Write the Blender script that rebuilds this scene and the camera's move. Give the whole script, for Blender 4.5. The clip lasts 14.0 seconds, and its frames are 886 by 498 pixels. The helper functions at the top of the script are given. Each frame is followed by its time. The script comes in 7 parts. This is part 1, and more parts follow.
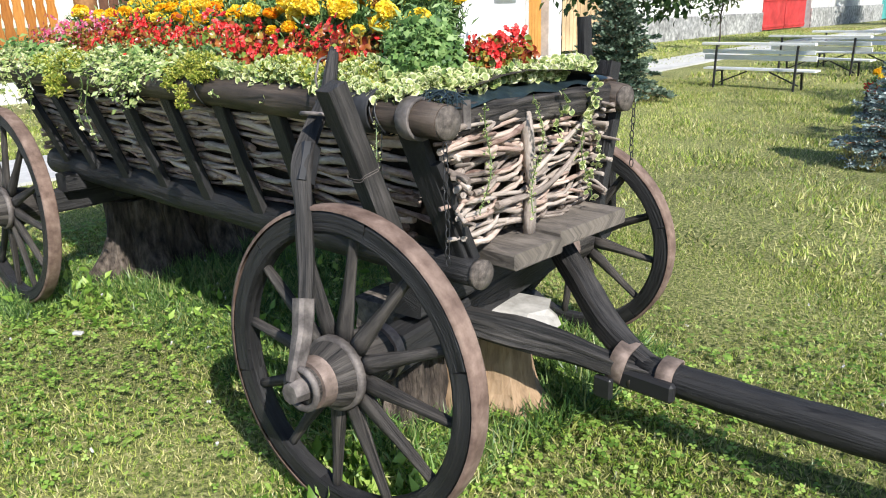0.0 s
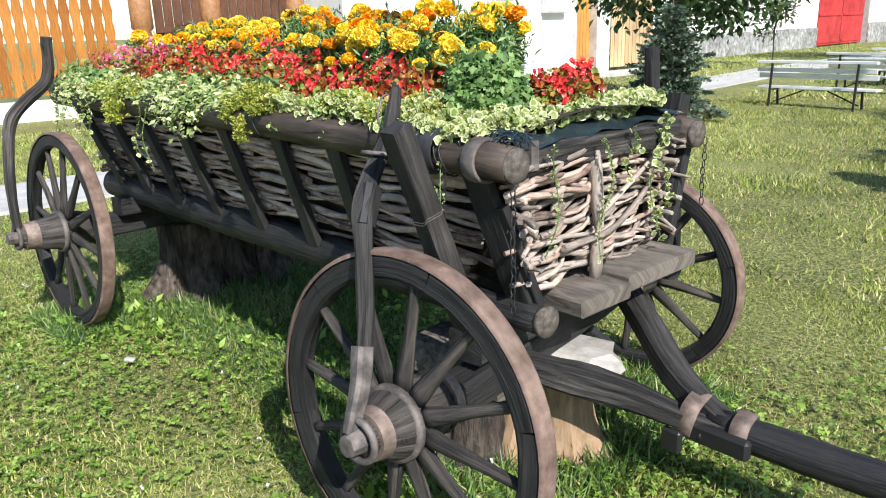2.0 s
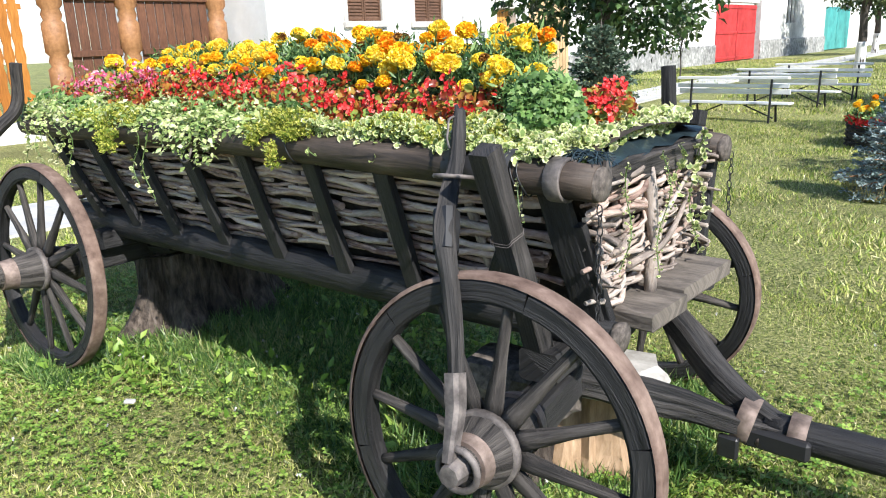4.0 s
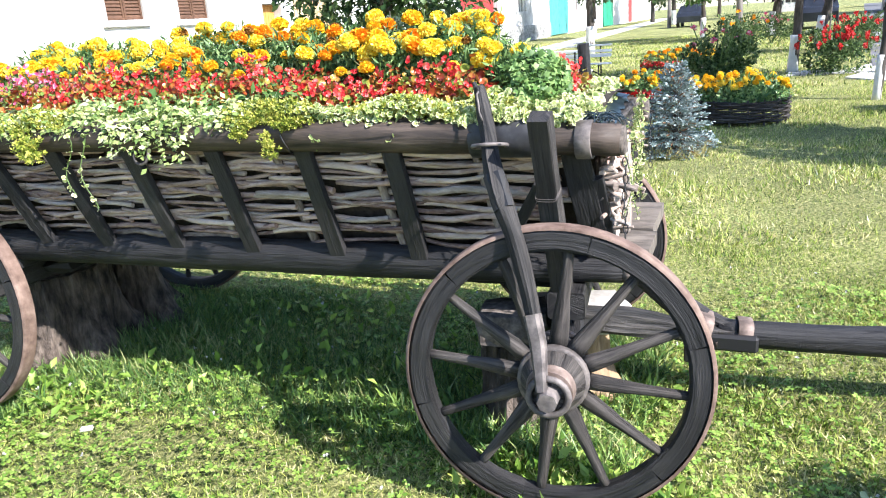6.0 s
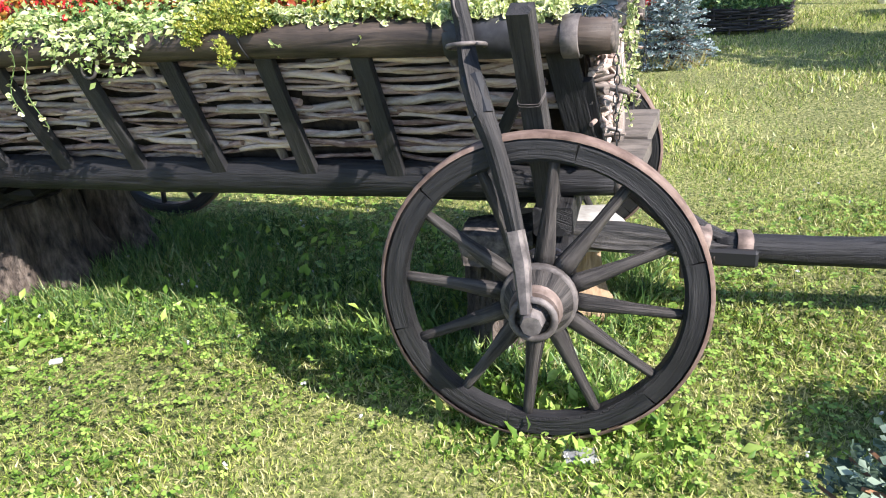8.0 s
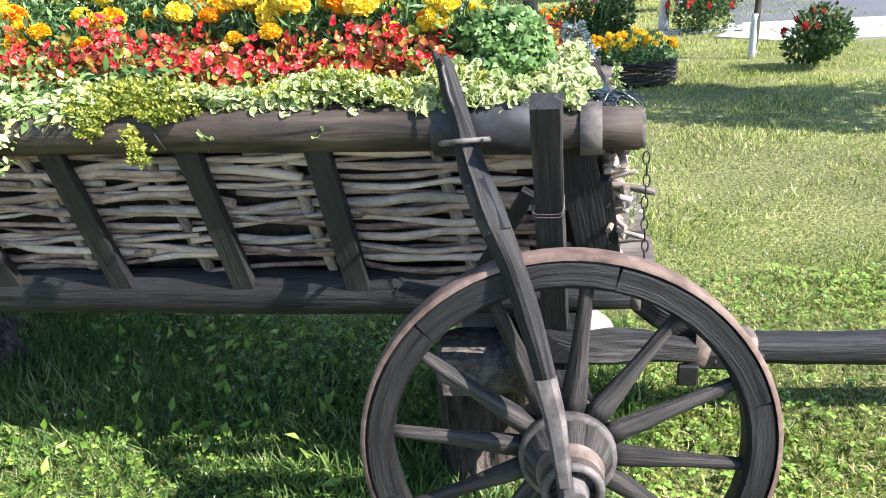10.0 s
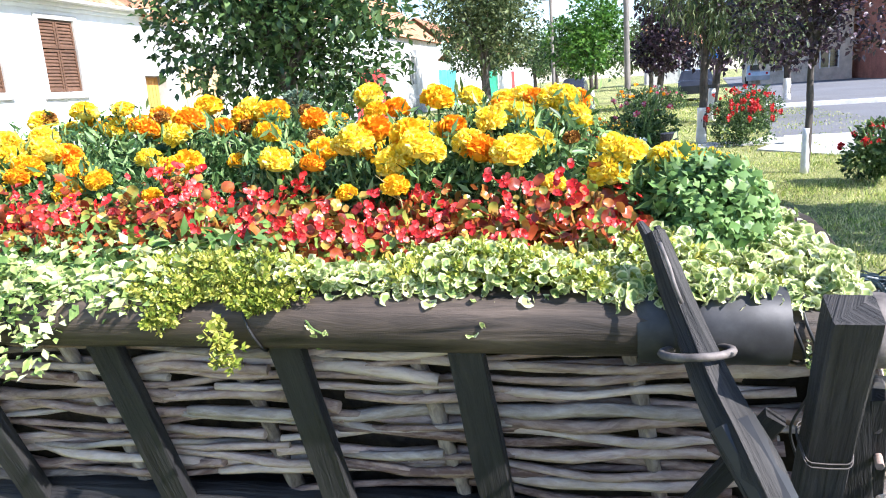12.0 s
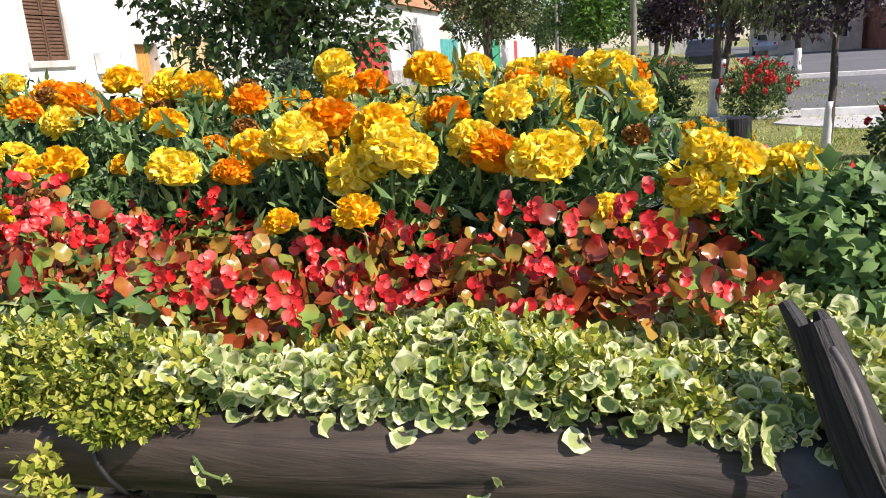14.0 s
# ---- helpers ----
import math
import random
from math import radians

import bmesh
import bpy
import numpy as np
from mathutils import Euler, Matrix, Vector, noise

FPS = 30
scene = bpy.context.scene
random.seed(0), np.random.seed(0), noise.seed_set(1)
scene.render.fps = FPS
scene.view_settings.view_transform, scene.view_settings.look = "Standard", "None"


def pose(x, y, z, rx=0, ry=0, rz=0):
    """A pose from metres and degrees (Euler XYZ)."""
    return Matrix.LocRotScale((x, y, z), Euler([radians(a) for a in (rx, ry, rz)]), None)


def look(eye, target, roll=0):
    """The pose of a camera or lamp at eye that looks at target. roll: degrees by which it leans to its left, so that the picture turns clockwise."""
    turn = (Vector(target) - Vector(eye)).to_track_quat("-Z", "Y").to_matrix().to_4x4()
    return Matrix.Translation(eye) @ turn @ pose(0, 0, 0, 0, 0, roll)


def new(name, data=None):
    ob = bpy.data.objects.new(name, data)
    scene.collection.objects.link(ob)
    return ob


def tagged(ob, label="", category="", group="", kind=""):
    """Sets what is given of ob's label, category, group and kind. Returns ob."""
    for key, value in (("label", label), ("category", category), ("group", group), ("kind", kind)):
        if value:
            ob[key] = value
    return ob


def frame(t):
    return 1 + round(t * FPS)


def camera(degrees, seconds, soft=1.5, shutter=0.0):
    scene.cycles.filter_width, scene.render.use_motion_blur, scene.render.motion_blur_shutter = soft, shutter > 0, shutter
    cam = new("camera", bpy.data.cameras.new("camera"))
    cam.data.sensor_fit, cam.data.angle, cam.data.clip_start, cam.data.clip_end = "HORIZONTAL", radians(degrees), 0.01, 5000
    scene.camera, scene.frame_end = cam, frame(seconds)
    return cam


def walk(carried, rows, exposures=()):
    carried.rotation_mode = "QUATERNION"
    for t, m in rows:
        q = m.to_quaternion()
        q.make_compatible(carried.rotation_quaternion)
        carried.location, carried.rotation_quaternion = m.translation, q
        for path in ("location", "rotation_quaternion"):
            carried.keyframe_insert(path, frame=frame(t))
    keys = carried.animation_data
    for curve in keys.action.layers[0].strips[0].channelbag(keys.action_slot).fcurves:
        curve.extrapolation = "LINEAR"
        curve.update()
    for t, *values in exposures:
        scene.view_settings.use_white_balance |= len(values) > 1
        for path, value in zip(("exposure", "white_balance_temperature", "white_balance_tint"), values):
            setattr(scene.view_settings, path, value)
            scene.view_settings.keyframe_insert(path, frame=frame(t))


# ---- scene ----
cam = camera(61.7, 14.0, soft=1.05)
EXPOSURES = [(0, 0.5, 6250, 10), (3.2, 0.5, 6200, 10), (5.3, 1.25, 6080, 13), (6.5, 1.36, 6050, 15), (7.0, 1.26, 6100, 16), (7.6, 1.1, 6200, 16), (10, 1.25, 6100, 13), (10.6, 1.45, 5950, 14), (11.6, 1.75, 5750, 17), (12.0, 1.45, 5950, 15), (12.4, 0.3, 6550, 17), (13.2, 0.33, 6700, 18), (14, 0.5, 6750, 18)]
PATH = [
    (0, (1.507, -1.739, 1.4), (0.164, -0.388, 0.79), -1.8),
    (0.5, (1.411, -1.7, 1.401), (0.008, -0.399, 0.822), -2.2),
    (1, (1.399, -1.687, 1.419), (-0.043, -0.422, 0.853), -1.6),
    (1.5, (1.39, -1.692, 1.436), (-0.047, -0.419, 0.876), -1.5),
    (2, (1.387, -1.704, 1.46), (-0.04, -0.425, 0.886), -1.8),
    (2.5, (1.381, -1.715, 1.472), (-0.035, -0.425, 0.898), -2.2),
    (3, (1.34, -1.729, 1.463), (-0.08, -0.436, 0.903), -0.5),
    (3.2, (1.3, -1.782, 1.473), (-0.105, -0.469, 0.923), -1.0),
    (5.3, (0.596, -2.372, 1.484), (-0.319, -0.681, 0.933), -3.3),
    (5.5, (0.539, -2.467, 1.501), (-0.312, -0.745, 0.944), -4.0),
    (6, (0.49, -2.595, 1.492), (-0.253, -0.831, 0.913), -4.3),
    (6.5, (0.487, -2.58, 1.451), (-0.234, -0.825, 0.819), -3.8),
    (7, (0.492, -2.551, 1.419), (-0.276, -0.84, 0.723), -3.2),
    (7.5, (0.493, -2.509, 1.412), (-0.26, -0.82, 0.651), -4.5),
    (7.7, (0.494, -2.47, 1.407), (-0.256, -0.788, 0.626), -5.2),
    (9.8, (0.096, -2.118, 1.469), (-0.319, -0.29, 0.772), -4.9),
    (10, (0.061, -2.031, 1.473), (-0.354, -0.202, 0.779), -4.2),
    (10.5, (0.002, -1.925, 1.503), (-0.476, -0.097, 0.845), -3.2),
    (11, (-0.165, -1.851, 1.533), (-0.686, -0.005, 0.967), -2.9),
    (11.5, (-0.315, -1.757, 1.559), (-0.773, 0.131, 1.085), -4.3),
    (12, (-0.337, -1.583, 1.547), (-0.805, 0.315, 1.123), -4.2),
    (12.5, (-0.338, -1.359, 1.547), (-0.957, 0.502, 1.157), -3.2),
    (13, (-0.369, -1.238, 1.539), (-1.023, 0.609, 1.137), -3.7),
    (13.5, (-0.446, -1.13, 1.54), (-0.937, 0.751, 1.069), -4.9),
    (14, (-0.448, -1.036, 1.543), (-0.92, 0.843, 1.044), -4.1),
]
walk(cam, [(t, look(eye, target, roll)) for t, eye, target, roll in PATH], EXPOSURES)

# ---- light ----
SUN_TO = Vector((1.15, -0.37, 1.0)).normalized()
sun_data = bpy.data.lights.new("sun", "SUN")
sun_data.energy, sun_data.angle, sun_data.color = 5.0, radians(0.5), (1.0, 0.95, 0.87)
sun_lamp = new("sun", sun_data)
sun_lamp.matrix_basis = SUN_TO.to_track_quat("Z", "Y").to_matrix().to_4x4()
world = bpy.data.worlds.new("sky")
world.use_nodes = True
scene.world = world
wn = world.node_tree.nodes
sky = wn.new("ShaderNodeTexSky")
sky.sky_type, sky.sun_disc = "NISHITA", False
sky.dust_density, sky.ozone_density = 0.4, 2.5
sky.sun_elevation = math.asin(SUN_TO.z)
sky.sun_rotation = math.atan2(SUN_TO.x, SUN_TO.y)
wn["Background"].inputs["Strength"].default_value = 0.125
world.node_tree.links.new(sky.outputs[0], wn["Background"].inputs["Color"])


# ---- materials ----
def node(nt, kind, **values):
    n = nt.nodes.new(kind)
    for k, v in values.items():
        n.inputs[k].default_value = v
    return n


def ramp(nt, fac, stops):
    r = nt.nodes.new("ShaderNodeValToRGB")
    els = r.color_ramp.elements
    while len(els) < len(stops):
        els.new(0.5)
    for e, (p, c) in zip(els, stops):
        e.position, e.color = p, (*c, 1)
    nt.links.new(fac, r.inputs[0])
    return r.outputs[0]


def surface(name, stops, scale=8.0, rough=0.8, bump=0.3, depth=0.01, stretch=(1, 1, 1), coord="Object", island=0.0, stain=0.25,
            stain_scale=1.3, metal=0.0, detail=6.0, translucent=0.0, spec=0.4, objvar=0.0, twist=0.0):
    """A principled surface: fine grain through a ramp, large stains, a bump, and variation by piece."""
    m = bpy.data.materials.new(name)
    m.use_nodes = True
    nt = m.node_tree
    bsdf, out = nt.nodes["Principled BSDF"], nt.nodes["Material Output"]
    tc = nt.nodes.new("ShaderNodeTexCoord")
    mp = node(nt, "ShaderNodeMapping", Scale=stretch)
    nt.links.new(tc.outputs[coord], mp.inputs[0])
    fine = node(nt, "ShaderNodeTexNoise", Scale=scale, Detail=detail, Roughness=0.65, Distortion=twist)
    nt.links.new(mp.outputs[0], fine.inputs[0])
    big = node(nt, "ShaderNodeTexNoise", Scale=stain_scale, Detail=4.0)
    nt.links.new(tc.outputs[coord], big.inputs[0])
    fac = fine.outputs["Fac"]
    if island:
        geo = nt.nodes.new("ShaderNodeNewGeometry")
        add = nt.nodes.new("ShaderNodeMath")
        add.operation = "MULTIPLY_ADD"
        sub = nt.nodes.new("ShaderNodeMath")
        sub.operation = "SUBTRACT"
        sub.inputs[1].default_value = 0.5
        nt.links.new(geo.outputs["Random Per Island"], sub.inputs[0])
        nt.links.new(sub.outputs[0], add.inputs[0])
        add.inputs[1].default_value = island
        nt.links.new(fac, add.inputs[2])
        fac = add.outputs[0]
    if objvar:
        info = nt.nodes.new("ShaderNodeObjectInfo")
        add2 = nt.nodes.new("ShaderNodeMath")
        add2.operation = "MULTIPLY_ADD"
        sub2 = nt.nodes.new("ShaderNodeMath")
        sub2.operation = "SUBTRACT"
        sub2.inputs[1].default_value = 0.5
        nt.links.new(info.outputs["Random"], sub2.inputs[0])
        nt.links.new(sub2.outputs[0], add2.inputs[0])
        add2.inputs[1].default_value = objvar
        nt.links.new(fac, add2.inputs[2])
        fac = add2.outputs[0]
    col = ramp(nt, fac, stops)
    hsv = nt.nodes.new("ShaderNodeHueSaturation")
    mr = nt.nodes.new("ShaderNodeMapRange")
    mr.inputs["From Min"].default_value, mr.inputs["From Max"].default_value = 0.3, 0.7
    mr.inputs["To Min"].default_value, mr.inputs["To Max"].default_value = 1 - stain, 1 + stain
    nt.links.new(big.outputs["Fac"], mr.inputs[0])
    nt.links.new(mr.outputs[0], hsv.inputs["Value"])
    nt.links.new(col, hsv.inputs["Color"])
    nt.links.new(hsv.outputs[0], bsdf.inputs["Base Color"])
    bsdf.inputs["Roughness"].default_value = rough
    bsdf.inputs["Metallic"].default_value = metal
    bsdf.inputs["Specular IOR Level"].default_value = spec
    if bump:
        b = node(nt, "ShaderNodeBump", Strength=bump, Distance=depth)
        nt.links.new(fine.outputs["Fac"], b.inputs["Height"])
        nt.links.new(b.outputs[0], bsdf.inputs["Normal"])
    if translucent:
        tr = nt.nodes.new("ShaderNodeBsdfTranslucent")
        nt.links.new(hsv.outputs[0], tr.inputs["Color"])
        mix = nt.nodes.new("ShaderNodeMixShader")
        mix.inputs[0].default_value = translucent
        nt.links.new(bsdf.outputs[0], mix.inputs[1])
        nt.links.new(tr.outputs[0], mix.inputs[2])
        nt.links.new(mix.outputs[0], out.inputs[0])
    return m


def grey(v):
    return (v * 1.04, v, v * 0.95)


WOOD_DARK = surface("charred_wood", [(0.31, (0.0025, 0.0025, 0.003)), (0.42, (0.016, 0.0155, 0.0165)), (0.62, (0.027, 0.0255, 0.025)), (0.85, (0.05, 0.046, 0.044))],
                    scale=4, stretch=(0.9, 13, 13), twist=0.7, coord="UV", rough=0.62, bump=1.0, depth=0.010, stain=0.45, stain_scale=5, objvar=0.12)
WOOD_GREY = surface("weathered_wood", [(0.33, (0.005, 0.0045, 0.004)), (0.46, (0.036, 0.031, 0.028)), (0.62, (0.085, 0.074, 0.065)), (0.85, (0.17, 0.15, 0.13))],
                    scale=4, stretch=(0.9, 13, 13), twist=0.7, coord="UV", rough=0.75, bump=1.0, depth=0.010, stain=0.45, stain_scale=5, objvar=0.12)
WOOD_STAKE = surface("weathered_stake", [(0.33, (0.003, 0.003, 0.003)), (0.44, (0.024, 0.022, 0.021)), (0.62, (0.056, 0.05, 0.046)), (0.85, (0.115, 0.102, 0.092))],
                     scale=4, stretch=(0.8, 14, 14), twist=0.7, coord="UV", rough=0.72, bump=1.0, depth=0.012, stain=0.45, stain_scale=5, objvar=0.1)
WOOD_RAIL = surface("rail_wood", [(0.28, (0.005, 0.0045, 0.004)), (0.40, (0.040, 0.030, 0.023)), (0.6, (0.088, 0.065, 0.050)), (0.85, (0.155, 0.118, 0.09))],
                    scale=3.2, stretch=(0.9, 9, 9), twist=0.8, detail=7, coord="UV", rough=0.6, bump=0.5, depth=0.010, stain=0.5, stain_scale=5, objvar=0.1)
SHEET = surface("dark_sheet_metal", [(0.3, (0.018, 0.018, 0.02)), (0.5, (0.04, 0.04, 0.043)), (0.75, (0.08, 0.079, 0.08))], scale=12, rough=0.55, bump=0.3, depth=0.002, metal=0.2, stain=0.35, stain_scale=8)
WOOD_BOARD = surface("board_wood", [(0.3, (0.045, 0.037, 0.032)), (0.5, (0.13, 0.11, 0.092)), (0.75, (0.235, 0.20, 0.165))],
                     scale=5, stretch=(1.4, 5.5, 5.5), twist=0.8, detail=9, coord="UV", rough=0.85, bump=0.7, depth=0.006, stain=0.4, stain_scale=5, objvar=0.35)
STICK = surface("wicker_stick", [(0.2, (0.14, 0.082, 0.064)), (0.5, (0.40, 0.29, 0.235)), (0.8, (0.60, 0.49, 0.41))],
                scale=5, stretch=(4, 14, 14), twist=0.6, coord="UV", rough=0.85, bump=0.9, depth=0.005, stain=0.25, stain_scale=5, objvar=0.5)
STICK_PALE = surface("bleached_stick", [(0.2, (0.10, 0.075, 0.062)), (0.5, (0.30, 0.245, 0.205)), (0.8, (0.49, 0.42, 0.365))],
                     scale=5, stretch=(4, 14, 14), twist=0.6, coord="UV", rough=0.85, bump=0.9, depth=0.005, stain=0.25, stain_scale=5, objvar=0.45)
WOOD_END = surface("end_grain", [(0.3, (0.03, 0.026, 0.023)), (0.5, (0.12, 0.1, 0.085)), (0.7, (0.24, 0.2, 0.17))], scale=30, rough=0.9, bump=0.6)
IRON = surface("rusty_iron", [(0.3, (0.085, 0.062, 0.05)), (0.5, (0.20, 0.15, 0.125)), (0.7, (0.34, 0.265, 0.225))], scale=14, rough=0.75,
               bump=0.25, depth=0.002, metal=0.35, stain=0.3, stain_scale=6)
TYRE = surface("rusty_tyre", [(0.3, (0.10, 0.062, 0.046)), (0.5, (0.185, 0.124, 0.097)), (0.7, (0.28, 0.20, 0.158))], scale=16, rough=0.8, bump=0.3, depth=0.002, metal=0.1, stain=0.2, stain_scale=4)
IRON_GREY = surface("grey_iron", [(0.3, (0.06, 0.052, 0.048)), (0.5, (0.16, 0.14, 0.13)), (0.7, (0.30, 0.26, 0.235))], scale=18, rough=0.75,
                    bump=0.25, depth=0.002, metal=0.5, stain=0.3, stain_scale=6)
BARK = surface("stump_bark", [(0.32, (0.010, 0.008, 0.007)), (0.46, (0.06, 0.046, 0.037)), (0.6, (0.125, 0.098, 0.078)), (0.75, (0.21, 0.17, 0.14))], scale=11, stretch=(2.2, 2.2, 0.6),
               rough=0.9, bump=1.0, depth=0.05, stain=0.35, stain_scale=3)
STUMP_PALE = surface("split_wood", [(0.25, (0.13, 0.085, 0.05)), (0.5, (0.33, 0.22, 0.13)), (0.75, (0.5, 0.36, 0.24))], scale=9, stretch=(2.5, 2.5, 0.5),
                     rough=0.85, bump=0.6, depth=0.01, stain=0.3, stain_scale=4)
STONE = surface("pale_stone", [(0.3, (0.26, 0.24, 0.21)), (0.5, (0.42, 0.40, 0.365)), (0.7, (0.58, 0.55, 0.51))], scale=12, rough=0.9, bump=0.5)
SOIL = surface("soil", [(0.3, (0.018, 0.013, 0.009)), (0.6, (0.06, 0.045, 0.032))], scale=30, rough=0.95, bump=0.8)
PLASTIC = surface("liner_plastic", [(0.3, (0.012, 0.02, 0.026)), (0.62, (0.03, 0.05, 0.06)), (0.8, (0.07, 0.13, 0.15))], scale=10, rough=0.35, bump=0.4, spec=0.5)

GROUND = surface("lawn_ground", [(0.33, (0.035, 0.044, 0.011)), (0.45, (0.15, 0.175, 0.045)), (0.55, (0.31, 0.315, 0.105)), (0.70, (0.54, 0.48, 0.26))],
                 scale=48, rough=0.95, bump=0.9, depth=0.05, stain=0.35, stain_scale=0.45, detail=12)
GRASS = surface("grass_blades", [(0.1, (0.055, 0.10, 0.012)), (0.36, (0.25, 0.36, 0.05)), (0.62, (0.50, 0.54, 0.125)), (0.86, (0.68, 0.62, 0.30))],
                scale=0.9, rough=0.38, bump=0, island=0.85, stain=0.2, stain_scale=0.5, translucent=0.27, spec=0.5)
# long uncut grass, its green darkened to deepen the shade under the wagon
GRASS_LUSH_SHADE = surface("lush_shade_grass_blades", [(0.15, (0.04, 0.09, 0.022)), (0.45, (0.11, 0.215, 0.05)), (0.75, (0.23, 0.35, 0.09)), (0.95, (0.48, 0.47, 0.22))],
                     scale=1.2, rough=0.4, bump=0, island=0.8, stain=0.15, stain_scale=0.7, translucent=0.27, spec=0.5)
GRASS_DRY = surface("dry_grass", [(0.2, (0.26, 0.25, 0.08)), (0.6, (0.50, 0.44, 0.21))], scale=2, rough=0.6, bump=0, island=0.8, stain=0.2, translucent=0.3)
CLOVER = surface("clover_leaves", [(0.2, (0.10, 0.20, 0.026)), (0.5, (0.24, 0.38, 0.06)), (0.8, (0.39, 0.52, 0.115))], scale=3, rough=0.45, bump=0,
                 island=0.7, stain=0.2, translucent=0.27, spec=0.4)
LEAF_MARI = surface("marigold_leaves", [(0.2, (0.03, 0.08, 0.02)), (0.5, (0.095, 0.19, 0.055)), (0.8, (0.27, 0.39, 0.14))], scale=6, rough=0.45, bump=0,
                    island=0.8, stain=0.2, translucent=0.25)
LEAF_BUSH = surface("bush_leaves", [(0.2, (0.06, 0.13, 0.03)), (0.5, (0.15, 0.27, 0.07)), (0.8, (0.31, 0.44, 0.15))], scale=6, rough=0.5, bump=0,
                    island=0.7, stain=0.15, translucent=0.3)
IVY_HEART = surface("ivy_leaf_heart", [(0.2, (0.13, 0.21, 0.055)), (0.5, (0.29, 0.38, 0.115)), (0.8, (0.50, 0.56, 0.21))], scale=12, rough=0.45, bump=0, island=0.6, stain=0.12, translucent=0.3)
IVY_RIM = surface("ivy_leaf_rim", [(0.2, (0.32, 0.40, 0.11)), (0.42, (0.62, 0.65, 0.29)), (0.8, (0.88, 0.86, 0.55))], scale=12, rough=0.45, bump=0, island=0.6, stain=0.12, translucent=0.3)
LEAF_VINCA = surface("vinca_leaves", [(0.2, (0.13, 0.22, 0.055)), (0.45, (0.31, 0.40, 0.12)), (0.62, (0.54, 0.58, 0.25)), (0.9, (0.82, 0.82, 0.55))], scale=24, rough=0.4,
                     bump=0, island=0.5, stain=0.15, translucent=0.3, detail=2)
LEAF_SEDUM = surface("sedum_leaves", [(0.2, (0.12, 0.18, 0.02)), (0.5, (0.33, 0.375, 0.05)), (0.8, (0.62, 0.57, 0.13))], scale=10, rough=0.45, bump=0,
                     island=0.7, stain=0.2, translucent=0.22)
LEAF_BEGO = surface("begonia_leaves", [(0.12, (0.17, 0.022, 0.014)), (0.36, (0.36, 0.075, 0.022)), (0.56, (0.45, 0.24, 0.045)), (0.78, (0.22, 0.33, 0.065))], scale=12,
                    rough=0.3, bump=0, island=0.7, stain=0.2, translucent=0.25, spec=0.5)
PETAL_RED = surface("begonia_petals", [(0.2, (0.44, 0.008, 0.010)), (0.45, (0.70, 0.026, 0.026)), (0.70, (0.82, 0.075, 0.065)), (0.95, (0.90, 0.34, 0.28))], scale=14,
                    rough=0.4, bump=0, island=0.6, stain=0.12, translucent=0.22)
PETAL_PINK = surface("pink_petals", [(0.2, (0.6, 0.04, 0.14)), (0.5, (0.80, 0.16, 0.30)), (0.85, (0.92, 0.55, 0.60))], scale=14, rough=0.4, bump=0, island=0.6,
                     stain=0.12, translucent=0.3)
PETAL_ORANGE = surface("orange_petals", [(0.2, (0.86, 0.27, 0.004)), (0.5, (0.96, 0.40, 0.006)), (0.8, (0.98, 0.52, 0.02))], scale=20, rough=0.55, bump=0,
                       island=0.5, stain=0.1, translucent=0.25)
PETAL_AMBER = surface("amber_petals", [(0.2, (0.90, 0.46, 0.006)), (0.5, (0.96, 0.60, 0.012)), (0.8, (0.98, 0.72, 0.05))], scale=20, rough=0.55, bump=0,
                      island=0.5, stain=0.1, translucent=0.25)
PETAL_YELLOW = surface("yellow_petals", [(0.2, (0.94, 0.64, 0.015)), (0.5, (0.98, 0.78, 0.05)), (0.8, (0.98, 0.88, 0.26))], scale=20, rough=0.55, bump=0,
                       island=0.5, stain=0.1, translucent=0.25)
PETAL_DRY = surface("withered_petals", [(0.2, (0.10, 0.035, 0.008)), (0.5, (0.30, 0.12, 0.02)), (0.8, (0.55, 0.30, 0.05))], scale=20, rough=0.7, bump=0,
                    island=0.6, stain=0.15, translucent=0.15)
STEM = surface("green_stem", [(0.3, (0.06, 0.12, 0.03)), (0.7, (0.16, 0.24, 0.07))], scale=9, rough=0.5, bump=0.1)
SPRUCE_BLUE = surface("blue_needles", [(0.2, (0.10, 0.15, 0.14)), (0.5, (0.25, 0.32, 0.31)), (0.8, (0.48, 0.55, 0.54))], scale=5, rough=0.6, bump=0, island=0.7,
                      stain=0.2, translucent=0.1)
SPRUCE_GREEN = surface("spruce_needles", [(0.2, (0.04, 0.07, 0.045)), (0.5, (0.11, 0.165, 0.105)), (0.8, (0.24, 0.30, 0.21))], scale=5, rough=0.6, bump=0,
                       island=0.7, stain=0.2, translucent=0.1)
LEAF_TREE = surface("tree_leaves", [(0.2, (0.02, 0.05, 0.015)), (0.5, (0.05, 0.105, 0.032)), (0.8, (0.14, 0.22, 0.07))], scale=2, rough=0.4, bump=0, island=0.8,
                    stain=0.25, translucent=0.3, spec=0.5)
LEAF_BRIGHT = surface("bright_tree_leaves", [(0.2, (0.03, 0.09, 0.012)), (0.5, (0.07, 0.18, 0.025)), (0.8, (0.16, 0.30, 0.05))], scale=2, rough=0.4, bump=0,
                      island=0.8, stain=0.25, translucent=0.35)
LEAF_WILLOW = surface("willow_leaves", [(0.2, (0.035, 0.06, 0.02)), (0.5, (0.08, 0.12, 0.045)), (0.8, (0.19, 0.22, 0.09))], scale=2, rough=0.5, bump=0, island=0.8,
                      stain=0.25, translucent=0.3)
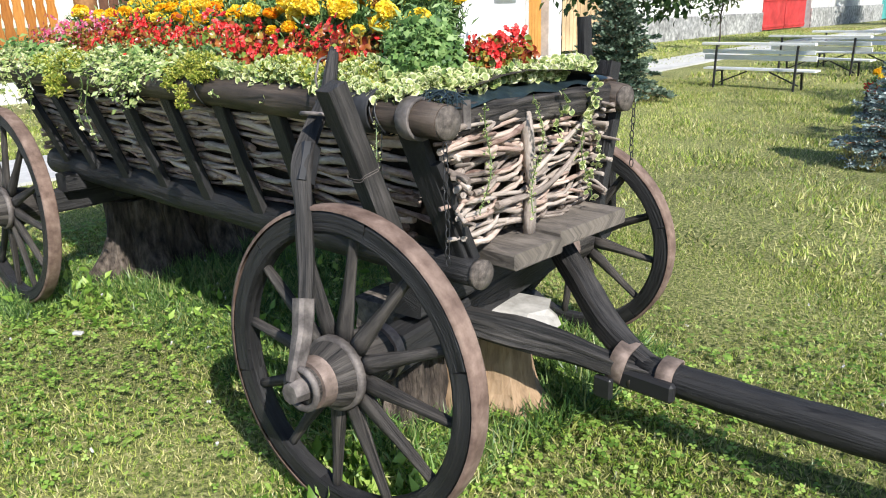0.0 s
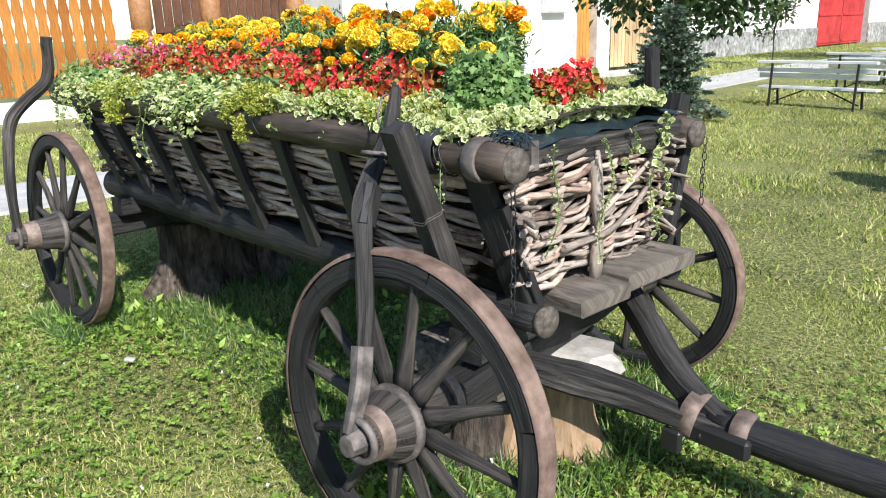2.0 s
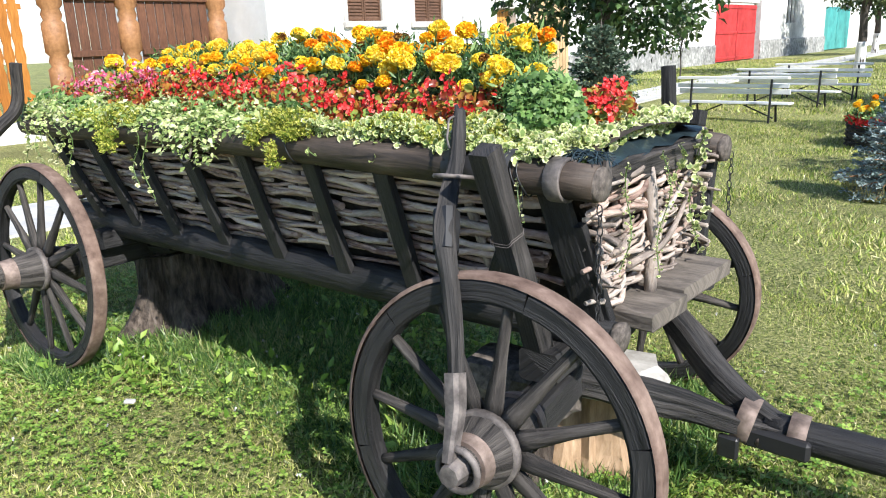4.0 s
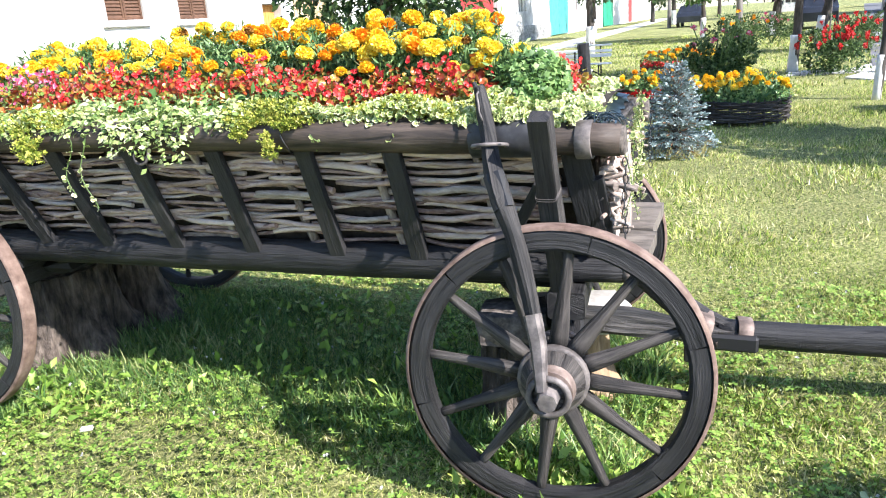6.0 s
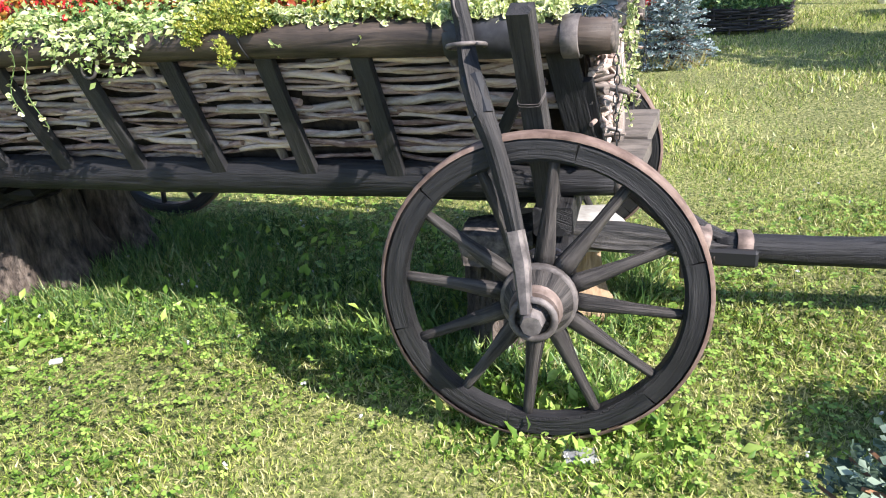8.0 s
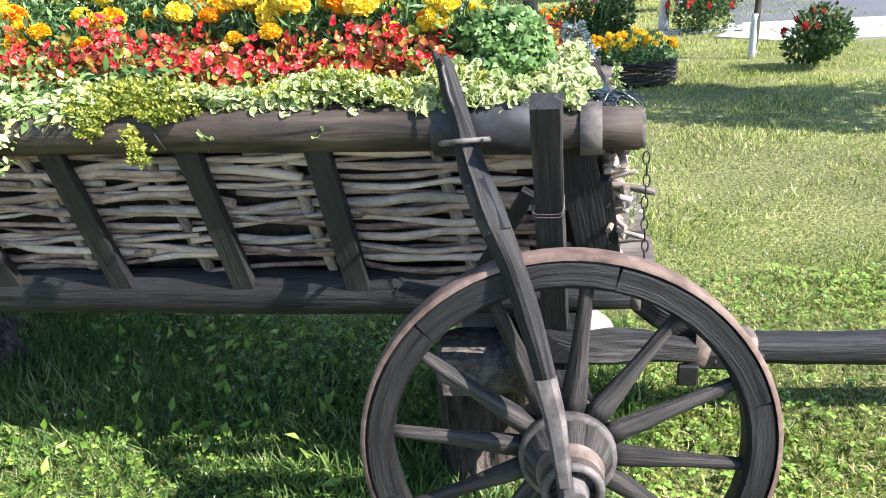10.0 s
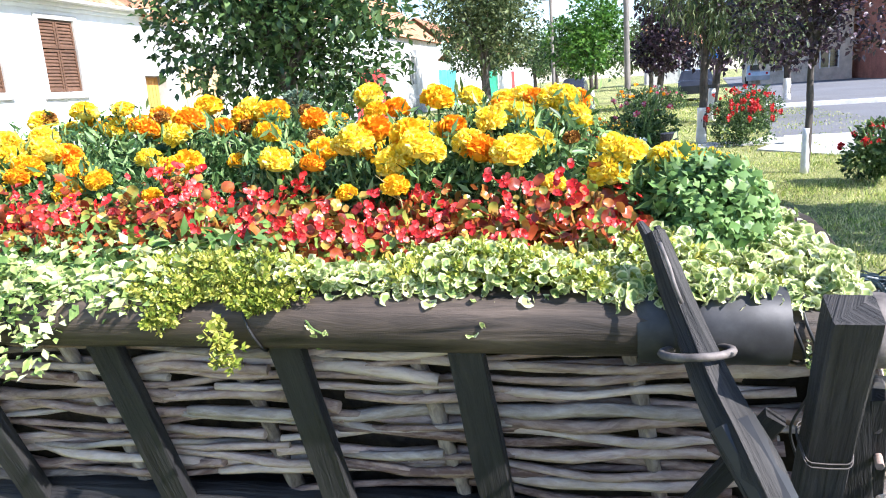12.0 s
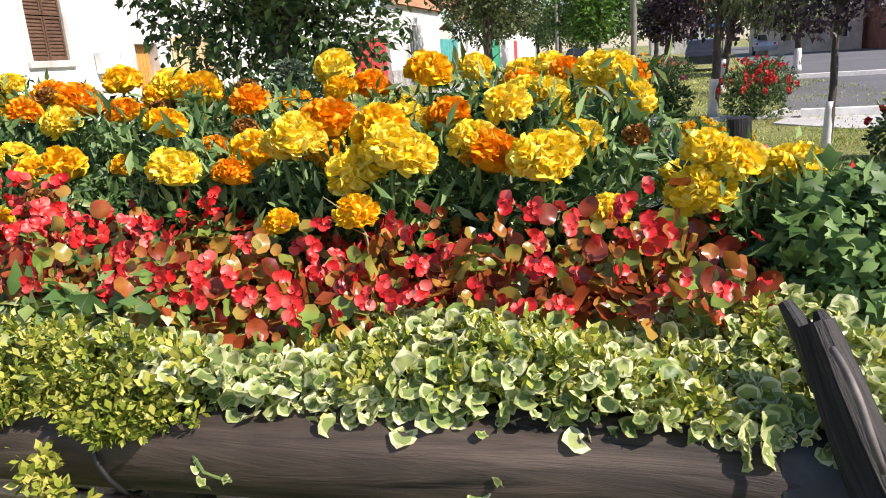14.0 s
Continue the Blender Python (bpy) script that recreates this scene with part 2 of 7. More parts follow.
LEAF_PURPLE = surface("purple_leaves", [(0.2, (0.012, 0.008, 0.014)), (0.5, (0.04, 0.022, 0.038)), (0.8, (0.10, 0.06, 0.085))], scale=2, rough=0.45, bump=0,
                      island=0.8, stain=0.25, translucent=0.2)
LEAF_ROSE = surface("rose_leaves", [(0.2, (0.025, 0.055, 0.015)), (0.5, (0.065, 0.12, 0.035)), (0.8, (0.15, 0.22, 0.075))], scale=4, rough=0.45, bump=0, island=0.8,
                    stain=0.2, translucent=0.3)
TREE_BARK = surface("tree_bark", [(0.3, (0.03, 0.026, 0.022)), (0.7, (0.12, 0.10, 0.085))], scale=10, stretch=(2, 2, 0.5), rough=0.9, bump=0.8, depth=0.02)
SHOOT = surface("spruce_shoot", [(0.3, (0.12, 0.06, 0.03)), (0.7, (0.34, 0.17, 0.08))], scale=14, rough=0.8, bump=0.4)
LIME = surface("limewash", [(0.3, (0.62, 0.60, 0.56)), (0.7, (0.82, 0.80, 0.77))], scale=9, rough=0.9, bump=0.4, stain=0.12)
PLASTER = surface("white_plaster", [(0.3, (0.74, 0.73, 0.71)), (0.7, (0.84, 0.83, 0.81))], scale=3, rough=0.9, bump=0.2, stain=0.07, stain_scale=0.8)
PLASTER_OLD = surface("grey_plaster", [(0.3, (0.40, 0.39, 0.38)), (0.5, (0.60, 0.59, 0.57)), (0.7, (0.70, 0.69, 0.67))], scale=3, rough=0.9, bump=0.3, stain=0.2,
                      stain_scale=0.8)
PLINTH = surface("stone_plinth", [(0.3, (0.12, 0.12, 0.12)), (0.5, (0.30, 0.30, 0.29)), (0.7, (0.55, 0.54, 0.52))], scale=5, rough=0.9, bump=0.7, stain=0.3)
TRIM = surface("window_surround", [(0.3, (0.48, 0.45, 0.41)), (0.7, (0.62, 0.59, 0.55))], scale=8, rough=0.8, bump=0.2)
BROWN = surface("brown_shutter", [(0.3, (0.075, 0.038, 0.022)), (0.7, (0.16, 0.085, 0.05))], scale=8, stretch=(1, 1, 4), rough=0.6, bump=0.3, stain=0.2)
ORANGE_WOOD = surface("varnished_slat", [(0.25, (0.26, 0.088, 0.014)), (0.5, (0.39, 0.152, 0.027)), (0.75, (0.52, 0.23, 0.05))], scale=6, stretch=(8, 8, 0.7), rough=0.45,
                      bump=0.35, depth=0.004, objvar=0.35, stain=0.15)
DOOR_WOOD = surface("orange_door_wood", [(0.25, (0.42, 0.19, 0.04)), (0.6, (0.56, 0.28, 0.07))], scale=6, stretch=(7, 7, 0.7), rough=0.5, bump=0.2, stain=0.15)
GATE_PALE = surface("pale_gate_wood", [(0.25, (0.42, 0.28, 0.14)), (0.7, (0.62, 0.45, 0.26))], scale=6, stretch=(8, 8, 0.7), rough=0.7, bump=0.3, objvar=0.3)
CARVED = surface("carved_dark_wood", [(0.25, (0.06, 0.025, 0.014)), (0.7, (0.17, 0.075, 0.04))], scale=9, stretch=(4, 4, 0.8), rough=0.55, bump=0.6, depth=0.01)
CARVED_POST = surface("carved_brown_wood", [(0.25, (0.22, 0.10, 0.04)), (0.7, (0.42, 0.21, 0.09))], scale=14, rough=0.55, bump=0.8, depth=0.015)
RED_PAINT = surface("red_painted_metal", [(0.3, (0.42, 0.028, 0.03)), (0.7, (0.58, 0.06, 0.06))], scale=4, rough=0.5, bump=0.1)
TEAL_PAINT = surface("teal_painted_metal", [(0.3, (0.05, 0.27, 0.26)), (0.7, (0.10, 0.38, 0.36))], scale=4, rough=0.5, bump=0.1)
GREEN_PAINT = surface("green_painted_metal", [(0.3, (0.01, 0.22, 0.12)), (0.7, (0.03, 0.34, 0.20))], scale=4, rough=0.5, bump=0.1)
BLUE_PAINT = surface("blue_sign_paint", [(0.3, (0.01, 0.10, 0.42)), (0.7, (0.02, 0.16, 0.55))], scale=4, rough=0.4, bump=0)
ROOF = surface("roof_tile", [(0.25, (0.30, 0.12, 0.06)), (0.5, (0.46, 0.21, 0.11)), (0.75, (0.60, 0.34, 0.2))], scale=6, rough=0.85, bump=0.4, objvar=0.4)
BRICK = surface("brick_house", [(0.3, (0.20, 0.07, 0.05)), (0.7, (0.34, 0.14, 0.10))], scale=8, rough=0.9, bump=0.3)
BEIGE = surface("beige_plaster", [(0.3, (0.46, 0.38, 0.30)), (0.7, (0.58, 0.50, 0.41))], scale=4, rough=0.9, bump=0.2)
WHITE_PAINT = surface("white_painted_plank", [(0.3, (0.82, 0.82, 0.82)), (0.7, (0.9, 0.9, 0.9))], scale=5, stretch=(1, 8, 8), rough=0.55, bump=0.2, stain=0.1)
BLACK_METAL = surface("black_metal", [(0.3, (0.012, 0.012, 0.013)), (0.7, (0.035, 0.035, 0.037))], scale=9, rough=0.45, bump=0.1)
CONCRETE = surface("concrete", [(0.3, (0.40, 0.39, 0.37)), (0.7, (0.58, 0.57, 0.54))], scale=6, rough=0.9, bump=0.35, stain=0.15, stain_scale=0.7)
ASPHALT = surface("asphalt", [(0.3, (0.10, 0.10, 0.105)), (0.7, (0.18, 0.18, 0.185))], scale=20, rough=0.85, bump=0.4, stain=0.15, stain_scale=0.3)
GLASS = surface("dark_glass", [(0.3, (0.012, 0.014, 0.017)), (0.7, (0.03, 0.034, 0.04))], scale=2, rough=0.08, bump=0, spec=0.8)
CAR_SILVER = surface("silver_car_paint", [(0.3, (0.42, 0.44, 0.46)), (0.7, (0.5, 0.52, 0.54))], scale=2, rough=0.3, bump=0, metal=0.5)
CAR_DARK = surface("dark_car_paint", [(0.3, (0.03, 0.035, 0.045)), (0.7, (0.05, 0.055, 0.07))], scale=2, rough=0.25, bump=0, metal=0.4)
RUBBER = surface("rubber", [(0.3, (0.012, 0.012, 0.012)), (0.7, (0.03, 0.03, 0.03))], scale=9, rough=0.8, bump=0.2)
TAIL_RED = surface("tail_light_red", [(0.3, (0.35, 0.01, 0.01)), (0.7, (0.5, 0.02, 0.02))], scale=3, rough=0.2, bump=0)
CREAM_METAL = surface("utility_box_paint", [(0.3, (0.60, 0.60, 0.58)), (0.7, (0.72, 0.72, 0.70))], scale=5, rough=0.5, bump=0.05)
POLE_WOOD = surface("pole_wood", [(0.3, (0.13, 0.115, 0.10)), (0.7, (0.26, 0.235, 0.21))], scale=6, stretch=(6, 6, 0.4), rough=0.9, bump=0.4)
TRASH = surface("paper_litter", [(0.3, (0.42, 0.41, 0.39)), (0.7, (0.62, 0.60, 0.58))], scale=20, rough=0.8, bump=0.3)


# ---- builders ----
def arrays(name, V, F, mats, uv=None, smooth=False, mat_index=None):
    """A mesh from arrays: F is an (n, k) array, or a list of faces."""
    me = bpy.data.meshes.new(name)
    V = np.asarray(V, dtype=np.float32)
    if isinstance(F, np.ndarray):
        n, k = F.shape
        me.vertices.add(len(V))
        me.vertices.foreach_set("co", V.ravel())
        me.loops.add(n * k)
        me.loops.foreach_set("vertex_index", F.astype(np.int32).ravel())
        me.polygons.add(n)
        me.polygons.foreach_set("loop_start", np.arange(0, n * k, k, dtype=np.int32))
        me.update(calc_edges=True)
    else:
        me.from_pydata([tuple(v) for v in V], [], F)
        me.update()
    for m in mats if isinstance(mats, (list, tuple)) else [mats]:
        me.materials.append(m)
    if mat_index is not None:
        me.polygons.foreach_set("material_index", np.asarray(mat_index, dtype=np.int32))
    if uv is not None:
        layer = me.uv_layers.new(name="UVMap")
        idx = np.zeros(len(me.loops), dtype=np.int32)
        me.loops.foreach_get("vertex_index", idx)
        layer.data.foreach_set("uv", np.asarray(uv, dtype=np.float32)[idx].ravel())
    if smooth:
        me.polygons.foreach_set("use_smooth", np.ones(len(me.polygons), dtype=bool))
    return me


def put(name, me, parent=None, m=None, label="", category="", group="", kind=""):
    ob = new(name, me)
    ob.parent = parent
    if m is not None:
        ob.matrix_basis = m
    return tagged(ob, label, category, group, kind)


def part(name, bm, material, parent, label=""):
    me = bpy.data.meshes.new(name)
    bm.to_mesh(me)
    bm.free()
    me.materials.append(material)
    return put(name, me, parent, label=label)


def thing(name, label, category, at=(0, 0, 0), turn=0.0, group=""):
    e = new(name)
    e.empty_display_size = 0.1
    e.matrix_basis = pose(*at, 0, 0, turn)
    return tagged(e, label, category, group)


def ring_round(n=10, a=1.0, b=1.0):
    t = np.linspace(0, 2 * np.pi, n, endpoint=False)
    return np.stack([a * np.cos(t), b * np.sin(t)], 1)


def ring_square(w, h, c=0.15):
    """A rectangle of half sizes w, h with cut corners."""
    k = c * min(w, h)
    return np.array([(w, -h + k), (w, h - k), (w - k, h), (-w + k, h), (-w, h - k), (-w, -h + k), (-w + k, -h), (w - k, -h)])


def sweep(name, pts, profile, mat, scale=None, jitter=0.0, seed=0, up=(0, 0, 1), smooth=False, closed=False, caps=True, steps=None, freq=9.0):
    """A profile carried along a line; u runs along it, v around it. scale: one factor, or a pair, per point."""
    rng = np.random.default_rng(seed)
    P = np.asarray(pts, float)
    S = np.ones((len(P), 2)) if scale is None else np.asarray([(s, s) if np.isscalar(s) else s for s in scale], float)
    if steps and not closed:
        d = np.r_[0, np.cumsum(np.linalg.norm(np.diff(P, axis=0), axis=1))]
        q = np.linspace(0, d[-1], steps + 1)
        if len(P) > 3:
            tang = np.gradient(P, d, axis=0)
            k = np.clip(np.searchsorted(d, q, side="right") - 1, 0, len(P) - 2)
            h = (d[k + 1] - d[k])[:, None]
            s = ((q - d[k])[:, None]) / h
            newP = (2 * s**3 - 3 * s**2 + 1) * P[k] + (s**3 - 2 * s**2 + s) * h * tang[k] + (-2 * s**3 + 3 * s**2) * P[k + 1] + (s**3 - s**2) * h * tang[k + 1]
        else:
            newP = np.stack([np.interp(q, d, P[:, i]) for i in range(3)], 1)
        S = np.stack([np.interp(q, d, S[:, i]) for i in range(2)], 1)
        P = newP
    n, k = len(P), len(profile)
    T = np.roll(P, -1, 0) - np.roll(P, 1, 0) if closed else np.gradient(P, axis=0)
    T /= np.linalg.norm(T, axis=1)[:, None]
    up = np.asarray(up, float)
    side = np.cross(T, up)
    bad = np.linalg.norm(side, axis=1) < 1e-4
    side[bad] = (0, 1, 0)
    side /= np.linalg.norm(side, axis=1)[:, None]
    vert = np.cross(side, T)
    dist = np.r_[0, np.cumsum(np.linalg.norm(np.diff(P, axis=0), axis=1))]
    prof = np.asarray(profile, float)
    per = np.r_[0, np.cumsum(np.linalg.norm(np.diff(np.vstack([prof, prof[:1]]), axis=0), axis=1))]
    wob = np.ones((n, k))
    if jitter:
        ph = rng.uniform(0, 6.28, (3, k))
        am = rng.uniform(0.4, 1.0, (3, k))
        for j, f in enumerate((1.0, 2.3, 4.1)):
            wob += jitter * am[j] / (j + 1) * np.sin(f * freq * dist[:, None] + ph[j][None, :] * 0.6 + rng.uniform(0, 6.28))
    V = P[:, None, :] + side[:, None, :] * (prof[None, :, 0] * S[:, :1] * wob)[..., None] + vert[:, None, :] * (prof[None, :, 1] * S[:, 1:] * wob)[..., None]
    V = V.reshape(-1, 3)
    off = rng.uniform(0, 50)
    uv = np.stack([np.repeat(dist + off, k), np.tile(per[:-1] * float(S.mean()) + off, n)], 1)
    m = n if closed else n - 1
    i = np.arange(m)[:, None]
    j = np.arange(k)[None, :]
    a, b = i * k + j, i * k + (j + 1) % k
    c, d2 = ((i + 1) % n) * k + (j + 1) % k, ((i + 1) % n) * k + j
    F = np.stack([a, d2, c, b], -1).reshape(-1, 4)
    if closed or not caps:
        me = arrays(name, V, F, mat, uv, smooth)
    else:
        faces = [tuple(int(x) for x in f) for f in F] + [tuple(range(k)), tuple(range((n - 1) * k + k - 1, (n - 1) * k - 1, -1))]
        me = arrays(name, V, faces, mat, uv, smooth)
        if smooth:
            me.polygons[-1].use_smooth = me.polygons[-2].use_smooth = False
    return me


def beam_mesh(name, p0, p1, w, h, mat, jitter=0.05, seed=0, steps=None, up=(0, 0, 1), cut=0.18, taper=1.0):
    L = (Vector(p1) - Vector(p0)).length
    return sweep(name, [p0, p1], ring_square(w / 2, h / 2, cut), mat, scale=[1.0, taper], jitter=jitter, seed=seed, steps=steps or max(2, int(L / 0.07)), up=up)


def log_mesh(name, p0, p1, r0, r1, mat, jitter=0.06, seed=0, n=12, freq=9.0):
    L = (Vector(p1) - Vector(p0)).length
    return sweep(name, [p0, p1], ring_round(n), mat, scale=[r0, r1], jitter=jitter, seed=seed, steps=max(3, int(L / 0.08)), smooth=True, freq=freq)


def box_bm(x0, x1, y0, y1, z0, z1, bevel=0.0):
    bm = bmesh.new()
    bmesh.ops.create_cube(bm, size=1)
    bmesh.ops.scale(bm, vec=(x1 - x0, y1 - y0, z1 - z0), verts=bm.verts)
    bmesh.ops.translate(bm, vec=((x0 + x1) / 2, (y0 + y1) / 2, (z0 + z1) / 2), verts=bm.verts)
    if bevel:
        bmesh.ops.bevel(bm, geom=bm.edges[:], offset=bevel, segments=1, affect="EDGES", clamp_overlap=True)
    return bm


def box(name, x0, x1, y0, y1, z0, z1, material, parent=None, bevel=0.0, label=""):
    return part(name, box_bm(x0, x1, y0, y1, z0, z1, bevel), material, parent, label)


def lathe(name, prof, mat, n=32, axis="y", smooth=True):
    """prof: (radius, place along the axis) pairs, from one end to the other."""
    t = np.linspace(0, 2 * np.pi, n, endpoint=False)
    k = len(prof)
    R, A = np.array([p[0] for p in prof]), np.array([p[1] for p in prof])
    c, s = np.cos(t)[:, None] * R, np.sin(t)[:, None] * R
    a = np.broadcast_to(A, c.shape)
    V = np.stack([c, a, s] if axis == "y" else [c, s, a], -1).reshape(-1, 3)
    faces = []
    for i in range(n):
        for j in range(k - 1):
            q = (i * k + j, i * k + j + 1, ((i + 1) % n) * k + j + 1, ((i + 1) % n) * k + j)
            faces.append(q)
    uv = np.stack([np.broadcast_to(A, c.shape).ravel() * 1.0, np.repeat(t, k) * max(R)], 1)
    me = arrays(name, V, faces, mat, uv, smooth)
    return me


# leaf templates lie in x-y, the tip along +y, the upper side +z
def T_leaf(w=0.5, fold=0.15, bend=0.15):
    V = np.array([(0, 0, 0), (-w / 2, 0.45, fold), (0, 0.5, 0), (w / 2, 0.45, fold), (0, 1.0, -bend)])
    return V, np.array([(0, 2, 1), (0, 3, 2), (1, 2, 4), (2, 3, 4)])


def T_round(cup=0.12, n=7):
    t = np.linspace(0, 2 * np.pi, n, endpoint=False) + 0.3
    V = np.vstack([[(0, 0.5, 0)], np.stack([0.5 * np.cos(t), 0.5 + 0.5 * np.sin(t), cup * (1 + 0.8 * np.sin(3 * t))], 1)])
    return V, np.array([(0, 1 + i, 1 + (i + 1) % n) for i in range(n)])


def T_cupped(n=9):
    """A round petal or leaf, dished towards its middle, with a wavy rim."""
    t = np.linspace(0, 2 * np.pi, n, endpoint=False) + 0.2
    w = 1 + 0.07 * np.sin(2 * t + 1)
    V = np.vstack([[(0, 0.45, -0.02)], np.stack([0.27 * np.cos(t), 0.48 + 0.27 * np.sin(t), 0.02 + 0.02 * np.sin(3 * t)], 1),
                   np.stack([0.5 * w * np.cos(t), 0.5 + 0.5 * w * np.sin(t), 0.11 + 0.09 * np.sin(3 * t + 0.8)], 1)])
    F = [(0, 1 + i, 1 + (i + 1) % n) for i in range(n)]
    for i in range(n):
        j = (i + 1) % n
        F += [(1 + i, 1 + n + i, 1 + n + j), (1 + i, 1 + n + j, 1 + j)]
    return V, np.array(F)


def T_scallop(cup=0.06, n=10):
    """A scalloped round leaf: the heart first, then its rim."""
    t = np.linspace(0, 2 * np.pi, n, endpoint=False) + 0.2
    notch = np.where(np.abs(t - 4.7) < 0.3, 0.35, 1.0)
    ro = 0.5 * (1 + 0.055 * np.cos(n / 2 * t - 1.4) + 0.07 * np.sin(2 * t)) * notch
    ri = ro * (0.70 + 0.10 * np.sin(3 * t + 0.7))
    V = np.vstack([[(0, 0.42, -0.05)], np.stack([ri * np.cos(t), 0.5 + ri * np.sin(t), cup * 0.5 + 0.05 * np.sin(n / 2 * t)], 1),
                   np.stack([ro * np.cos(t), 0.5 + ro * np.sin(t), cup * (0.6 + 1.5 * np.sin(3 * t + 1))], 1)])
    F = [(0, 1 + i, 1 + (i + 1) % n) for i in range(n)]
    for i in range(n):
        j = (i + 1) % n
        F += [(1 + i, 1 + n + i, 1 + n + j), (1 + i, 1 + n + j, 1 + j)]
    return V, np.array(F), np.array([0] * n + [1] * (2 * n))


def T_blade(w=0.06, bend=0.35):
    V = np.array([(-w / 2, 0, 0), (w / 2, 0, 0), (-w * 0.4, 0.55, bend * 0.25), (w * 0.4, 0.55, bend * 0.25), (0, 1, bend)])
    return V, np.array([(0, 1, 3), (0, 3, 2), (2, 3, 4)])


def T_tri(w=0.07, bend=0.3):
    return np.array([(-w / 2, 0, 0), (w / 2, 0, 0), (0, 1, bend)]), np.array([(0, 1, 2)])


def T_trefoil():
    V, F = [], []
    for i in range(3):
        a = i * 2.094
        c, s = math.cos(a), math.sin(a)
        for x, y, z in ((0, 0, 0), (-0.3, 0.35, 0.05), (-0.22, 0.62, 0.0), (0.22, 0.62, 0.0), (0.3, 0.35, 0.05)):
            V.append((c * x - s * y, s * x + c * y, z))
        k = i * 5
        F += [(k, k + 4, k + 3), (k, k + 3, k + 2), (k, k + 2, k + 1)]
    return np.array(V), np.array(F)


def frames_of(direction, rng, roll=None):
    """Rotations that carry +y onto each direction, with the upper side as near up as it may be, rolled at random."""
    D = direction / np.linalg.norm(direction, axis=1)[:, None]
    up = np.tile([0.0, 0.0, 1.0], (len(D), 1))
    X = np.cross(D, up)
    n = np.linalg.norm(X, axis=1)
    X[n < 1e-3] = (1, 0, 0)
    X /= np.linalg.norm(X, axis=1)[:, None]
    Z = np.cross(X, D)
    a = rng.uniform(-1, 1, len(D)) * (math.pi if roll is None else roll)
    c, s = np.cos(a)[:, None], np.sin(a)[:, None]
    X2, Z2 = c * X + s * Z, -s * X + c * Z
    return np.stack([X2, D, Z2], -1)


def frames_facing(D, N, rng, loose):
    """Rotations that lay leaves with their upper side towards N, loosely, and the tip towards D."""
    N = N + rng.normal(0, loose, N.shape)
    N = N / np.linalg.norm(N, axis=1)[:, None]
    X = np.cross(D, N)
    X /= np.linalg.norm(X, axis=1)[:, None] + 1e-9
    Y = np.cross(N, X)
    return np.stack([X, Y, N], -1)


def scatter(name, template, P, D, S, mat, seed=0, roll=None, face=None, loose=0.5):
    rng = np.random.default_rng(seed)
    tv, tf = template[:2]
    P, D = np.asarray(P, float), np.asarray(D, float)
    R = frames_of(D, rng, roll) if face is None else frames_facing(D, np.broadcast_to(np.asarray(face, float), P.shape).copy(), rng, loose)
    S = np.broadcast_to(np.asarray(S, float), (len(P),))
    V = np.einsum("nij,kj->nki", R, tv) * S[:, None, None] + P[:, None, :]
    F = (np.arange(len(P))[:, None, None] * len(tv) + tf[None]).reshape(-1, tf.shape[1])
    return arrays(name, V.reshape(-1, 3), F, mat, mat_index=np.tile(template[2], len(P)) if len(template) > 2 else None)

# ---- ground ----
def ground_z(x, y):
    """The lawn's gentle unevenness near the wagon."""
    near = np.exp(-((x + 1) / 14) ** 2 - ((y - 5) / 14) ** 2)
    return near * 0.010 * (np.sin(1.7 * x + 0.6) * np.cos(1.3 * y) + np.sin(0.7 * x - 1.1 * y)) - 0.012


def ground_sheet():
    xs = np.r_[-400, -150, -80, -40, np.arange(-25, 15.1, 0.5), 30, 60, 150, 400]
    ys = np.r_[-400, -100, -30, np.arange(-6, 30.1, 0.5), 45, 70, 120, 200, 500]
    X, Y = np.meshgrid(xs, ys, indexing="ij")
    Z = ground_z(X, Y)
    nx, ny = X.shape
    i, j = np.meshgrid(np.arange(nx - 1), np.arange(ny - 1), indexing="ij")
    F = np.stack([i * ny + j, (i + 1) * ny + j, (i + 1) * ny + j + 1, i * ny + j + 1], -1).reshape(-1, 4)
    put("ground", arrays("ground", np.stack([X, Y, Z], -1).reshape(-1, 3), F, GROUND, smooth=True),
        label="mown lawn with clover and dry yellow patches", category="lawn", kind="structure")


ground_sheet()


def slab(name, corners, z0, z1, mat, label, category):
    n = len(corners)
    V = [(x, y, z1) for x, y in corners] + [(x, y, z0) for x, y in corners]
    F = [tuple(range(n)), tuple(range(2 * n - 1, n - 1, -1))] + [(i, n + i, n + (i + 1) % n, (i + 1) % n) for i in range(n)]
    return put(name, arrays(name, V, F, mat), label=label, category=category, kind="structure")


slab("pavement_footpath", [(-5.9, -12), (-5.9, 5), (-6.7, 12.5), (-7.4, 20), (-8.3, 60), (-9.5, 110), (-11.5, 110), (-9.9, 60), (-8.9, 20), (-8.0, 12.5), (-7.3, 5), (-7.3, -12)],
     -0.05, 0.025, CONCRETE, "grey concrete footpath across the lawn", "footpath")
slab("pavement_doorstep", [(-11.98, 8), (-11.0, 8), (-11.0, 18.8), (-11.98, 18.8)], -0.05, 0.07, CONCRETE, "pale concrete strip along the house wall", "pavement")
slab("road", [(2.9, 15.6), (14, 14.5), (60, 14), (60, 24), (16, 26), (24, 120), (15, 120), (4.2, 27)], -0.05, 0.012, ASPHALT, "grey asphalt road in the sun", "road")
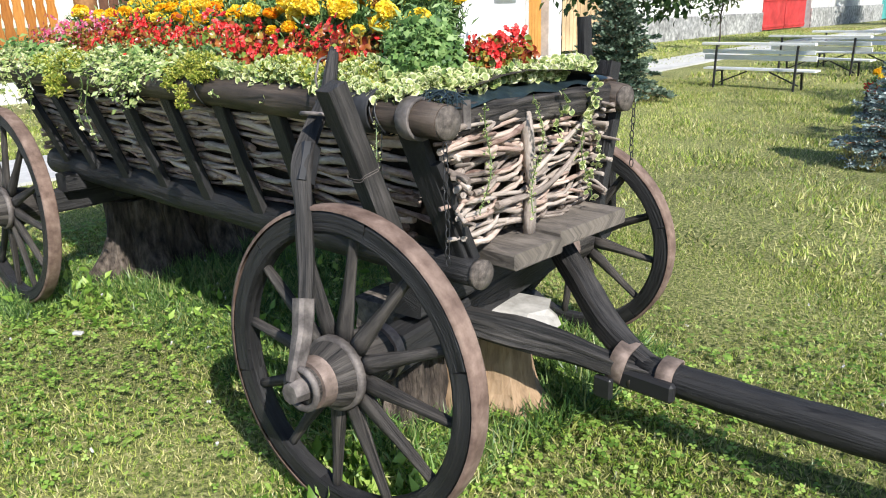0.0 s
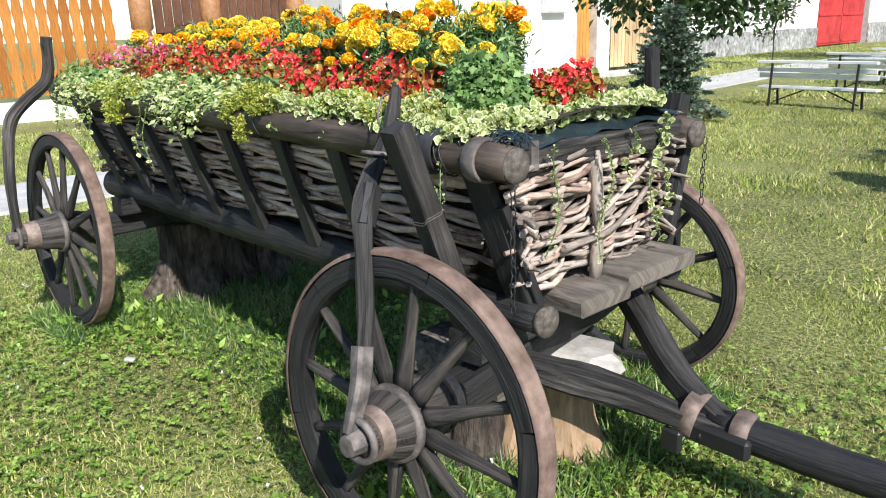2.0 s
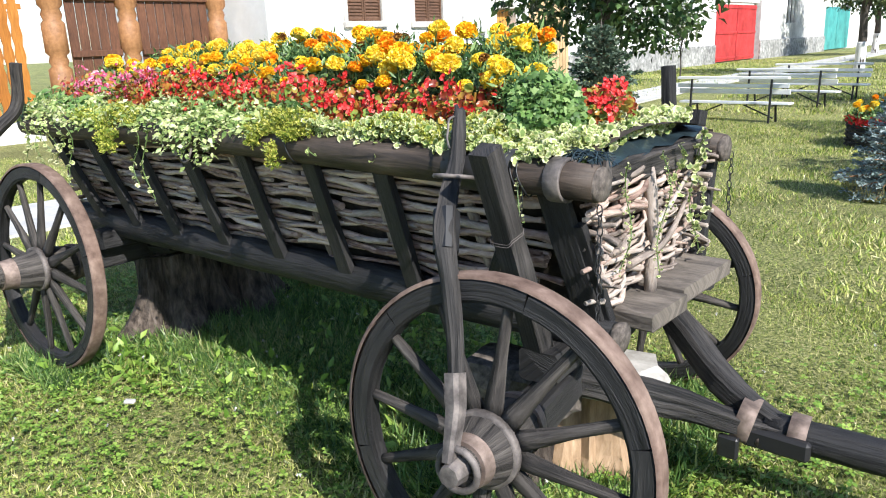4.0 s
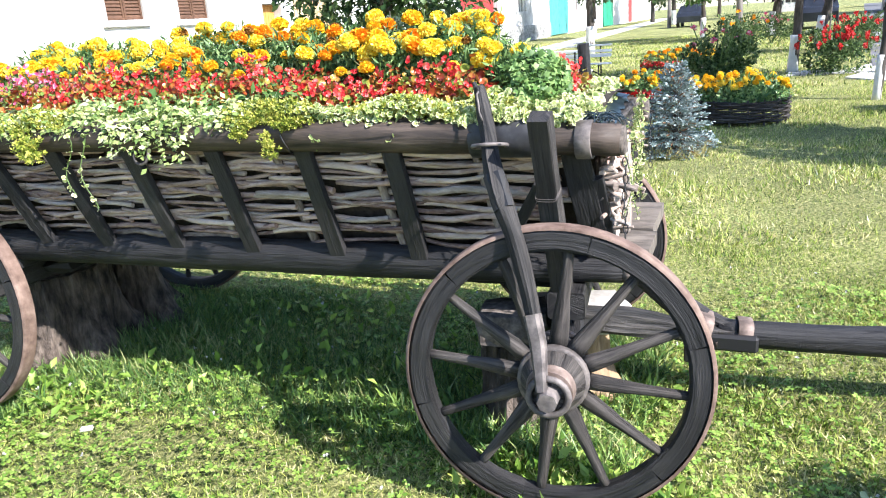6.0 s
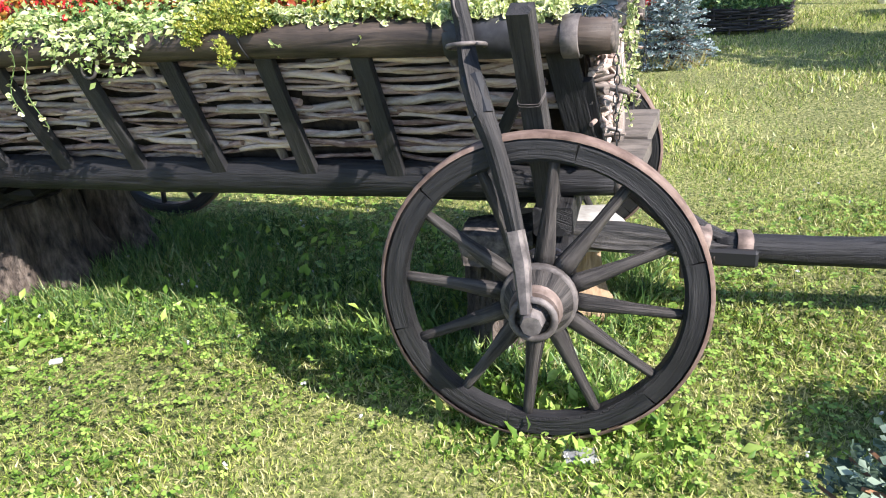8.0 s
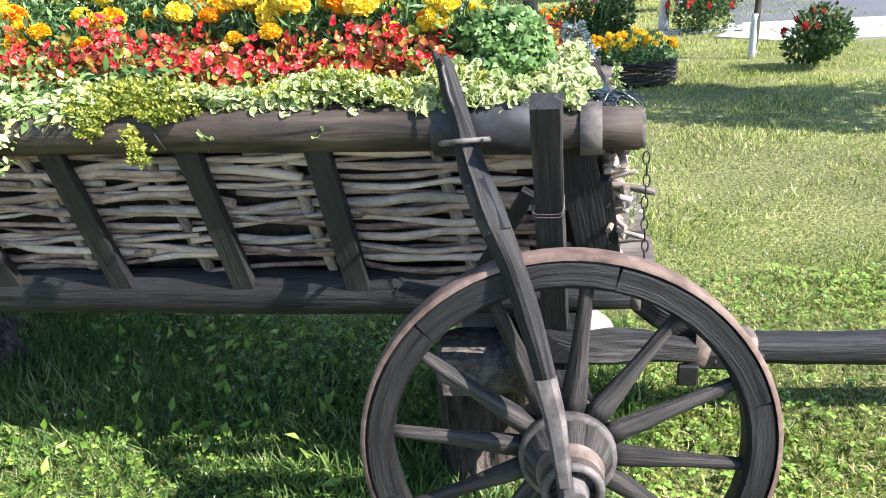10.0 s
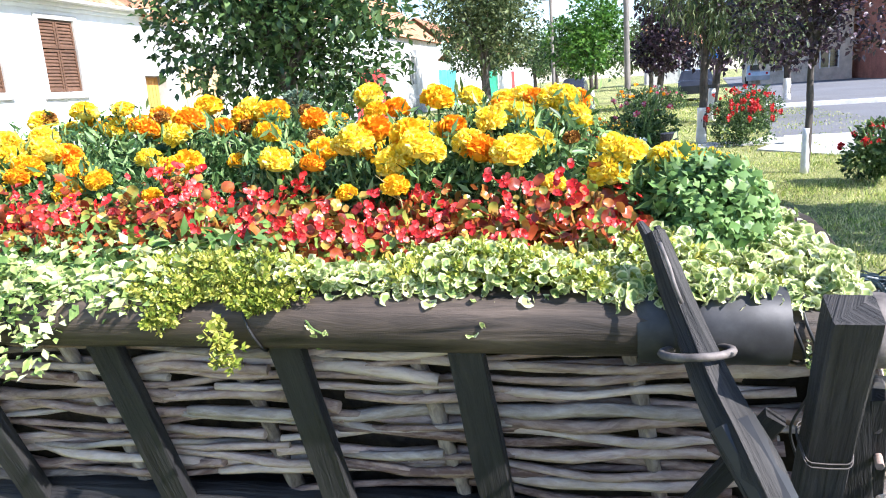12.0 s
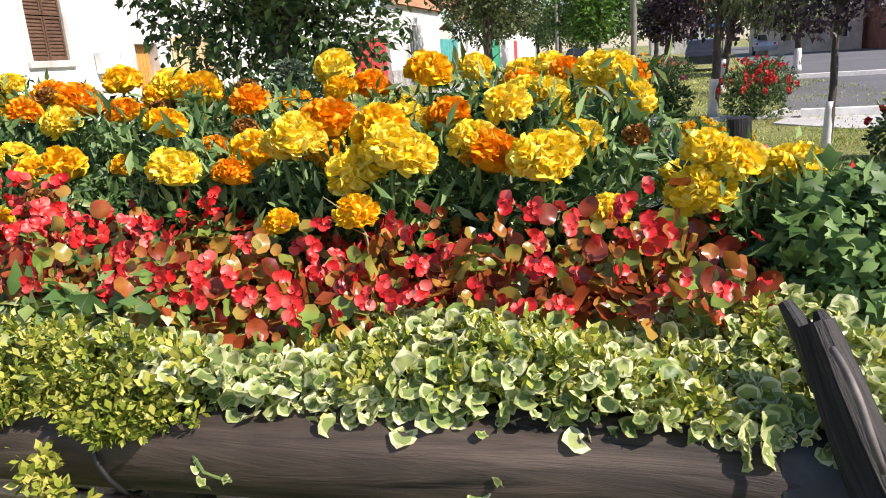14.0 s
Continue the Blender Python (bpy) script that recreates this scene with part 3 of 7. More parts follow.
slab("pavement_drive", [(2.15, 13.2), (2.6, 14.2), (3.3, 15.58), (9, 14.9), (9, 11.2), (3.05, 11.9)], -0.05, 0.02, CONCRETE, "pale concrete driveway slab", "pavement")
slab("pavement_track", [(1.2, 14.2), (1.3, 15.2), (2.3, 15.0), (3.1, 16.5), (4.2, 16), (3.4, 14.6)], -0.05, 0.008, CONCRETE, "worn bare track across the grass", "pavement")
slab("kerb", [(2.75, 13.9), (2.8, 14.15), (9, 13.55), (9, 13.3)], -0.05, 0.16, LIME, "whitewashed concrete kerb stone", "kerb")
slab("kerb_far", [(4.0, 27.0), (3.9, 27.4), (16, 26.4), (16, 26.0)], -0.05, 0.15, LIME, "whitewashed kerb along the road", "kerb")


# ---- houses ----
def wall_with_holes(name, x, y0, y1, z0, z1, holes, mat, thick=0.4, label="", category="house wall", parent=None):
    """A wall in a plane of x, its face towards +x, with real openings (ya, yb, za, zb)."""
    ys = sorted({y0, y1, *[h[0] for h in holes], *[h[1] for h in holes]})
    zs = sorted({z0, z1, *[h[2] for h in holes], *[h[3] for h in holes]})
    bm = bmesh.new()

    def solid(i, j):
        if not (0 <= i < len(ys) - 1 and 0 <= j < len(zs) - 1):
            return False
        cy, cz = (ys[i] + ys[i + 1]) / 2, (zs[j] + zs[j + 1]) / 2
        return not any(a < cy < b and c < cz < d for a, b, c, d in holes)

    def quad(*c):
        bm.faces.new([bm.verts.new(v) for v in c])

    for i in range(len(ys) - 1):
        for j in range(len(zs) - 1):
            if not solid(i, j):
                continue
            a, b, c, d = ys[i], ys[i + 1], zs[j], zs[j + 1]
            quad((x, a, c), (x, b, c), (x, b, d), (x, a, d))
            quad((x - thick, a, c), (x - thick, a, d), (x - thick, b, d), (x - thick, b, c))
            for di, dj, e in ((-1, 0, ((x, a, c), (x, a, d), (x - thick, a, d), (x - thick, a, c))), (1, 0, ((x, b, c), (x - thick, b, c), (x - thick, b, d), (x, b, d))),
                              (0, -1, ((x, a, c), (x - thick, a, c), (x - thick, b, c), (x, b, c))), (0, 1, ((x, a, d), (x, b, d), (x - thick, b, d), (x - thick, a, d)))):
                if not solid(i + di, j + dj):
                    quad(*e)
    bmesh.ops.remove_doubles(bm, verts=bm.verts, dist=1e-5)
    return part(name, bm, mat, parent, label)


def shutter_leaf(x, y0, y1, z0, z1, parent, slats):
    """One leaf of a louvred shutter: a frame with tilted slats."""
    bm = bmesh.new()
    w = 0.05
    for a, b, c, d in ((y0, y0 + w, z0, z1), (y1 - w, y1, z0, z1), (y0 + w, y1 - w, z0, z0 + w), (y0 + w, y1 - w, z1 - w, z1)):
        t = box_bm(x - 0.045, x, a, b, c, d)
        me = bpy.data.meshes.new("t")
        t.to_mesh(me)
        bm.from_mesh(me)
        t.free()
        bpy.data.meshes.remove(me)
    leaf = part("shutter_leaf", bm, BROWN, parent)
    n = slats
    for i in range(n):
        z = z0 + w + (i + 0.5) * (z1 - z0 - 2 * w) / n
        h = (z1 - z0 - 2 * w) / n * 0.5
        V = [(x - 0.04, y0 + w, z + h), (x - 0.04, y1 - w, z + h), (x - 0.006, y1 - w, z - h), (x - 0.006, y0 + w, z - h),
             (x - 0.046, y0 + w, z + h - 0.012), (x - 0.046, y1 - w, z + h - 0.012), (x - 0.012, y1 - w, z - h - 0.012), (x - 0.012, y0 + w, z - h - 0.012)]
        F = [(3, 2, 1, 0), (4, 5, 6, 7), (0, 1, 5, 4), (2, 3, 7, 6), (1, 2, 6, 5), (3, 0, 4, 7)]
        put("slat", arrays("slat", V, F, BROWN), leaf)


def shuttered_window(y0, y1, z0, z1, parent, x=-12.0):
    """The outer size of the surround is given."""
    win = box("window", x - 0.35, x - 0.3, y0, y1, z0, z1, GLASS, parent)
    b = 0.11
    for a, c, d, e in ((y0, y0 + b, z0, z1), (y1 - b, y1, z0, z1), (y0 + b, y1 - b, z1 - b, z1)):
        box("surround", x - 0.1, x + 0.045, a, c, d, e, TRIM, win, 0.008)
    box("sill", x - 0.1, x + 0.09, y0 - 0.03, y1 + 0.03, z0 - 0.03, z0 + b, TRIM, win, 0.01)
    ya, yb, za, zb = y0 + b, y1 - b, z0 + b, z1 - b
    mid, zm = (ya + yb) / 2, za + (zb - za) * 0.6
    for a, c in ((ya + 0.01, mid - 0.008), (mid + 0.008, yb - 0.01)):
        shutter_leaf(x - 0.01, a, c, za + 0.01, zm - 0.012, win, 11)
        shutter_leaf(x - 0.01, a, c, zm + 0.012, zb - 0.01, win, 7)


def tile_roof(parent, y0, y1, x_eave, z_eave, x_ridge, z_ridge, ov=0.12):
    """A pitched roof of beaver-tail tile rows; the two rows at the eave are single tiles."""
    roof = thing_part("roof", parent)
    n = 16
    V, F = [], []
    for i in range(n):
        t0, t1 = i / n, (i + 1) / n + 0.02
        xa, za = x_eave + (x_ridge - x_eave) * t0, z_eave + (z_ridge - z_eave) * t0
        xb, zb = x_eave + (x_ridge - x_eave) * t1, z_eave + (z_ridge - z_eave) * t1
        k = len(V)
        V += [(xa, y0 - ov, za + 0.03), (xa, y1 + ov, za + 0.03), (xb, y1 + ov, zb), (xb, y0 - ov, zb), (xa, y0 - ov, za - 0.02), (xa, y1 + ov, za - 0.02)]
        F += [(k, k + 1, k + 2, k + 3), (k, k + 4, k + 5, k + 1)]
    k = len(V)
    V += [(x_eave, y0 - ov, z_eave - 0.03), (x_eave, y1 + ov, z_eave - 0.03), (x_ridge, y1 + ov, z_ridge - 0.05), (x_ridge, y0 - ov, z_ridge - 0.05),
          (x_ridge * 2 - x_eave, y1 + ov, z_eave), (x_ridge * 2 - x_eave, y0 - ov, z_eave)]
    F += [(k, k + 3, k + 2, k + 1), (k + 3, k + 5, k + 4, k + 2)]
    me = arrays("roof_tiling", V, F, ROOF)
    put("roof_tiling", me, roof, kind="stuff")
    w = 0.19
    t = np.linspace(0, math.pi, 6)
    tv = [(-w / 2, 0.3, 0), (w / 2, 0.3, 0)] + [(w / 2 * math.cos(a), -0.09 * math.sin(a), 0) for a in t]
    tv = [(x, y, 0.0) for x, y, _ in tv] + [(x, y, -0.018) for x, y, _ in tv]
    m = len(tv) // 2
    tf = [(1, 0, *range(m - 1, 1, -1)), (m, m + 1, *range(m + 2, 2 * m))] + [(i, i + 1, m + i + 1, m + i) for i in range(2, m - 1)]
    tile = arrays("roof_tile", tv, tf, ROOF)
    slope = math.degrees(math.atan2(z_ridge - z_eave, x_eave - x_ridge))
    for row in range(2):
        for i in range(int((y1 - y0) / w)):
            x = x_eave + 0.02 - row * 0.2 * math.cos(radians(slope))
            z = z_eave + 0.045 + row * 0.2 * math.sin(radians(slope))
            put("roof_tile", tile, roof, pose(x, y0 + (i + 0.5 + 0.5 * row) * w, z, 0, 0, 90) @ pose(0, 0, 0, slope))
    return roof


def thing_part(name, parent):
    e = new(name)
    e.empty_display_size = 0.1
    e.parent = parent
    return e


def white_house():
    h = thing("house", "whitewashed village house with brown louvred shutters", "house", (0, 0, 0))
    wins = [(9.8, 11.1, 1.95, 3.72), (12.02, 13.3, 1.93, 3.66), (7.95, 8.6, 1.95, 3.72)]
    door = (15.47, 16.5, 0.06, 2.42)
    wall_with_holes("wall", -12.0, 7.7, 17.1, -0.05, 3.98, [(a + 0.1, b - 0.1, c + 0.1, d - 0.1) for a, b, c, d in wins[:2]] + [door], PLASTER, 0.42, parent=h)
    box("side_wall", -20, -12.42, 16.7, 17.1, -0.05, 3.9, PLASTER, h)
    box("side_wall", -20, -12.42, 7.7, 8.1, -0.05, 3.97, PLASTER, h)
    for a, b, c, d in wins[:2]:
        shuttered_window(a, b, c, d, h)
    d = box("door", -12.3, -12.24, door[0] + 0.06, door[1] - 0.06, 0.07, 2.36, DOOR_WOOD, h, 0.005, "orange varnished plank door")
    for i in range(6):
        y = door[0] + 0.09 + i * 0.142
        box("panel", -12.24, -12.222, y, y + 0.13, 0.1, 2.30, DOOR_WOOD, d, 0.004)
    box("door_frame", -12.3, -11.97, door[0] - 0.09, door[0] + 0.05, 0.07, 2.38, TRIM, d, 0.006)
    box("door_frame", -12.3, -11.97, door[1] - 0.05, door[1] + 0.09, 0.07, 2.38, TRIM, d, 0.006)
    box("door_frame", -12.3, -11.97, door[0] - 0.09, door[1] + 0.09, 2.38, 2.5, TRIM, d, 0.006)
    box("handle", -12.222, -12.17, door[0] + 0.14, door[0] + 0.18, 0.98, 1.18, BLACK_METAL, d, 0.006)
    # stepped cornice under the eave
    for k, (dx, z0, z1) in enumerate(((0.06, 3.74, 3.82), (0.13, 3.82, 3.9), (0.2, 3.9, 3.985))):
        box("cornice", -12.0, -12.0 + dx, 7.7, 15.6, z0, z1, PLASTER, h, 0.01)
    tile_roof(h, 7.7, 15.6, -11.72, 3.97, -16.5, 7.4)
    tile_roof(h, 15.75, 17.4, -11.75, 3.78, -15.0, 6.0)
    box("gutter", -11.74, -11.64, 7.6, 15.65, 3.89, 3.96, TRIM, h, 0.01)
    b = box("chimney", -14.6, -14.0, 15.0, 15.6, 5.3, 6.6, BRICK, h, 0.02)
    u = thing("utility_box", "pale grey utility meter box on the white wall", "meter box")
    box("body", -11.99, -11.78, 14.0, 14.92, 1.72, 2.2, CREAM_METAL, u, 0.015)
    box("cover", -11.78, -11.765, 14.05, 14.6, 1.76, 2.16, CREAM_METAL, u, 0.006)
    box("cover", -11.78, -11.765, 14.63, 14.88, 1.76, 2.16, CREAM_METAL, u, 0.006)


white_house()


def plank_gate():
    g = thing("plank_gate", "pale wooden plank gate beside the house", "gate")
    for i in range(11):
        y = 17.2 + i * 0.185
        box("plank", -12.05, -12.02, y, y + 0.165, 0.15, 2.55 + 0.12 * math.sin(i * 0.32), GATE_PALE, g, 0.006)
    for z in (0.5, 2.0):
        box("rail", -12.11, -12.051, 17.15, 19.25, z, z + 0.1, GATE_PALE, g, 0.006)
    box("post", -12.2, -12.03, 19.26, 19.42, 0, 2.7, GATE_PALE, g, 0.01)


plank_gate()


def carved_gate():
    g = thing("carved_gate", "dark brown carved wooden yard gate", "gate")
    for y in (3.95, 5.35, 7.3):
        p = lathe("gate_post", [(0.0, -0.05), (0.2, -0.05), (0.2, 0.5), (0.15, 0.56), (0.15, 0.7), (0.2, 0.76), (0.2, 1.3), (0.14, 1.36), (0.17, 1.45), (0.14, 1.54),
                                (0.2, 1.6), (0.2, 2.1), (0.15, 2.16), (0.18, 2.25), (0.15, 2.35), (0.21, 2.42), (0.21, 2.9), (0.0, 2.95)], CARVED_POST, 20, "z")
        put("gate_post", p, g, pose(-13.2, y, 0), "carved post with rope bands")
    for a, b in ((4.2, 5.15), (5.57, 7.1)):
        n = int((b - a) / 0.17)
        w = (b - a) / n
        for i in range(n):
            box("board", -13.25, -13.21, a + i * w + 0.008, a + (i + 1) * w - 0.008, 0.1, 2.7, CARVED, g, 0.008)
        for z in (0.4, 1.5, 2.5):
            box("rail", -13.21, -13.15, a, b, z, z + 0.12, CARVED, g, 0.012)
    box("lintel", -13.35, -13.05, 3.7, 7.55, 2.95, 3.2, CARVED, g, 0.02)


carved_gate()


def slat_fence():
    f = thing("slat_fence", "orange varnished carved slat fence on a white plinth", "fence")
    box("plinth", -14.4, -14.1, -3.0, 3.85, -0.05, 0.36, LIME, f, 0.015, "whitewashed concrete plinth")
    zs = np.linspace(0.45, 2.95, 26)
    prof = 0.082 + 0.014 * np.sin(zs * 17.0)
    V = [(x, s * w, z) for x in (0.0, 0.03) for z, w in zip(zs, prof) for s in (-1, 1)]
    n = len(zs)
    F = []
    for i in range(n - 1):
        a, b = 2 * i, 2 * n + 2 * i
        F += [(a, a + 2, a + 3, a + 1), (b, b + 1, b + 3, b + 2), (a, b, b + 2, a + 2), (a + 1, a + 3, b + 3, b + 1)]
    F += [(0, 1, 2 * n + 1, 2 * n), (2 * n - 2, 4 * n - 2, 4 * n - 1, 2 * n - 1)]
    me = arrays("slat", V, F, ORANGE_WOOD)
    for i in range(34):
        put("slat", me, f, pose(-14.2, -2.85 + i * 0.198, 0, 0, 0, 0))
    for z in (0.75, 2.4):
        box("rail", -14.27, -14.205, -3.0, 3.85, z, z + 0.1, ORANGE_WOOD, f, 0.006)


slat_fence()


def far_street():
    s = thing("house", "long white house with a rough stone plinth", "house")
    wall_with_holes("wall", -13.7, 19.8, 35.9, 0.9, 5.0, [(31, 32.2, 2.2, 3.8)], PLASTER, 0.4, parent=s)
    box("plinth", -14.1, -13.62, 19.8, 35.9, -0.05, 0.9, PLINTH, s, 0.03)
    w = box("window", -13.95, -13.9, 31, 32.2, 2.2, 3.8, GLASS, s)
    box("surround", -13.72, -13.66, 30.85, 31, 2.1, 3.9, TRIM, w)
    box("surround", -13.72, -13.66, 32.2, 32.35, 2.1, 3.9, TRIM, w)
    box("sill", -13.72, -13.6, 30.85, 32.35, 2.1, 2.2, TRIM, w)
    tile_roof(s, 19.8, 35.9, -13.4, 5.0, -17.5, 8.2)
    for y in (23.3, 23.6):
        put("downpipe", log_mesh("downpipe", (-13.63, y, 0.1), (-13.63, y, 5.0), 0.05, 0.05, TRIM, 0, n=8), s)
    g = thing("yard_gate", "red painted sheet metal double gate", "gate")
    for a, b in ((36.0, 38.75), (38.85, 41.6)):
        leaf = box("gate_leaf", -13.76, -13.7, a, b, 0.05, 2.85, RED_PAINT, g, 0.01)
        for z in (0.15, 1.4, 2.65):
            box("rail", -13.7, -13.66, a + 0.03, b - 0.03, z, z + 0.12, RED_PAINT, leaf, 0.01)
    box("lintel", -13.95, -13.6, 35.9, 41.7, 2.95, 4.2, PLASTER_OLD, g, 0.02, "grey plastered lintel wall")
    h2 = thing("house", "grey plastered house with a barred window", "house")
    wall_with_holes("wall", -13.5, 41.75, 54.5, -0.05, 4.8, [(46.2, 48.2, 1.9, 3.7)], PLASTER_OLD, 0.4, parent=h2)
    box("plinth", -13.5, -13.4, 41.75, 54.5, -0.05, 1.0, PLINTH, h2, 0.02)
    w = box("window", -13.75, -13.7, 46.2, 48.2, 1.9, 3.7, GLASS, h2)
    for y in (46.2, 46.85, 47.5, 48.1):
        box("frame", -13.62, -13.52, y, y + 0.1, 1.9, 3.7, LIME, w)
    tile_roof(h2, 41.75, 54.5, -13.2, 4.8, -17, 8)
    g2 = thing("yard_gate", "teal painted metal yard gate", "gate")
    box("gate_leaf", -13.7, -13.6, 54.7, 58, 0.05, 2.9, TEAL_PAINT, g2, 0.02)
    box("gate_leaf", -13.7, -13.6, 58.1, 61.4, 0.05, 2.9, TEAL_PAINT, g2, 0.02)
    h3 = thing("house", "white house far along the street", "house")
    wall_with_holes("wall", -13.7, 61.5, 78, -0.05, 4.6, [(65, 66.3, 1.8, 3.5), (70, 71.3, 1.8, 3.5)], PLASTER, 0.4, parent=h3)
    for y in (65, 70):
        w = box("window", -13.95, -13.9, y, y + 1.3, 1.8, 3.5, GLASS, h3)
        box("frame", -13.9, -13.8, y + 0.6, y + 0.7, 1.8, 3.5, BROWN, w)
    tile_roof(h3, 61.5, 78, -13.4, 4.6, -17, 7.5)
    g3 = thing("yard_gate", "green painted metal yard gate", "gate")
    box("gate_leaf", -13.7, -13.6, 78.2, 84, 0.05, 3.0, GREEN_PAINT, g3, 0.02)
    h4 = thing("house", "white house at the end of the street", "house")
    wall_with_holes("wall", -13.7, 84.2, 125, -0.05, 4.6, [(96, 99.5, 0.05, 3.0)], PLASTER, 0.4, parent=h4)
    box("gate_leaf", -13.85, -13.75, 96, 99.5, 0.05, 3.0, RED_PAINT, h4, 0.02)
    tile_roof(h4, 84.2, 125, -13.4, 4.6, -17, 7.5)


far_street()


def road_house(y, x0, x1, h, mat, label, door):
    """A house across the road, its face towards the camera's side."""
    e = thing("house", label, "house")
    bm = box_bm(x0, x1, y, y + 9, -0.05, h)
    part("wall", bm, mat, e)
    n = max(1, int((x1 - x0) / 3))
    for s in range(2 if h > 5 else 1):
        for i in range(n):
            x = x0 + (i + 0.5) * (x1 - x0) / n
            z = 1.0 + s * 2.8
            w = box("window", x - 0.6, x + 0.6, y - 0.02, y + 0.05, z, z + 1.4, GLASS, e)
            for a, b in ((x - 0.7, x - 0.6), (x + 0.6, x + 0.7), (x - 0.04, x + 0.04)):
                box("frame", a, b, y - 0.07, y - 0.02, z - 0.1, z + 1.5, LIME, w)
    if door:
        box("gate_leaf", x1 - 2.2, x1 - 0.2, y - 0.06, y + 0.02, 0, 2.3, CARVED, e)
    V = [(x0 - 0.4, y - 0.5, h), (x1 + 0.4, y - 0.5, h), (x1 + 0.4, y + 4.5, h + 3), (x0 - 0.4, y + 4.5, h + 3), (x1 + 0.4, y + 9.5, h), (x0 - 0.4, y + 9.5, h)]
    put("roof", arrays("roof", V, [(0, 1, 2, 3), (3, 2, 4, 5), (0, 3, 5), (1, 4, 2), (0, 5, 4, 1)], ROOF), e)


road_house(62, 10.5, 17, 5.2, BEIGE, "beige two-storey house across the road", False)
road_house(55, 17.5, 30, 5.8, BRICK, "red brick house across the road", True)
road_house(98, 3.2, 9.5, 4.5, PLASTER_OLD, "pale house at the end of the road", False)


# ---- the wagon ----
wagon = thing("wagon", "old dark wooden farm wagon planted with flowers, on tree stumps", "wagon")


def wheel(c, R, heading, side, hub_out, seed, label=""):
    """A spoked wooden wheel with an iron tyre. side: -1 when its outer face looks to -y."""
    s = side
    m = pose(*c, 0, 0, heading) @ pose(0, 0, 0, 3.0 * s, 0, 0)
    out = s * hub_out
    nave = lathe("wheel", [(0.0, -s * 0.16), (0.075, -s * 0.16), (0.09, -s * 0.08), (0.100, -s * 0.03), (0.102, s * 0.03), (0.097, s * 0.05), (0.088, s * 0.07), (0.072, out * 0.66),
                           (0.056, out * 0.68), (0.054, out), (0.0, out)], WOOD_GREY, 28)
    w = put("wheel", nave, wagon, m, label)
    band = s * 0.035
    put("hub_band", lathe("hub_band", [(0.100, s * 0.03), (0.108, s * 0.03), (0.106, s * 0.052), (0.094, s * 0.052)], IRON_GREY, 28), w)
    put("hub_band", lathe("hub_band", [(0.07, -s * 0.162), (0.086, -s * 0.162), (0.094, -s * 0.122), (0.08, -s * 0.122)], IRON, 28, smooth=False), w, label="rusty iron hub band")
    a, b = out * 0.58, out * 0.9
    put("hub_band", lathe("hub_band", [(0.06, a), (0.0745, a), (0.066, b), (0.052, b)], IRON, 28, smooth=False), w, label="rusty iron hub band")
    put("linch_ring", sweep("linch_ring", [(0.056 * math.cos(t), out * 0.97 + s * 0.012, 0.056 * math.sin(t)) for t in np.linspace(0, 6.283, 20, endpoint=False)],
                            ring_round(6, 0.010, 0.010), IRON_GREY, closed=True, up=(0, 1, 0), smooth=True), w)
    nut = bmesh.new()
    bmesh.ops.create_cone(nut, cap_ends=True, segments=8, radius1=0.034, radius2=0.028, depth=0.05)
    bmesh.ops.rotate(nut, matrix=Matrix.Rotation(radians(90), 3, "X"), verts=nut.verts)
    bmesh.ops.translate(nut, vec=(0, out + s * 0.025, 0), verts=nut.verts)
    part("axle_nut", nut, IRON_GREY, w)
    # felloes, six of them, each slightly worn
    r_in, r_out = R - 0.075, R - 0.011
    n_f = 6
    for i in range(n_f):
        t0, t1 = 2 * math.pi * i / n_f + 0.004 + 0.26, 2 * math.pi * (i + 1) / n_f - 0.004 + 0.26
        ts = np.linspace(t0, t1, 10)
        rm = (r_in + r_out) / 2
        put("felloe",
            sweep("felloe", [(rm * math.cos(t), 0, rm * math.sin(t)) for t in ts], ring_square((r_out - r_in) / 2, 0.029, 0.3), WOOD_DARK, jitter=0.035,
                  seed=seed * 20 + i, up=(0, 1, 0)), w)
    put("tyre", lathe("tyre", [(R - 0.012, -0.031), (R - 0.002, -0.030), (R, -0.024), (R, 0.024), (R - 0.002, 0.030), (R - 0.012, 0.031)], TYRE, 72), w, label="rusty iron tyre")
    for i in range(12):
        t = 2 * math.pi * i / 12 - 0.13
        d = np.array([math.cos(t), 0, math.sin(t)])
        o = np.array([0, s * 0.012, 0])
        pts = [d * 0.095 + o, d * 0.14 + o, d * (0.55 * R) + o * 0.5, d * (r_in + 0.012)]
        put("spoke", sweep("spoke", pts, ring_round(8, 0.5, 0.5), WOOD_GREY, scale=[(0.058, 0.036), (0.056, 0.036), (0.036, 0.031), (0.030, 0.027)], jitter=0.05,
                           seed=seed * 31 + i, up=(0, 1, 0), smooth=True, steps=8), w)
    return w


wheel((-0.012, -0.612, 0.462), 0.462, 7.4, -1, 0.155, 1)
wheel((-0.275, 0.87, 0.445), 0.445, 7.4, 1, 0.155, 2)
wheel((-2.68, -0.66, 0.51), 0.505, 3.5, -1, 0.235, 3)
wheel((-2.70, 0.90, 0.50), 0.505, 2.0, 1, 0.235, 4)

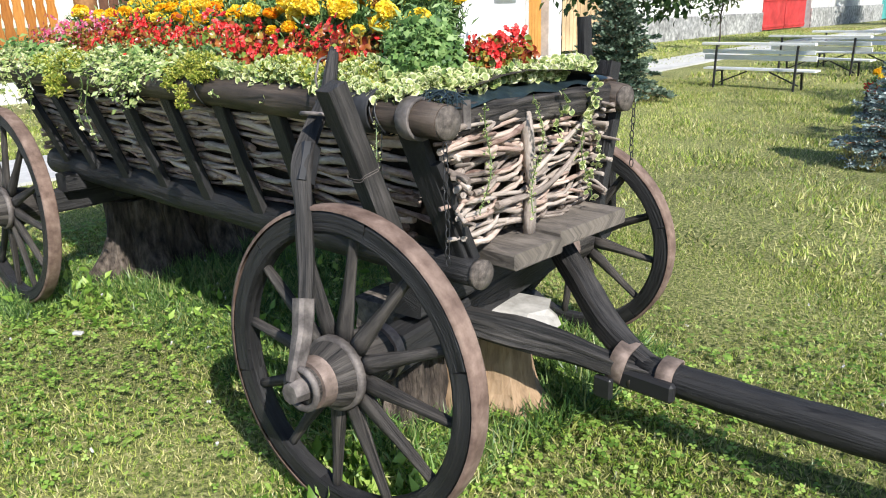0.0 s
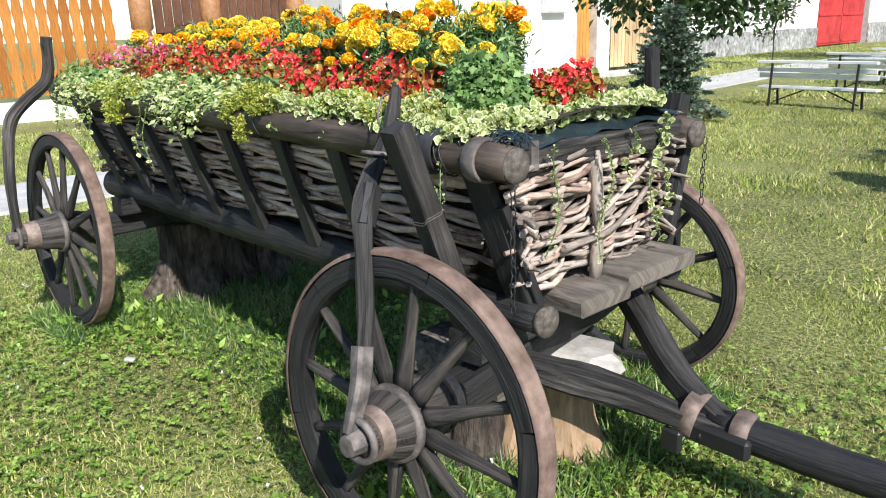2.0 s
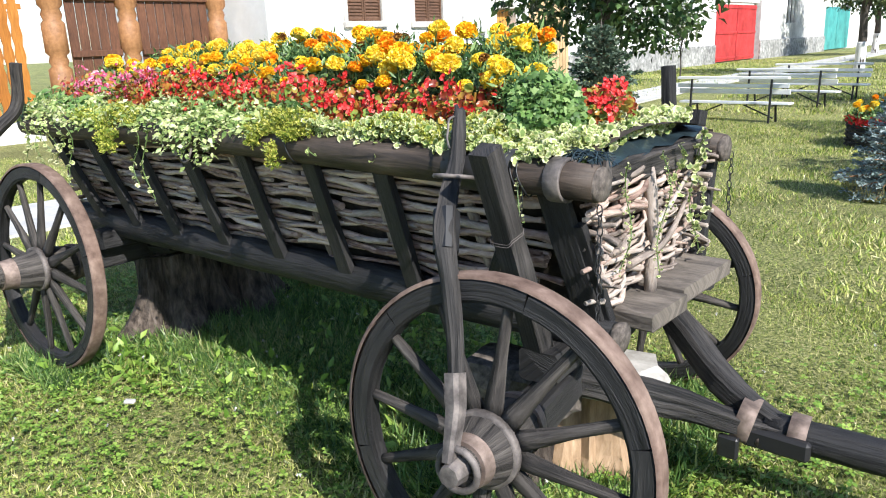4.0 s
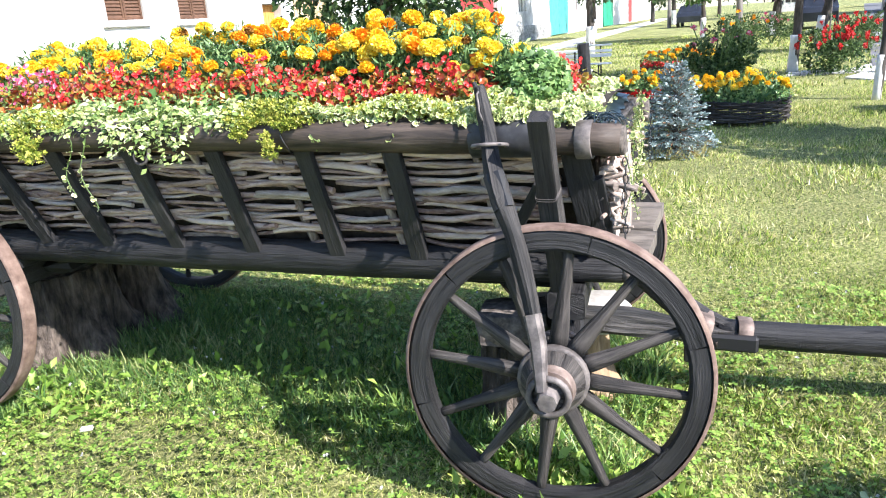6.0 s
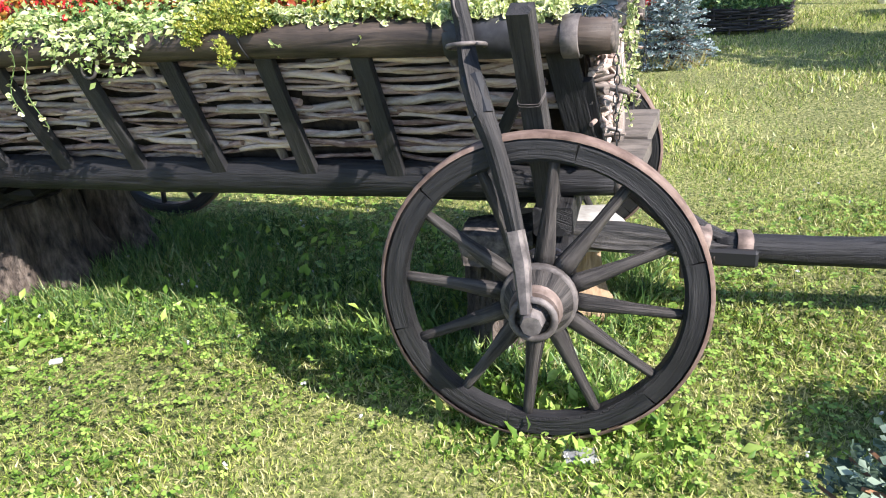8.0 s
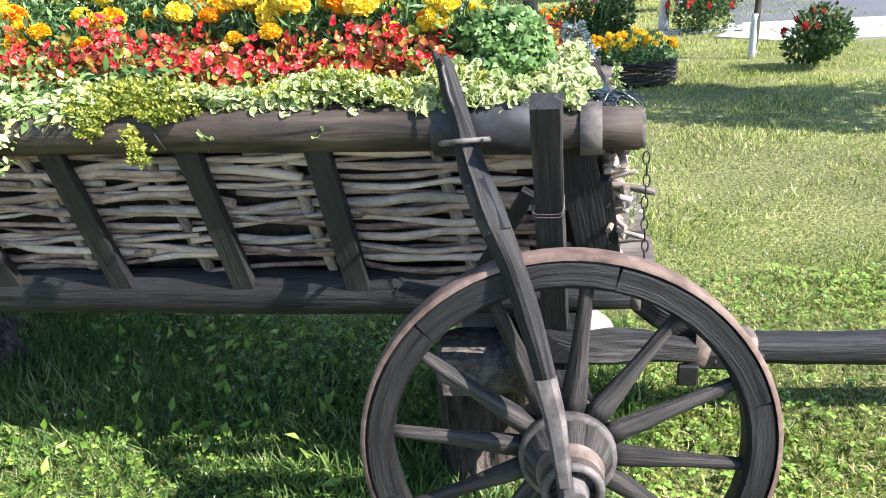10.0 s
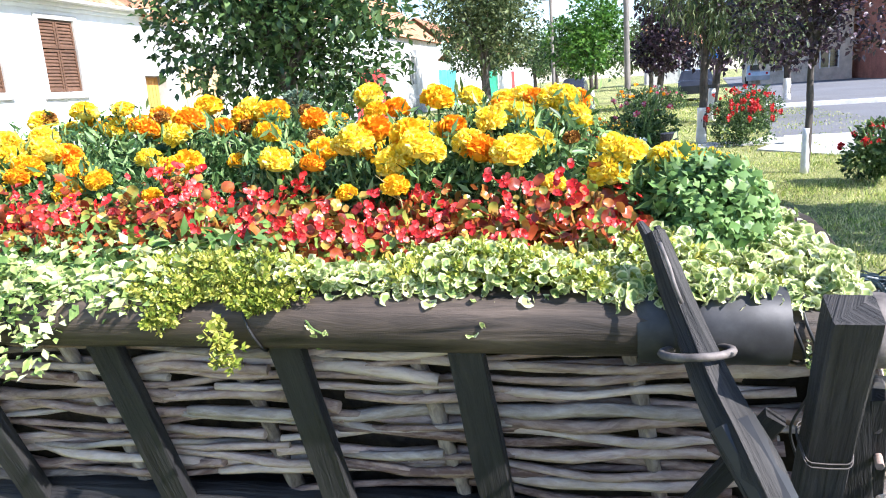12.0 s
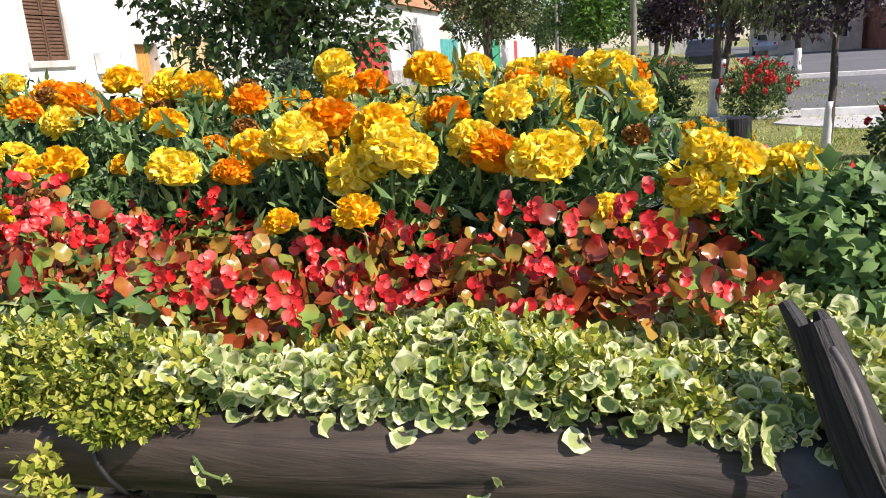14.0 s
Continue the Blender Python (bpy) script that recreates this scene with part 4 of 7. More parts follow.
# axles, bolsters and the pole
put("axle", beam_mesh("axle", (0.0, -0.5, 0.45), (-0.25, 0.77, 0.45), 0.1, 0.11, WOOD_DARK, seed=3), wagon)
put("axle", beam_mesh("axle", (-2.68, -0.53, 0.5), (-2.72, 0.78, 0.5), 0.1, 0.11, WOOD_DARK, seed=4), wagon)
put("bolster", beam_mesh("bolster", (-0.03, -0.36, 0.58), (-0.13, 0.68, 0.58), 0.12, 0.09, WOOD_DARK, seed=5), wagon)
put("bolster", beam_mesh("bolster", (-2.62, -0.42, 0.6), (-2.68, 0.72, 0.6), 0.12, 0.09, WOOD_DARK, seed=6), wagon)
put("reach_pole", log_mesh("reach_pole", (-2.7, 0.2, 0.5), (-0.1, 0.14, 0.5), 0.045, 0.045, WOOD_DARK, seed=7), wagon)

# fore-carriage arms that grip the pole
POLE = [(-0.12, 0.12, 0.40), (0.15, 0.185, 0.345), (0.42, 0.243, 0.277), (0.68, 0.277, 0.262), (1.1, 0.325, 0.256), (1.6, 0.38, 0.245), (2.3, 0.46, 0.225), (3.2, 0.56, 0.20)]
draw = put("drawbar", sweep("drawbar", POLE[2:], ring_round(12, 1, 1), WOOD_DARK, scale=[0.05, 0.055, 0.057, 0.055, 0.05, 0.046], jitter=0.06, seed=11, steps=40, smooth=True),
           wagon, label="charred cracked drawbar")
put("arm", sweep("arm", [(-0.2, -0.20, 0.47), (0.05, -0.03, 0.405), (0.20, 0.10, 0.345), (0.37, 0.20, 0.283), (0.59, 0.253, 0.272)], ring_square(0.036, 0.042, 0.4), WOOD_STAKE,
                 scale=[1, 1.1, 1.05, 0.85, 0.5], jitter=0.1, seed=12, steps=16), draw)
put("arm", sweep("arm", [(-0.15, 0.50, 0.62), (0.10, 0.36, 0.48), (0.28, 0.285, 0.36), (0.45, 0.253, 0.29), (0.63, 0.263, 0.28)], ring_square(0.04, 0.04, 0.35), WOOD_STAKE,
                 scale=[1, 1.05, 1.1, 0.9, 0.4], jitter=0.08, seed=13, steps=14), draw)
for x, y, z, tilt, w in ((0.365, 0.238, 0.288, 14, 1.25), (0.515, 0.258, 0.275, 6, 0.98)):
    t = np.linspace(0, 2 * math.pi, 18, endpoint=False)
    pts = [(0.0, 0.058 * w * math.copysign(abs(math.cos(a)) ** 0.6, math.cos(a)), 0.052 * w * math.copysign(abs(math.sin(a)) ** 0.6, math.sin(a))) for a in t]
    put("strap", sweep("strap", pts, ring_square(0.0035, 0.027, 0.2), IRON, closed=True, up=(1, 0, 0)), draw, pose(x, y, z, 0, 0, 8) @ pose(0, 0, 0, 0, tilt, 0), "rusty iron strap")
bolt = lathe("bolt", [(0.0, -0.09), (0.016, -0.09), (0.017, -0.06), (0.026, -0.06), (0.026, -0.045), (0.012, -0.045), (0.012, 0.09), (0.0, 0.09)], IRON, 12)
put("bolt", bolt, draw, pose(0.42, 0.265, 0.249, 0, 0, 7))
box("wedge", 0.37, 0.57, 0.175, 0.21, 0.223, 0.288, WOOD_DARK, draw, 0.01)
box("bracket", 0.305, 0.37, 0.15, 0.175, 0.175, 0.25, BLACK_METAL, draw, 0.006)

# the basket's frame
RAIL_N = [(0.145, -0.343, 1.122), (0.02, -0.352, 1.128), (-0.45, -0.372, 1.147), (-1.2, -0.395, 1.165), (-2.2, -0.438, 1.172), (-3.06, -0.48, 1.168)]
RAIL_F = [(0.10, 0.612, 1.088), (-0.04, 0.64, 1.10), (-0.6, 0.705, 1.15), (-1.5, 0.73, 1.165), (-3.06, 0.76, 1.17)]
rail_near = put("top_rail", sweep("top_rail", RAIL_N, ring_round(16), WOOD_RAIL, scale=[0.048, 0.05, 0.058, 0.06, 0.058, 0.055], jitter=0.022, seed=21, steps=46, smooth=True), wagon,
                label="weathered round log rail")
rail_far = put("top_rail", sweep("top_rail", RAIL_F, ring_round(14), WOOD_RAIL, scale=[0.048, 0.05, 0.055, 0.055, 0.055], jitter=0.022, seed=22, steps=30, smooth=True), wagon)
for rail, pts, mat in ((rail_near, RAIL_N, IRON_GREY), (rail_far, RAIL_F, IRON)):
    for x, wd in ((pts[0][0] - 0.105, 0.024),):
        t = np.linspace(0, 2 * math.pi, 20, endpoint=False)
        y = pts[1][1] + (pts[0][1] - pts[1][1]) * (x - pts[1][0]) / (pts[0][0] - pts[1][0])
        put("band", sweep("band", [(x, y + 0.055 * math.cos(a), pts[1][2] - 0.002 + 0.055 * math.sin(a)) for a in t], ring_square(0.005, wd, 0.3), mat, closed=True, up=(1, 0, 0)), rail,
            label="flat iron band")
t = np.linspace(0, 2 * math.pi, 20, endpoint=False)
put("sleeve", sweep("sleeve", [(-0.20, -0.361 + 0.0605 * math.cos(a), 1.137 + 0.0605 * math.sin(a)) for a in t], ring_square(0.003, 0.115, 0.1), SHEET, closed=True, up=(1, 0, 0)),
    rail_near, label="sheet metal sleeve")
put("lower_beam", sweep("lower_beam", [(0.15, -0.222, 0.668), (-0.1, -0.228, 0.666), (-0.56, -0.235, 0.664), (-1.6, -0.262, 0.663), (-2.95, -0.31, 0.668)], ring_round(14), WOOD_DARK,
                        scale=[0.042, 0.05, (0.055, 0.066), (0.058, 0.07), (0.058, 0.072)], jitter=0.025, seed=23, steps=40, smooth=True), wagon)
put("lower_beam", sweep("lower_beam", [(0.14, 0.46, 0.655), (-0.56, 0.56, 0.665), (-2.95, 0.66, 0.668)], ring_round(12), WOOD_DARK, scale=[0.042, (0.055, 0.066), (0.058, 0.072)],
                        jitter=0.05, seed=24, steps=30, smooth=True), wagon)
cap = lathe("end_cap", [(0.0, -0.012), (0.043, -0.012), (0.045, 0.0), (0.045, 0.012), (0.0, 0.014)], WOOD_END, 18)
for p in ((0.145, -0.343, 1.122), (0.10, 0.612, 1.088), (0.15, -0.222, 0.668)):
    put("end_cap", cap, wagon, pose(*p, 0, 0, -90))


def on_line(pts, x):
    xs = [p[0] for p in pts][::-1]
    return float(np.interp(x, xs, [p[1] for p in pts][::-1])), float(np.interp(x, xs, [p[2] for p in pts][::-1]))


BEAM_LINE = [(0.15, -0.222, 0.668), (-0.1, -0.228, 0.666), (-0.56, -0.235, 0.664), (-1.6, -0.262, 0.663), (-2.95, -0.31, 0.668)]
RUNGS = ((-0.578, -0.612), (-0.908, -0.95), (-1.282, -1.328), (-1.642, -1.712), (-2.0, -2.1), (-2.34, -2.46), (-2.68, -2.82))
for i, (xb, xt) in enumerate(RUNGS):
    yb, yt = on_line(BEAM_LINE, xb)[0] - 0.035, on_line(RAIL_N, xt)[0] + 0.0
    put("rung", beam_mesh("rung", (xb, yb, 0.69), (xt, yt, 1.135), 0.064, 0.030, WOOD_DARK, seed=40 + i, up=(0, -1, 0.2)), wagon)
    put("rung", beam_mesh("rung", (xb, 0.56 + 0.02 * i, 0.69), (xt, 0.71 + 0.008 * i, 1.12), 0.064, 0.030, WOOD_DARK, seed=60 + i, up=(0, -1, 0.2)), wagon)
# upright timbers at the front corners
put("corner_post", beam_mesh("corner_post", (0.06, -0.22, 0.70), (0.0, -0.34, 1.10), 0.085, 0.03, WOOD_DARK, seed=80, up=(0, -1, 0)), wagon)
put("corner_post", beam_mesh("corner_post", (0.105, -0.20, 0.70), (0.07, -0.31, 1.0), 0.03, 0.03, WOOD_DARK, seed=81, up=(0, -1, 0)), wagon)
put("corner_post", beam_mesh("corner_post", (0.06, 0.5, 0.70), (0.03, 0.65, 1.10), 0.07, 0.035, WOOD_DARK, seed=82, up=(0, -1, 0)), wagon)
put("brace", beam_mesh("brace", (-0.26, -0.30, 0.72), (-0.10, -0.385, 0.99), 0.035, 0.025, WOOD_DARK, seed=83, up=(0, -1, 0)), wagon)
put("bolster_stake", beam_mesh("bolster_stake", (-0.05, -0.30, 0.56), (-0.045, -0.565, 1.228), 0.062, 0.062, WOOD_STAKE, seed=84, up=(0, -1, 0.4), cut=0.1), wagon)
put("bolster_stake", beam_mesh("bolster_stake", (-0.1, 0.66, 0.56), (-0.075, 0.79, 1.2), 0.06, 0.06, WOOD_DARK, seed=85, up=(0, -1, 0.4), cut=0.1), wagon)
put("bolster_stake", beam_mesh("bolster_stake", (-2.7, 0.72, 0.56), (-2.75, 0.85, 1.2), 0.06, 0.06, WOOD_DARK, seed=86, up=(0, -1, 0.4), cut=0.1), wagon)
put("cross_bar", sweep("cross_bar", [(0.065, -0.30, 1.112), (0.06, 0.1, 1.105), (0.035, 0.58, 1.096)], ring_square(0.032, 0.042, 0.35), WOOD_GREY, jitter=0.09, seed=87, steps=14), wagon,
    label="cracked front cross bar")
put("strap", beam_mesh("strap", (0.098, -0.215, 1.085), (0.098, -0.215, 1.165), 0.012, 0.03, IRON_GREY, seed=88, jitter=0, up=(0, -1, 0)), wagon)
# floor boards, two of which jut out at the front
box_planks = ((-0.135, 0.105, 0.205, 0.715), (0.115, 0.50, 0.19, 0.725))
for i, (ya, yb, xf, z) in enumerate(box_planks):
    put("floor_board", sweep("floor_board", [(-0.6, (ya + yb) / 2, z - 0.026), (xf, (ya + yb) / 2, z - 0.026)], ring_square((yb - ya) / 2, 0.026, 0.25), WOOD_BOARD, jitter=0.005, seed=90 + i,
                             steps=5), wagon, label="worn grey floor board")
for i in range(3):
    ya = -0.2 + i * 0.26
    put("floor_board", beam_mesh("floor_board", (-0.62, ya + 0.12, 0.69), (-2.95, ya + 0.1, 0.69), 0.25, 0.04, WOOD_DARK, seed=95 + i), wagon)

# curved stakes that tie the rail to the hub
STAVE = [(-0.285, -0.365, 1.294), (-0.245, -0.43, 1.18), (-0.208, -0.515, 1.09), (-0.165, -0.59, 1.01), (-0.113, -0.635, 0.90), (-0.058, -0.685, 0.73), (-0.026, -0.73, 0.605), (-0.01, -0.772, 0.50)]
stave = put("stake", sweep("stake", STAVE, ring_square(0.5, 0.5, 0.75), WOOD_STAKE, scale=[(0.034, 0.036), (0.05, 0.052), (0.056, 0.058), (0.058, 0.060), (0.052, 0.05), (0.047, 0.044), (0.046, 0.04), (0.04, 0.03)],
                               jitter=0.13, seed=101, steps=34, up=(1, 0, 0)), wagon, label="curved weathered stake reaching down to the hub")
put("ring", sweep("ring", [(0.052 * math.cos(a), 0.062 * math.sin(a), 0) for a in t], ring_round(6, 0.0065, 0.0065), IRON_GREY, closed=True, smooth=True), stave,
    pose(-0.229, -0.462, 1.128, -13, -4, 0), "bent iron ring")
put("ferrule", sweep("ferrule", [(-0.048, -0.702, 0.688), (-0.026, -0.73, 0.605), (-0.006, -0.785, 0.49)], ring_square(0.5, 0.5, 0.4), IRON_GREY,
                     scale=[(0.052, 0.046), (0.052, 0.044), (0.042, 0.03)], jitter=0.03, seed=102, steps=8, up=(1, 0, 0)), stave, label="hammered iron end")
put("band", sweep("band", [(-0.19, -0.548, 1.052), (-0.142, -0.612, 0.965)], ring_square(0.5, 0.5, 0.4), BLACK_METAL, scale=[(0.061, 0.063), (0.058, 0.058)], up=(1, 0, 0)), stave, label="black iron band")
REAR = [(-2.9, -0.545, 1.47), (-2.93, -0.575, 1.25), (-2.9, -0.68, 1.17), (-2.82, -0.79, 1.08), (-2.74, -0.85, 0.92), (-2.68, -0.885, 0.74), (-2.645, -0.895, 0.57)]
put("stake", sweep("stake", REAR, ring_square(0.5, 0.5, 0.75), WOOD_GREY, scale=[(0.055, 0.05), (0.056, 0.054), (0.06, 0.06), (0.058, 0.06), (0.052, 0.05), (0.046, 0.04), (0.04, 0.03)],
                    jitter=0.11, seed=103, steps=30, up=(1, 0, 0)), wagon)
put("stake", sweep("stake", [(-0.19, 0.775, 1.365), (-0.18, 0.79, 1.18), (-0.17, 0.87, 1.05), (-0.17, 0.96, 0.8), (-0.18, 1.02, 0.5)], ring_square(0.5, 0.5, 0.45), WOOD_DARK,
                    scale=[(0.05, 0.05), (0.052, 0.052), (0.058, 0.058), (0.05, 0.046), (0.04, 0.03)], jitter=0.05, seed=104, steps=24, up=(1, 0, 0)), wagon)
# chain links hanging at the front corners
for n_c, (cx, cy) in enumerate(((0.16, -0.365), (0.115, 0.65))):
    link = sweep("chain_link", [(0.0075 * math.cos(a), 0, 0.0155 * math.sin(a)) for a in np.linspace(0, 6.283, 10, endpoint=False)], ring_round(5, 0.0019, 0.0019), BLACK_METAL, closed=True, up=(0, 1, 0))
    chain = put("chain", link, wagon, pose(cx, cy, 1.06))
    for i in range(1, 13 if n_c == 0 else 9):
        put("chain_link", link, chain, pose(0.002 * math.sin(i), 0, -0.026 * i, 0, 0, 90 * (i % 2)))


# ---- the woven sides ----
def stick(name, pts, r, mat, parent, seed, taper=0.75):
    L = sum((Vector(a) - Vector(b)).length for a, b in zip(pts, pts[1:]))
    return put(name, sweep(name, pts, ring_round(6), mat, scale=list(np.linspace(r, r * taper, len(pts))), jitter=0.2, seed=seed, steps=max(6, int(L / 0.05)), smooth=True, freq=21), parent)


def side_panel(sgn, seed):
    rng = np.random.default_rng(seed)
    p = tagged(new("wicker_panel"), "woven bare willow rods")
    p.parent = wagon

    def at(x, z, inset):
        f = (z - 0.665) / (1.155 - 0.665)
        yb, yt = on_line(BEAM_LINE, x)[0] + 0.0, on_line(RAIL_N, x)[0]
        y = yb + (yt - yb) * f + inset
        if sgn > 0:
            y = 0.36 - y
        return (x, y, z)
    uprights = [-0.30, -0.69, -1.06, -1.42, -1.78, -2.14, -2.5, -2.85]
    for k, x in enumerate(uprights):
        stick("upright_rod", [at(x + 0.03, 0.70, 0.03), at(x, 0.92, 0.033), at(x - 0.04, 1.13, 0.03)], 0.017, STICK_PALE, p, seed * 100 + k, 0.95)
    rows = 22 if sgn < 0 else 10
    for r in range(rows):
        z0 = 0.735 + (1.105 - 0.735) * (r + 0.5) / rows
        x = 0.03 - rng.uniform(0, 0.2)
        k = 0
        while x > -2.9:
            L = rng.uniform(0.75, 1.35)
            x1 = max(x - L, -2.98)
            xs = np.arange(x, x1 - 0.01, -0.12)
            if len(xs) < 3:
                break
            zz = z0 + rng.uniform(-0.012, 0.012)
            sl = rng.uniform(-0.035, 0.035)
            ph = rng.uniform(0, 6.28)
            pts = []
            for xx in xs:
                wv = 0.028 + 0.017 * math.cos(math.pi * (xx / 0.36) + math.pi * r)
                z = zz + sl * (x - xx) + 0.010 * math.sin(xx * 7 + ph) + 0.006 * math.sin(xx * 19 + 2 * ph)
                pts.append(at(xx, min(1.12, max(0.715, z)), wv))
            stick("rod", pts, rng.uniform(0.0075, 0.0145), STICK if rng.random() < 0.8 else STICK_PALE, p, seed * 1000 + r * 50 + k, rng.uniform(0.6, 0.9))
            x = x1 + rng.uniform(-0.02, 0.16)
            if x1 <= -2.95:
                break
            k += 1
    return p


side_panel(-1, 5)
side_panel(1, 6)


def front_panel(seed=7):
    rng = np.random.default_rng(seed)
    p = tagged(new("wicker_panel"), "rough bleached branch weave at the wagon's front")
    p.parent = wagon

    def twig(name, pts, *rest):
        stick(name, [(q[0] - 0.075 * (q[1] + 0.25) / 0.85, q[1], q[2]) for q in pts], *rest)

    for k, y in enumerate((-0.22, -0.08, 0.075, 0.22, 0.36, 0.48)):
        twig("upright_rod", [(0.07 + 0.055 * (k == 2), y, 0.71), (0.075 + 0.055 * (k == 2), y + 0.004, 0.9), (0.07 + 0.035 * (k == 2), y, 1.10)], 0.02 if k == 2 else 0.015, STICK_PALE, p, 7100 + k, 0.95)
    rows = 25
    for r in range(rows):
        z0 = 0.74 + 0.365 * (r + 0.5) / rows
        for k in range(rng.integers(1, 3)):
            ya = rng.uniform(-0.27, -0.2) - 0.09 * (z0 - 0.74) / 0.365 if k == 0 else rng.uniform(-0.2, 0.15)
            yb = rng.uniform(0.42, 0.62) if k == 0 else ya + rng.uniform(0.3, 0.5)
            ys = np.linspace(ya, yb, 9)
            sl = rng.uniform(-0.10, 0.10)
            ph = rng.uniform(0, 6.28)
            pts = [(0.095 + 0.03 * math.cos(math.pi * y / 0.145 + r * math.pi) * (0.8 if k == 0 else 1.0), y,
                    min(1.115, max(0.73, z0 + sl * (y - 0.1) + 0.014 * math.sin(y * 9 + ph) + 0.008 * math.sin(y * 23 + ph)))) for y in ys]
            twig("rod", pts, rng.uniform(0.0055, 0.0115), STICK_PALE if rng.random() < 0.6 else STICK, p, 7200 + r * 10 + k, 0.7)
    # broken stubs and twigs that stick out at the corner
    for k in range(44):
        z = rng.uniform(0.76, 1.1)
        y = rng.choice([-0.2 - 0.09 * (z - 0.74) / 0.365, 0.55, 0.5]) + rng.uniform(-0.03, 0.03)
        a = np.array((0.07, y, z))
        d = np.array((rng.uniform(0.03, 0.12), rng.uniform(-0.05, 0.05), rng.uniform(-0.03, 0.035)))
        twig("stub", [a, a + d * 0.5, a + d + rng.uniform(-0.01, 0.01, 3)], rng.uniform(0.006, 0.012), STICK_PALE, p, 7400 + k, 0.8)
    twig("rod", [(0.115, 0.1, 0.90), (0.125, 0.25, 0.965), (0.12, 0.42, 1.03)], 0.011, STICK_PALE, p, 7500, 0.6)
    twig("rod", [(0.125, -0.1, 0.845), (0.14, 0.12, 0.85), (0.13, 0.3, 0.90), (0.12, 0.42, 0.96)], 0.012, STICK_PALE, p, 7501, 0.6)


front_panel()
# dark sheeting inside the weave holds the soil
for sgn in (-1, 1):
    IV = []
    for x in np.linspace(-2.93, 0.05, 40):
        for q in np.linspace(0, 1, 6):
            yb, yt = on_line(BEAM_LINE, x)[0], on_line(RAIL_N, x)[0]
            y = yb + (yt - yb) * q + 0.075 + 0.006 * math.sin(x * 21 + q * 5)
            IV.append((x, y if sgn < 0 else 0.36 - y, 0.71 + 0.44 * q))
    put("inner_sheet", arrays("inner_sheet", IV, [(i * 6 + j, (i + 1) * 6 + j, (i + 1) * 6 + j + 1, i * 6 + j + 1) for i in range(39) for j in range(5)], SOIL, smooth=True), wagon,
        label="dark sheeting behind the weave")
put("inner_sheet", arrays("inner_sheet", [(0.035, -0.2, 0.71), (-0.03, 0.54, 0.71), (-0.035, 0.6, 1.12), (0.03, -0.26, 1.12)], [(0, 1, 2, 3)], SOIL), wagon)
rng_b = np.random.default_rng(9)
back = tagged(new("wicker_panel"), "woven rods closing the wagon's rear")
back.parent = wagon
for r in range(11):
    z = 0.74 + 0.038 * r
    stick("rod", [(-2.96 + 0.015 * math.cos(r * 3.1 + y * 9), y, z + rng_b.uniform(-0.008, 0.008)) for y in np.linspace(-0.36, 0.68, 8)], 0.012, STICK, back, 7600 + r, 0.8)

# plastic liner under the soil, showing over the front bar
rl = np.random.default_rng(3)
ys = np.linspace(-0.27, 0.62, 28)
xs = np.linspace(-0.12, 0.105, 7)
LV = [(x + 0.006 * math.sin(y * 31) - 0.07 * (y + 0.25) / 0.85, y, 1.148 + 0.028 * math.sin((x + 0.12) / 0.225 * math.pi) + 0.007 * math.sin(y * 27 + x * 40) + rl.uniform(-0.003, 0.003)) for x in xs for y in ys]
LF = [(i * 28 + j, (i + 1) * 28 + j, (i + 1) * 28 + j + 1, i * 28 + j + 1) for i in range(6) for j in range(27)]
put("liner", arrays("liner", LV, LF, PLASTIC, smooth=True), label="crumpled dark blue-green plastic liner under the planting", category="plastic sheet")
sx, sy = np.linspace(-3.0, 0.06, 60), np.linspace(0, 1, 18)
SV = []
for x in sx:
    y0, y1 = on_line(RAIL_N, x)[0] + 0.04, on_line(RAIL_F, x)[0] - 0.04
    for q in sy:
        y = y0 + (y1 - y0) * q
        SV.append((x, y, 1.165 + 0.05 * math.sin(math.pi * q) + 0.008 * noise.noise(Vector((x * 9, y * 9, 0)))))
SF = [(i * 18 + j, (i + 1) * 18 + j, (i + 1) * 18 + j + 1, i * 18 + j + 1) for i in range(59) for j in range(17)]
put("soil", arrays("soil", SV, SF, SOIL, smooth=True), label="dark potting soil filling the wagon", category="soil", kind="stuff")

# broken top of the stake, its staple, and the wires and hooks on the rail
put("splinter", sweep("splinter", [(-0.274, -0.383, 1.242), (-0.292, -0.363, 1.284), (-0.308, -0.353, 1.310)], ring_square(0.5, 0.5, 0.7), WOOD_DARK, scale=[(0.03, 0.03), (0.022, 0.022), (0.010, 0.012)], jitter=0.1, seed=110, steps=5, up=(1, 0, 0)), stave)
put("splinter", sweep("splinter", [(-0.270, -0.388, 1.252), (-0.276, -0.368, 1.290), (-0.281, -0.360, 1.304)], ring_square(0.5, 0.5, 0.7), WOOD_DARK, scale=[(0.022, 0.026), (0.018, 0.02), (0.007, 0.01)], jitter=0.1, seed=111, steps=5, up=(1, 0, 0)), stave)
put("staple", sweep("staple", [(-0.278, -0.400, 1.284), (-0.275, -0.424, 1.278), (-0.266, -0.440, 1.254), (-0.259, -0.454, 1.228), (-0.250, -0.456, 1.204)], ring_round(6, 0.0035, 0.0035), IRON_GREY, steps=12, smooth=True), stave, label="bent wire staple")
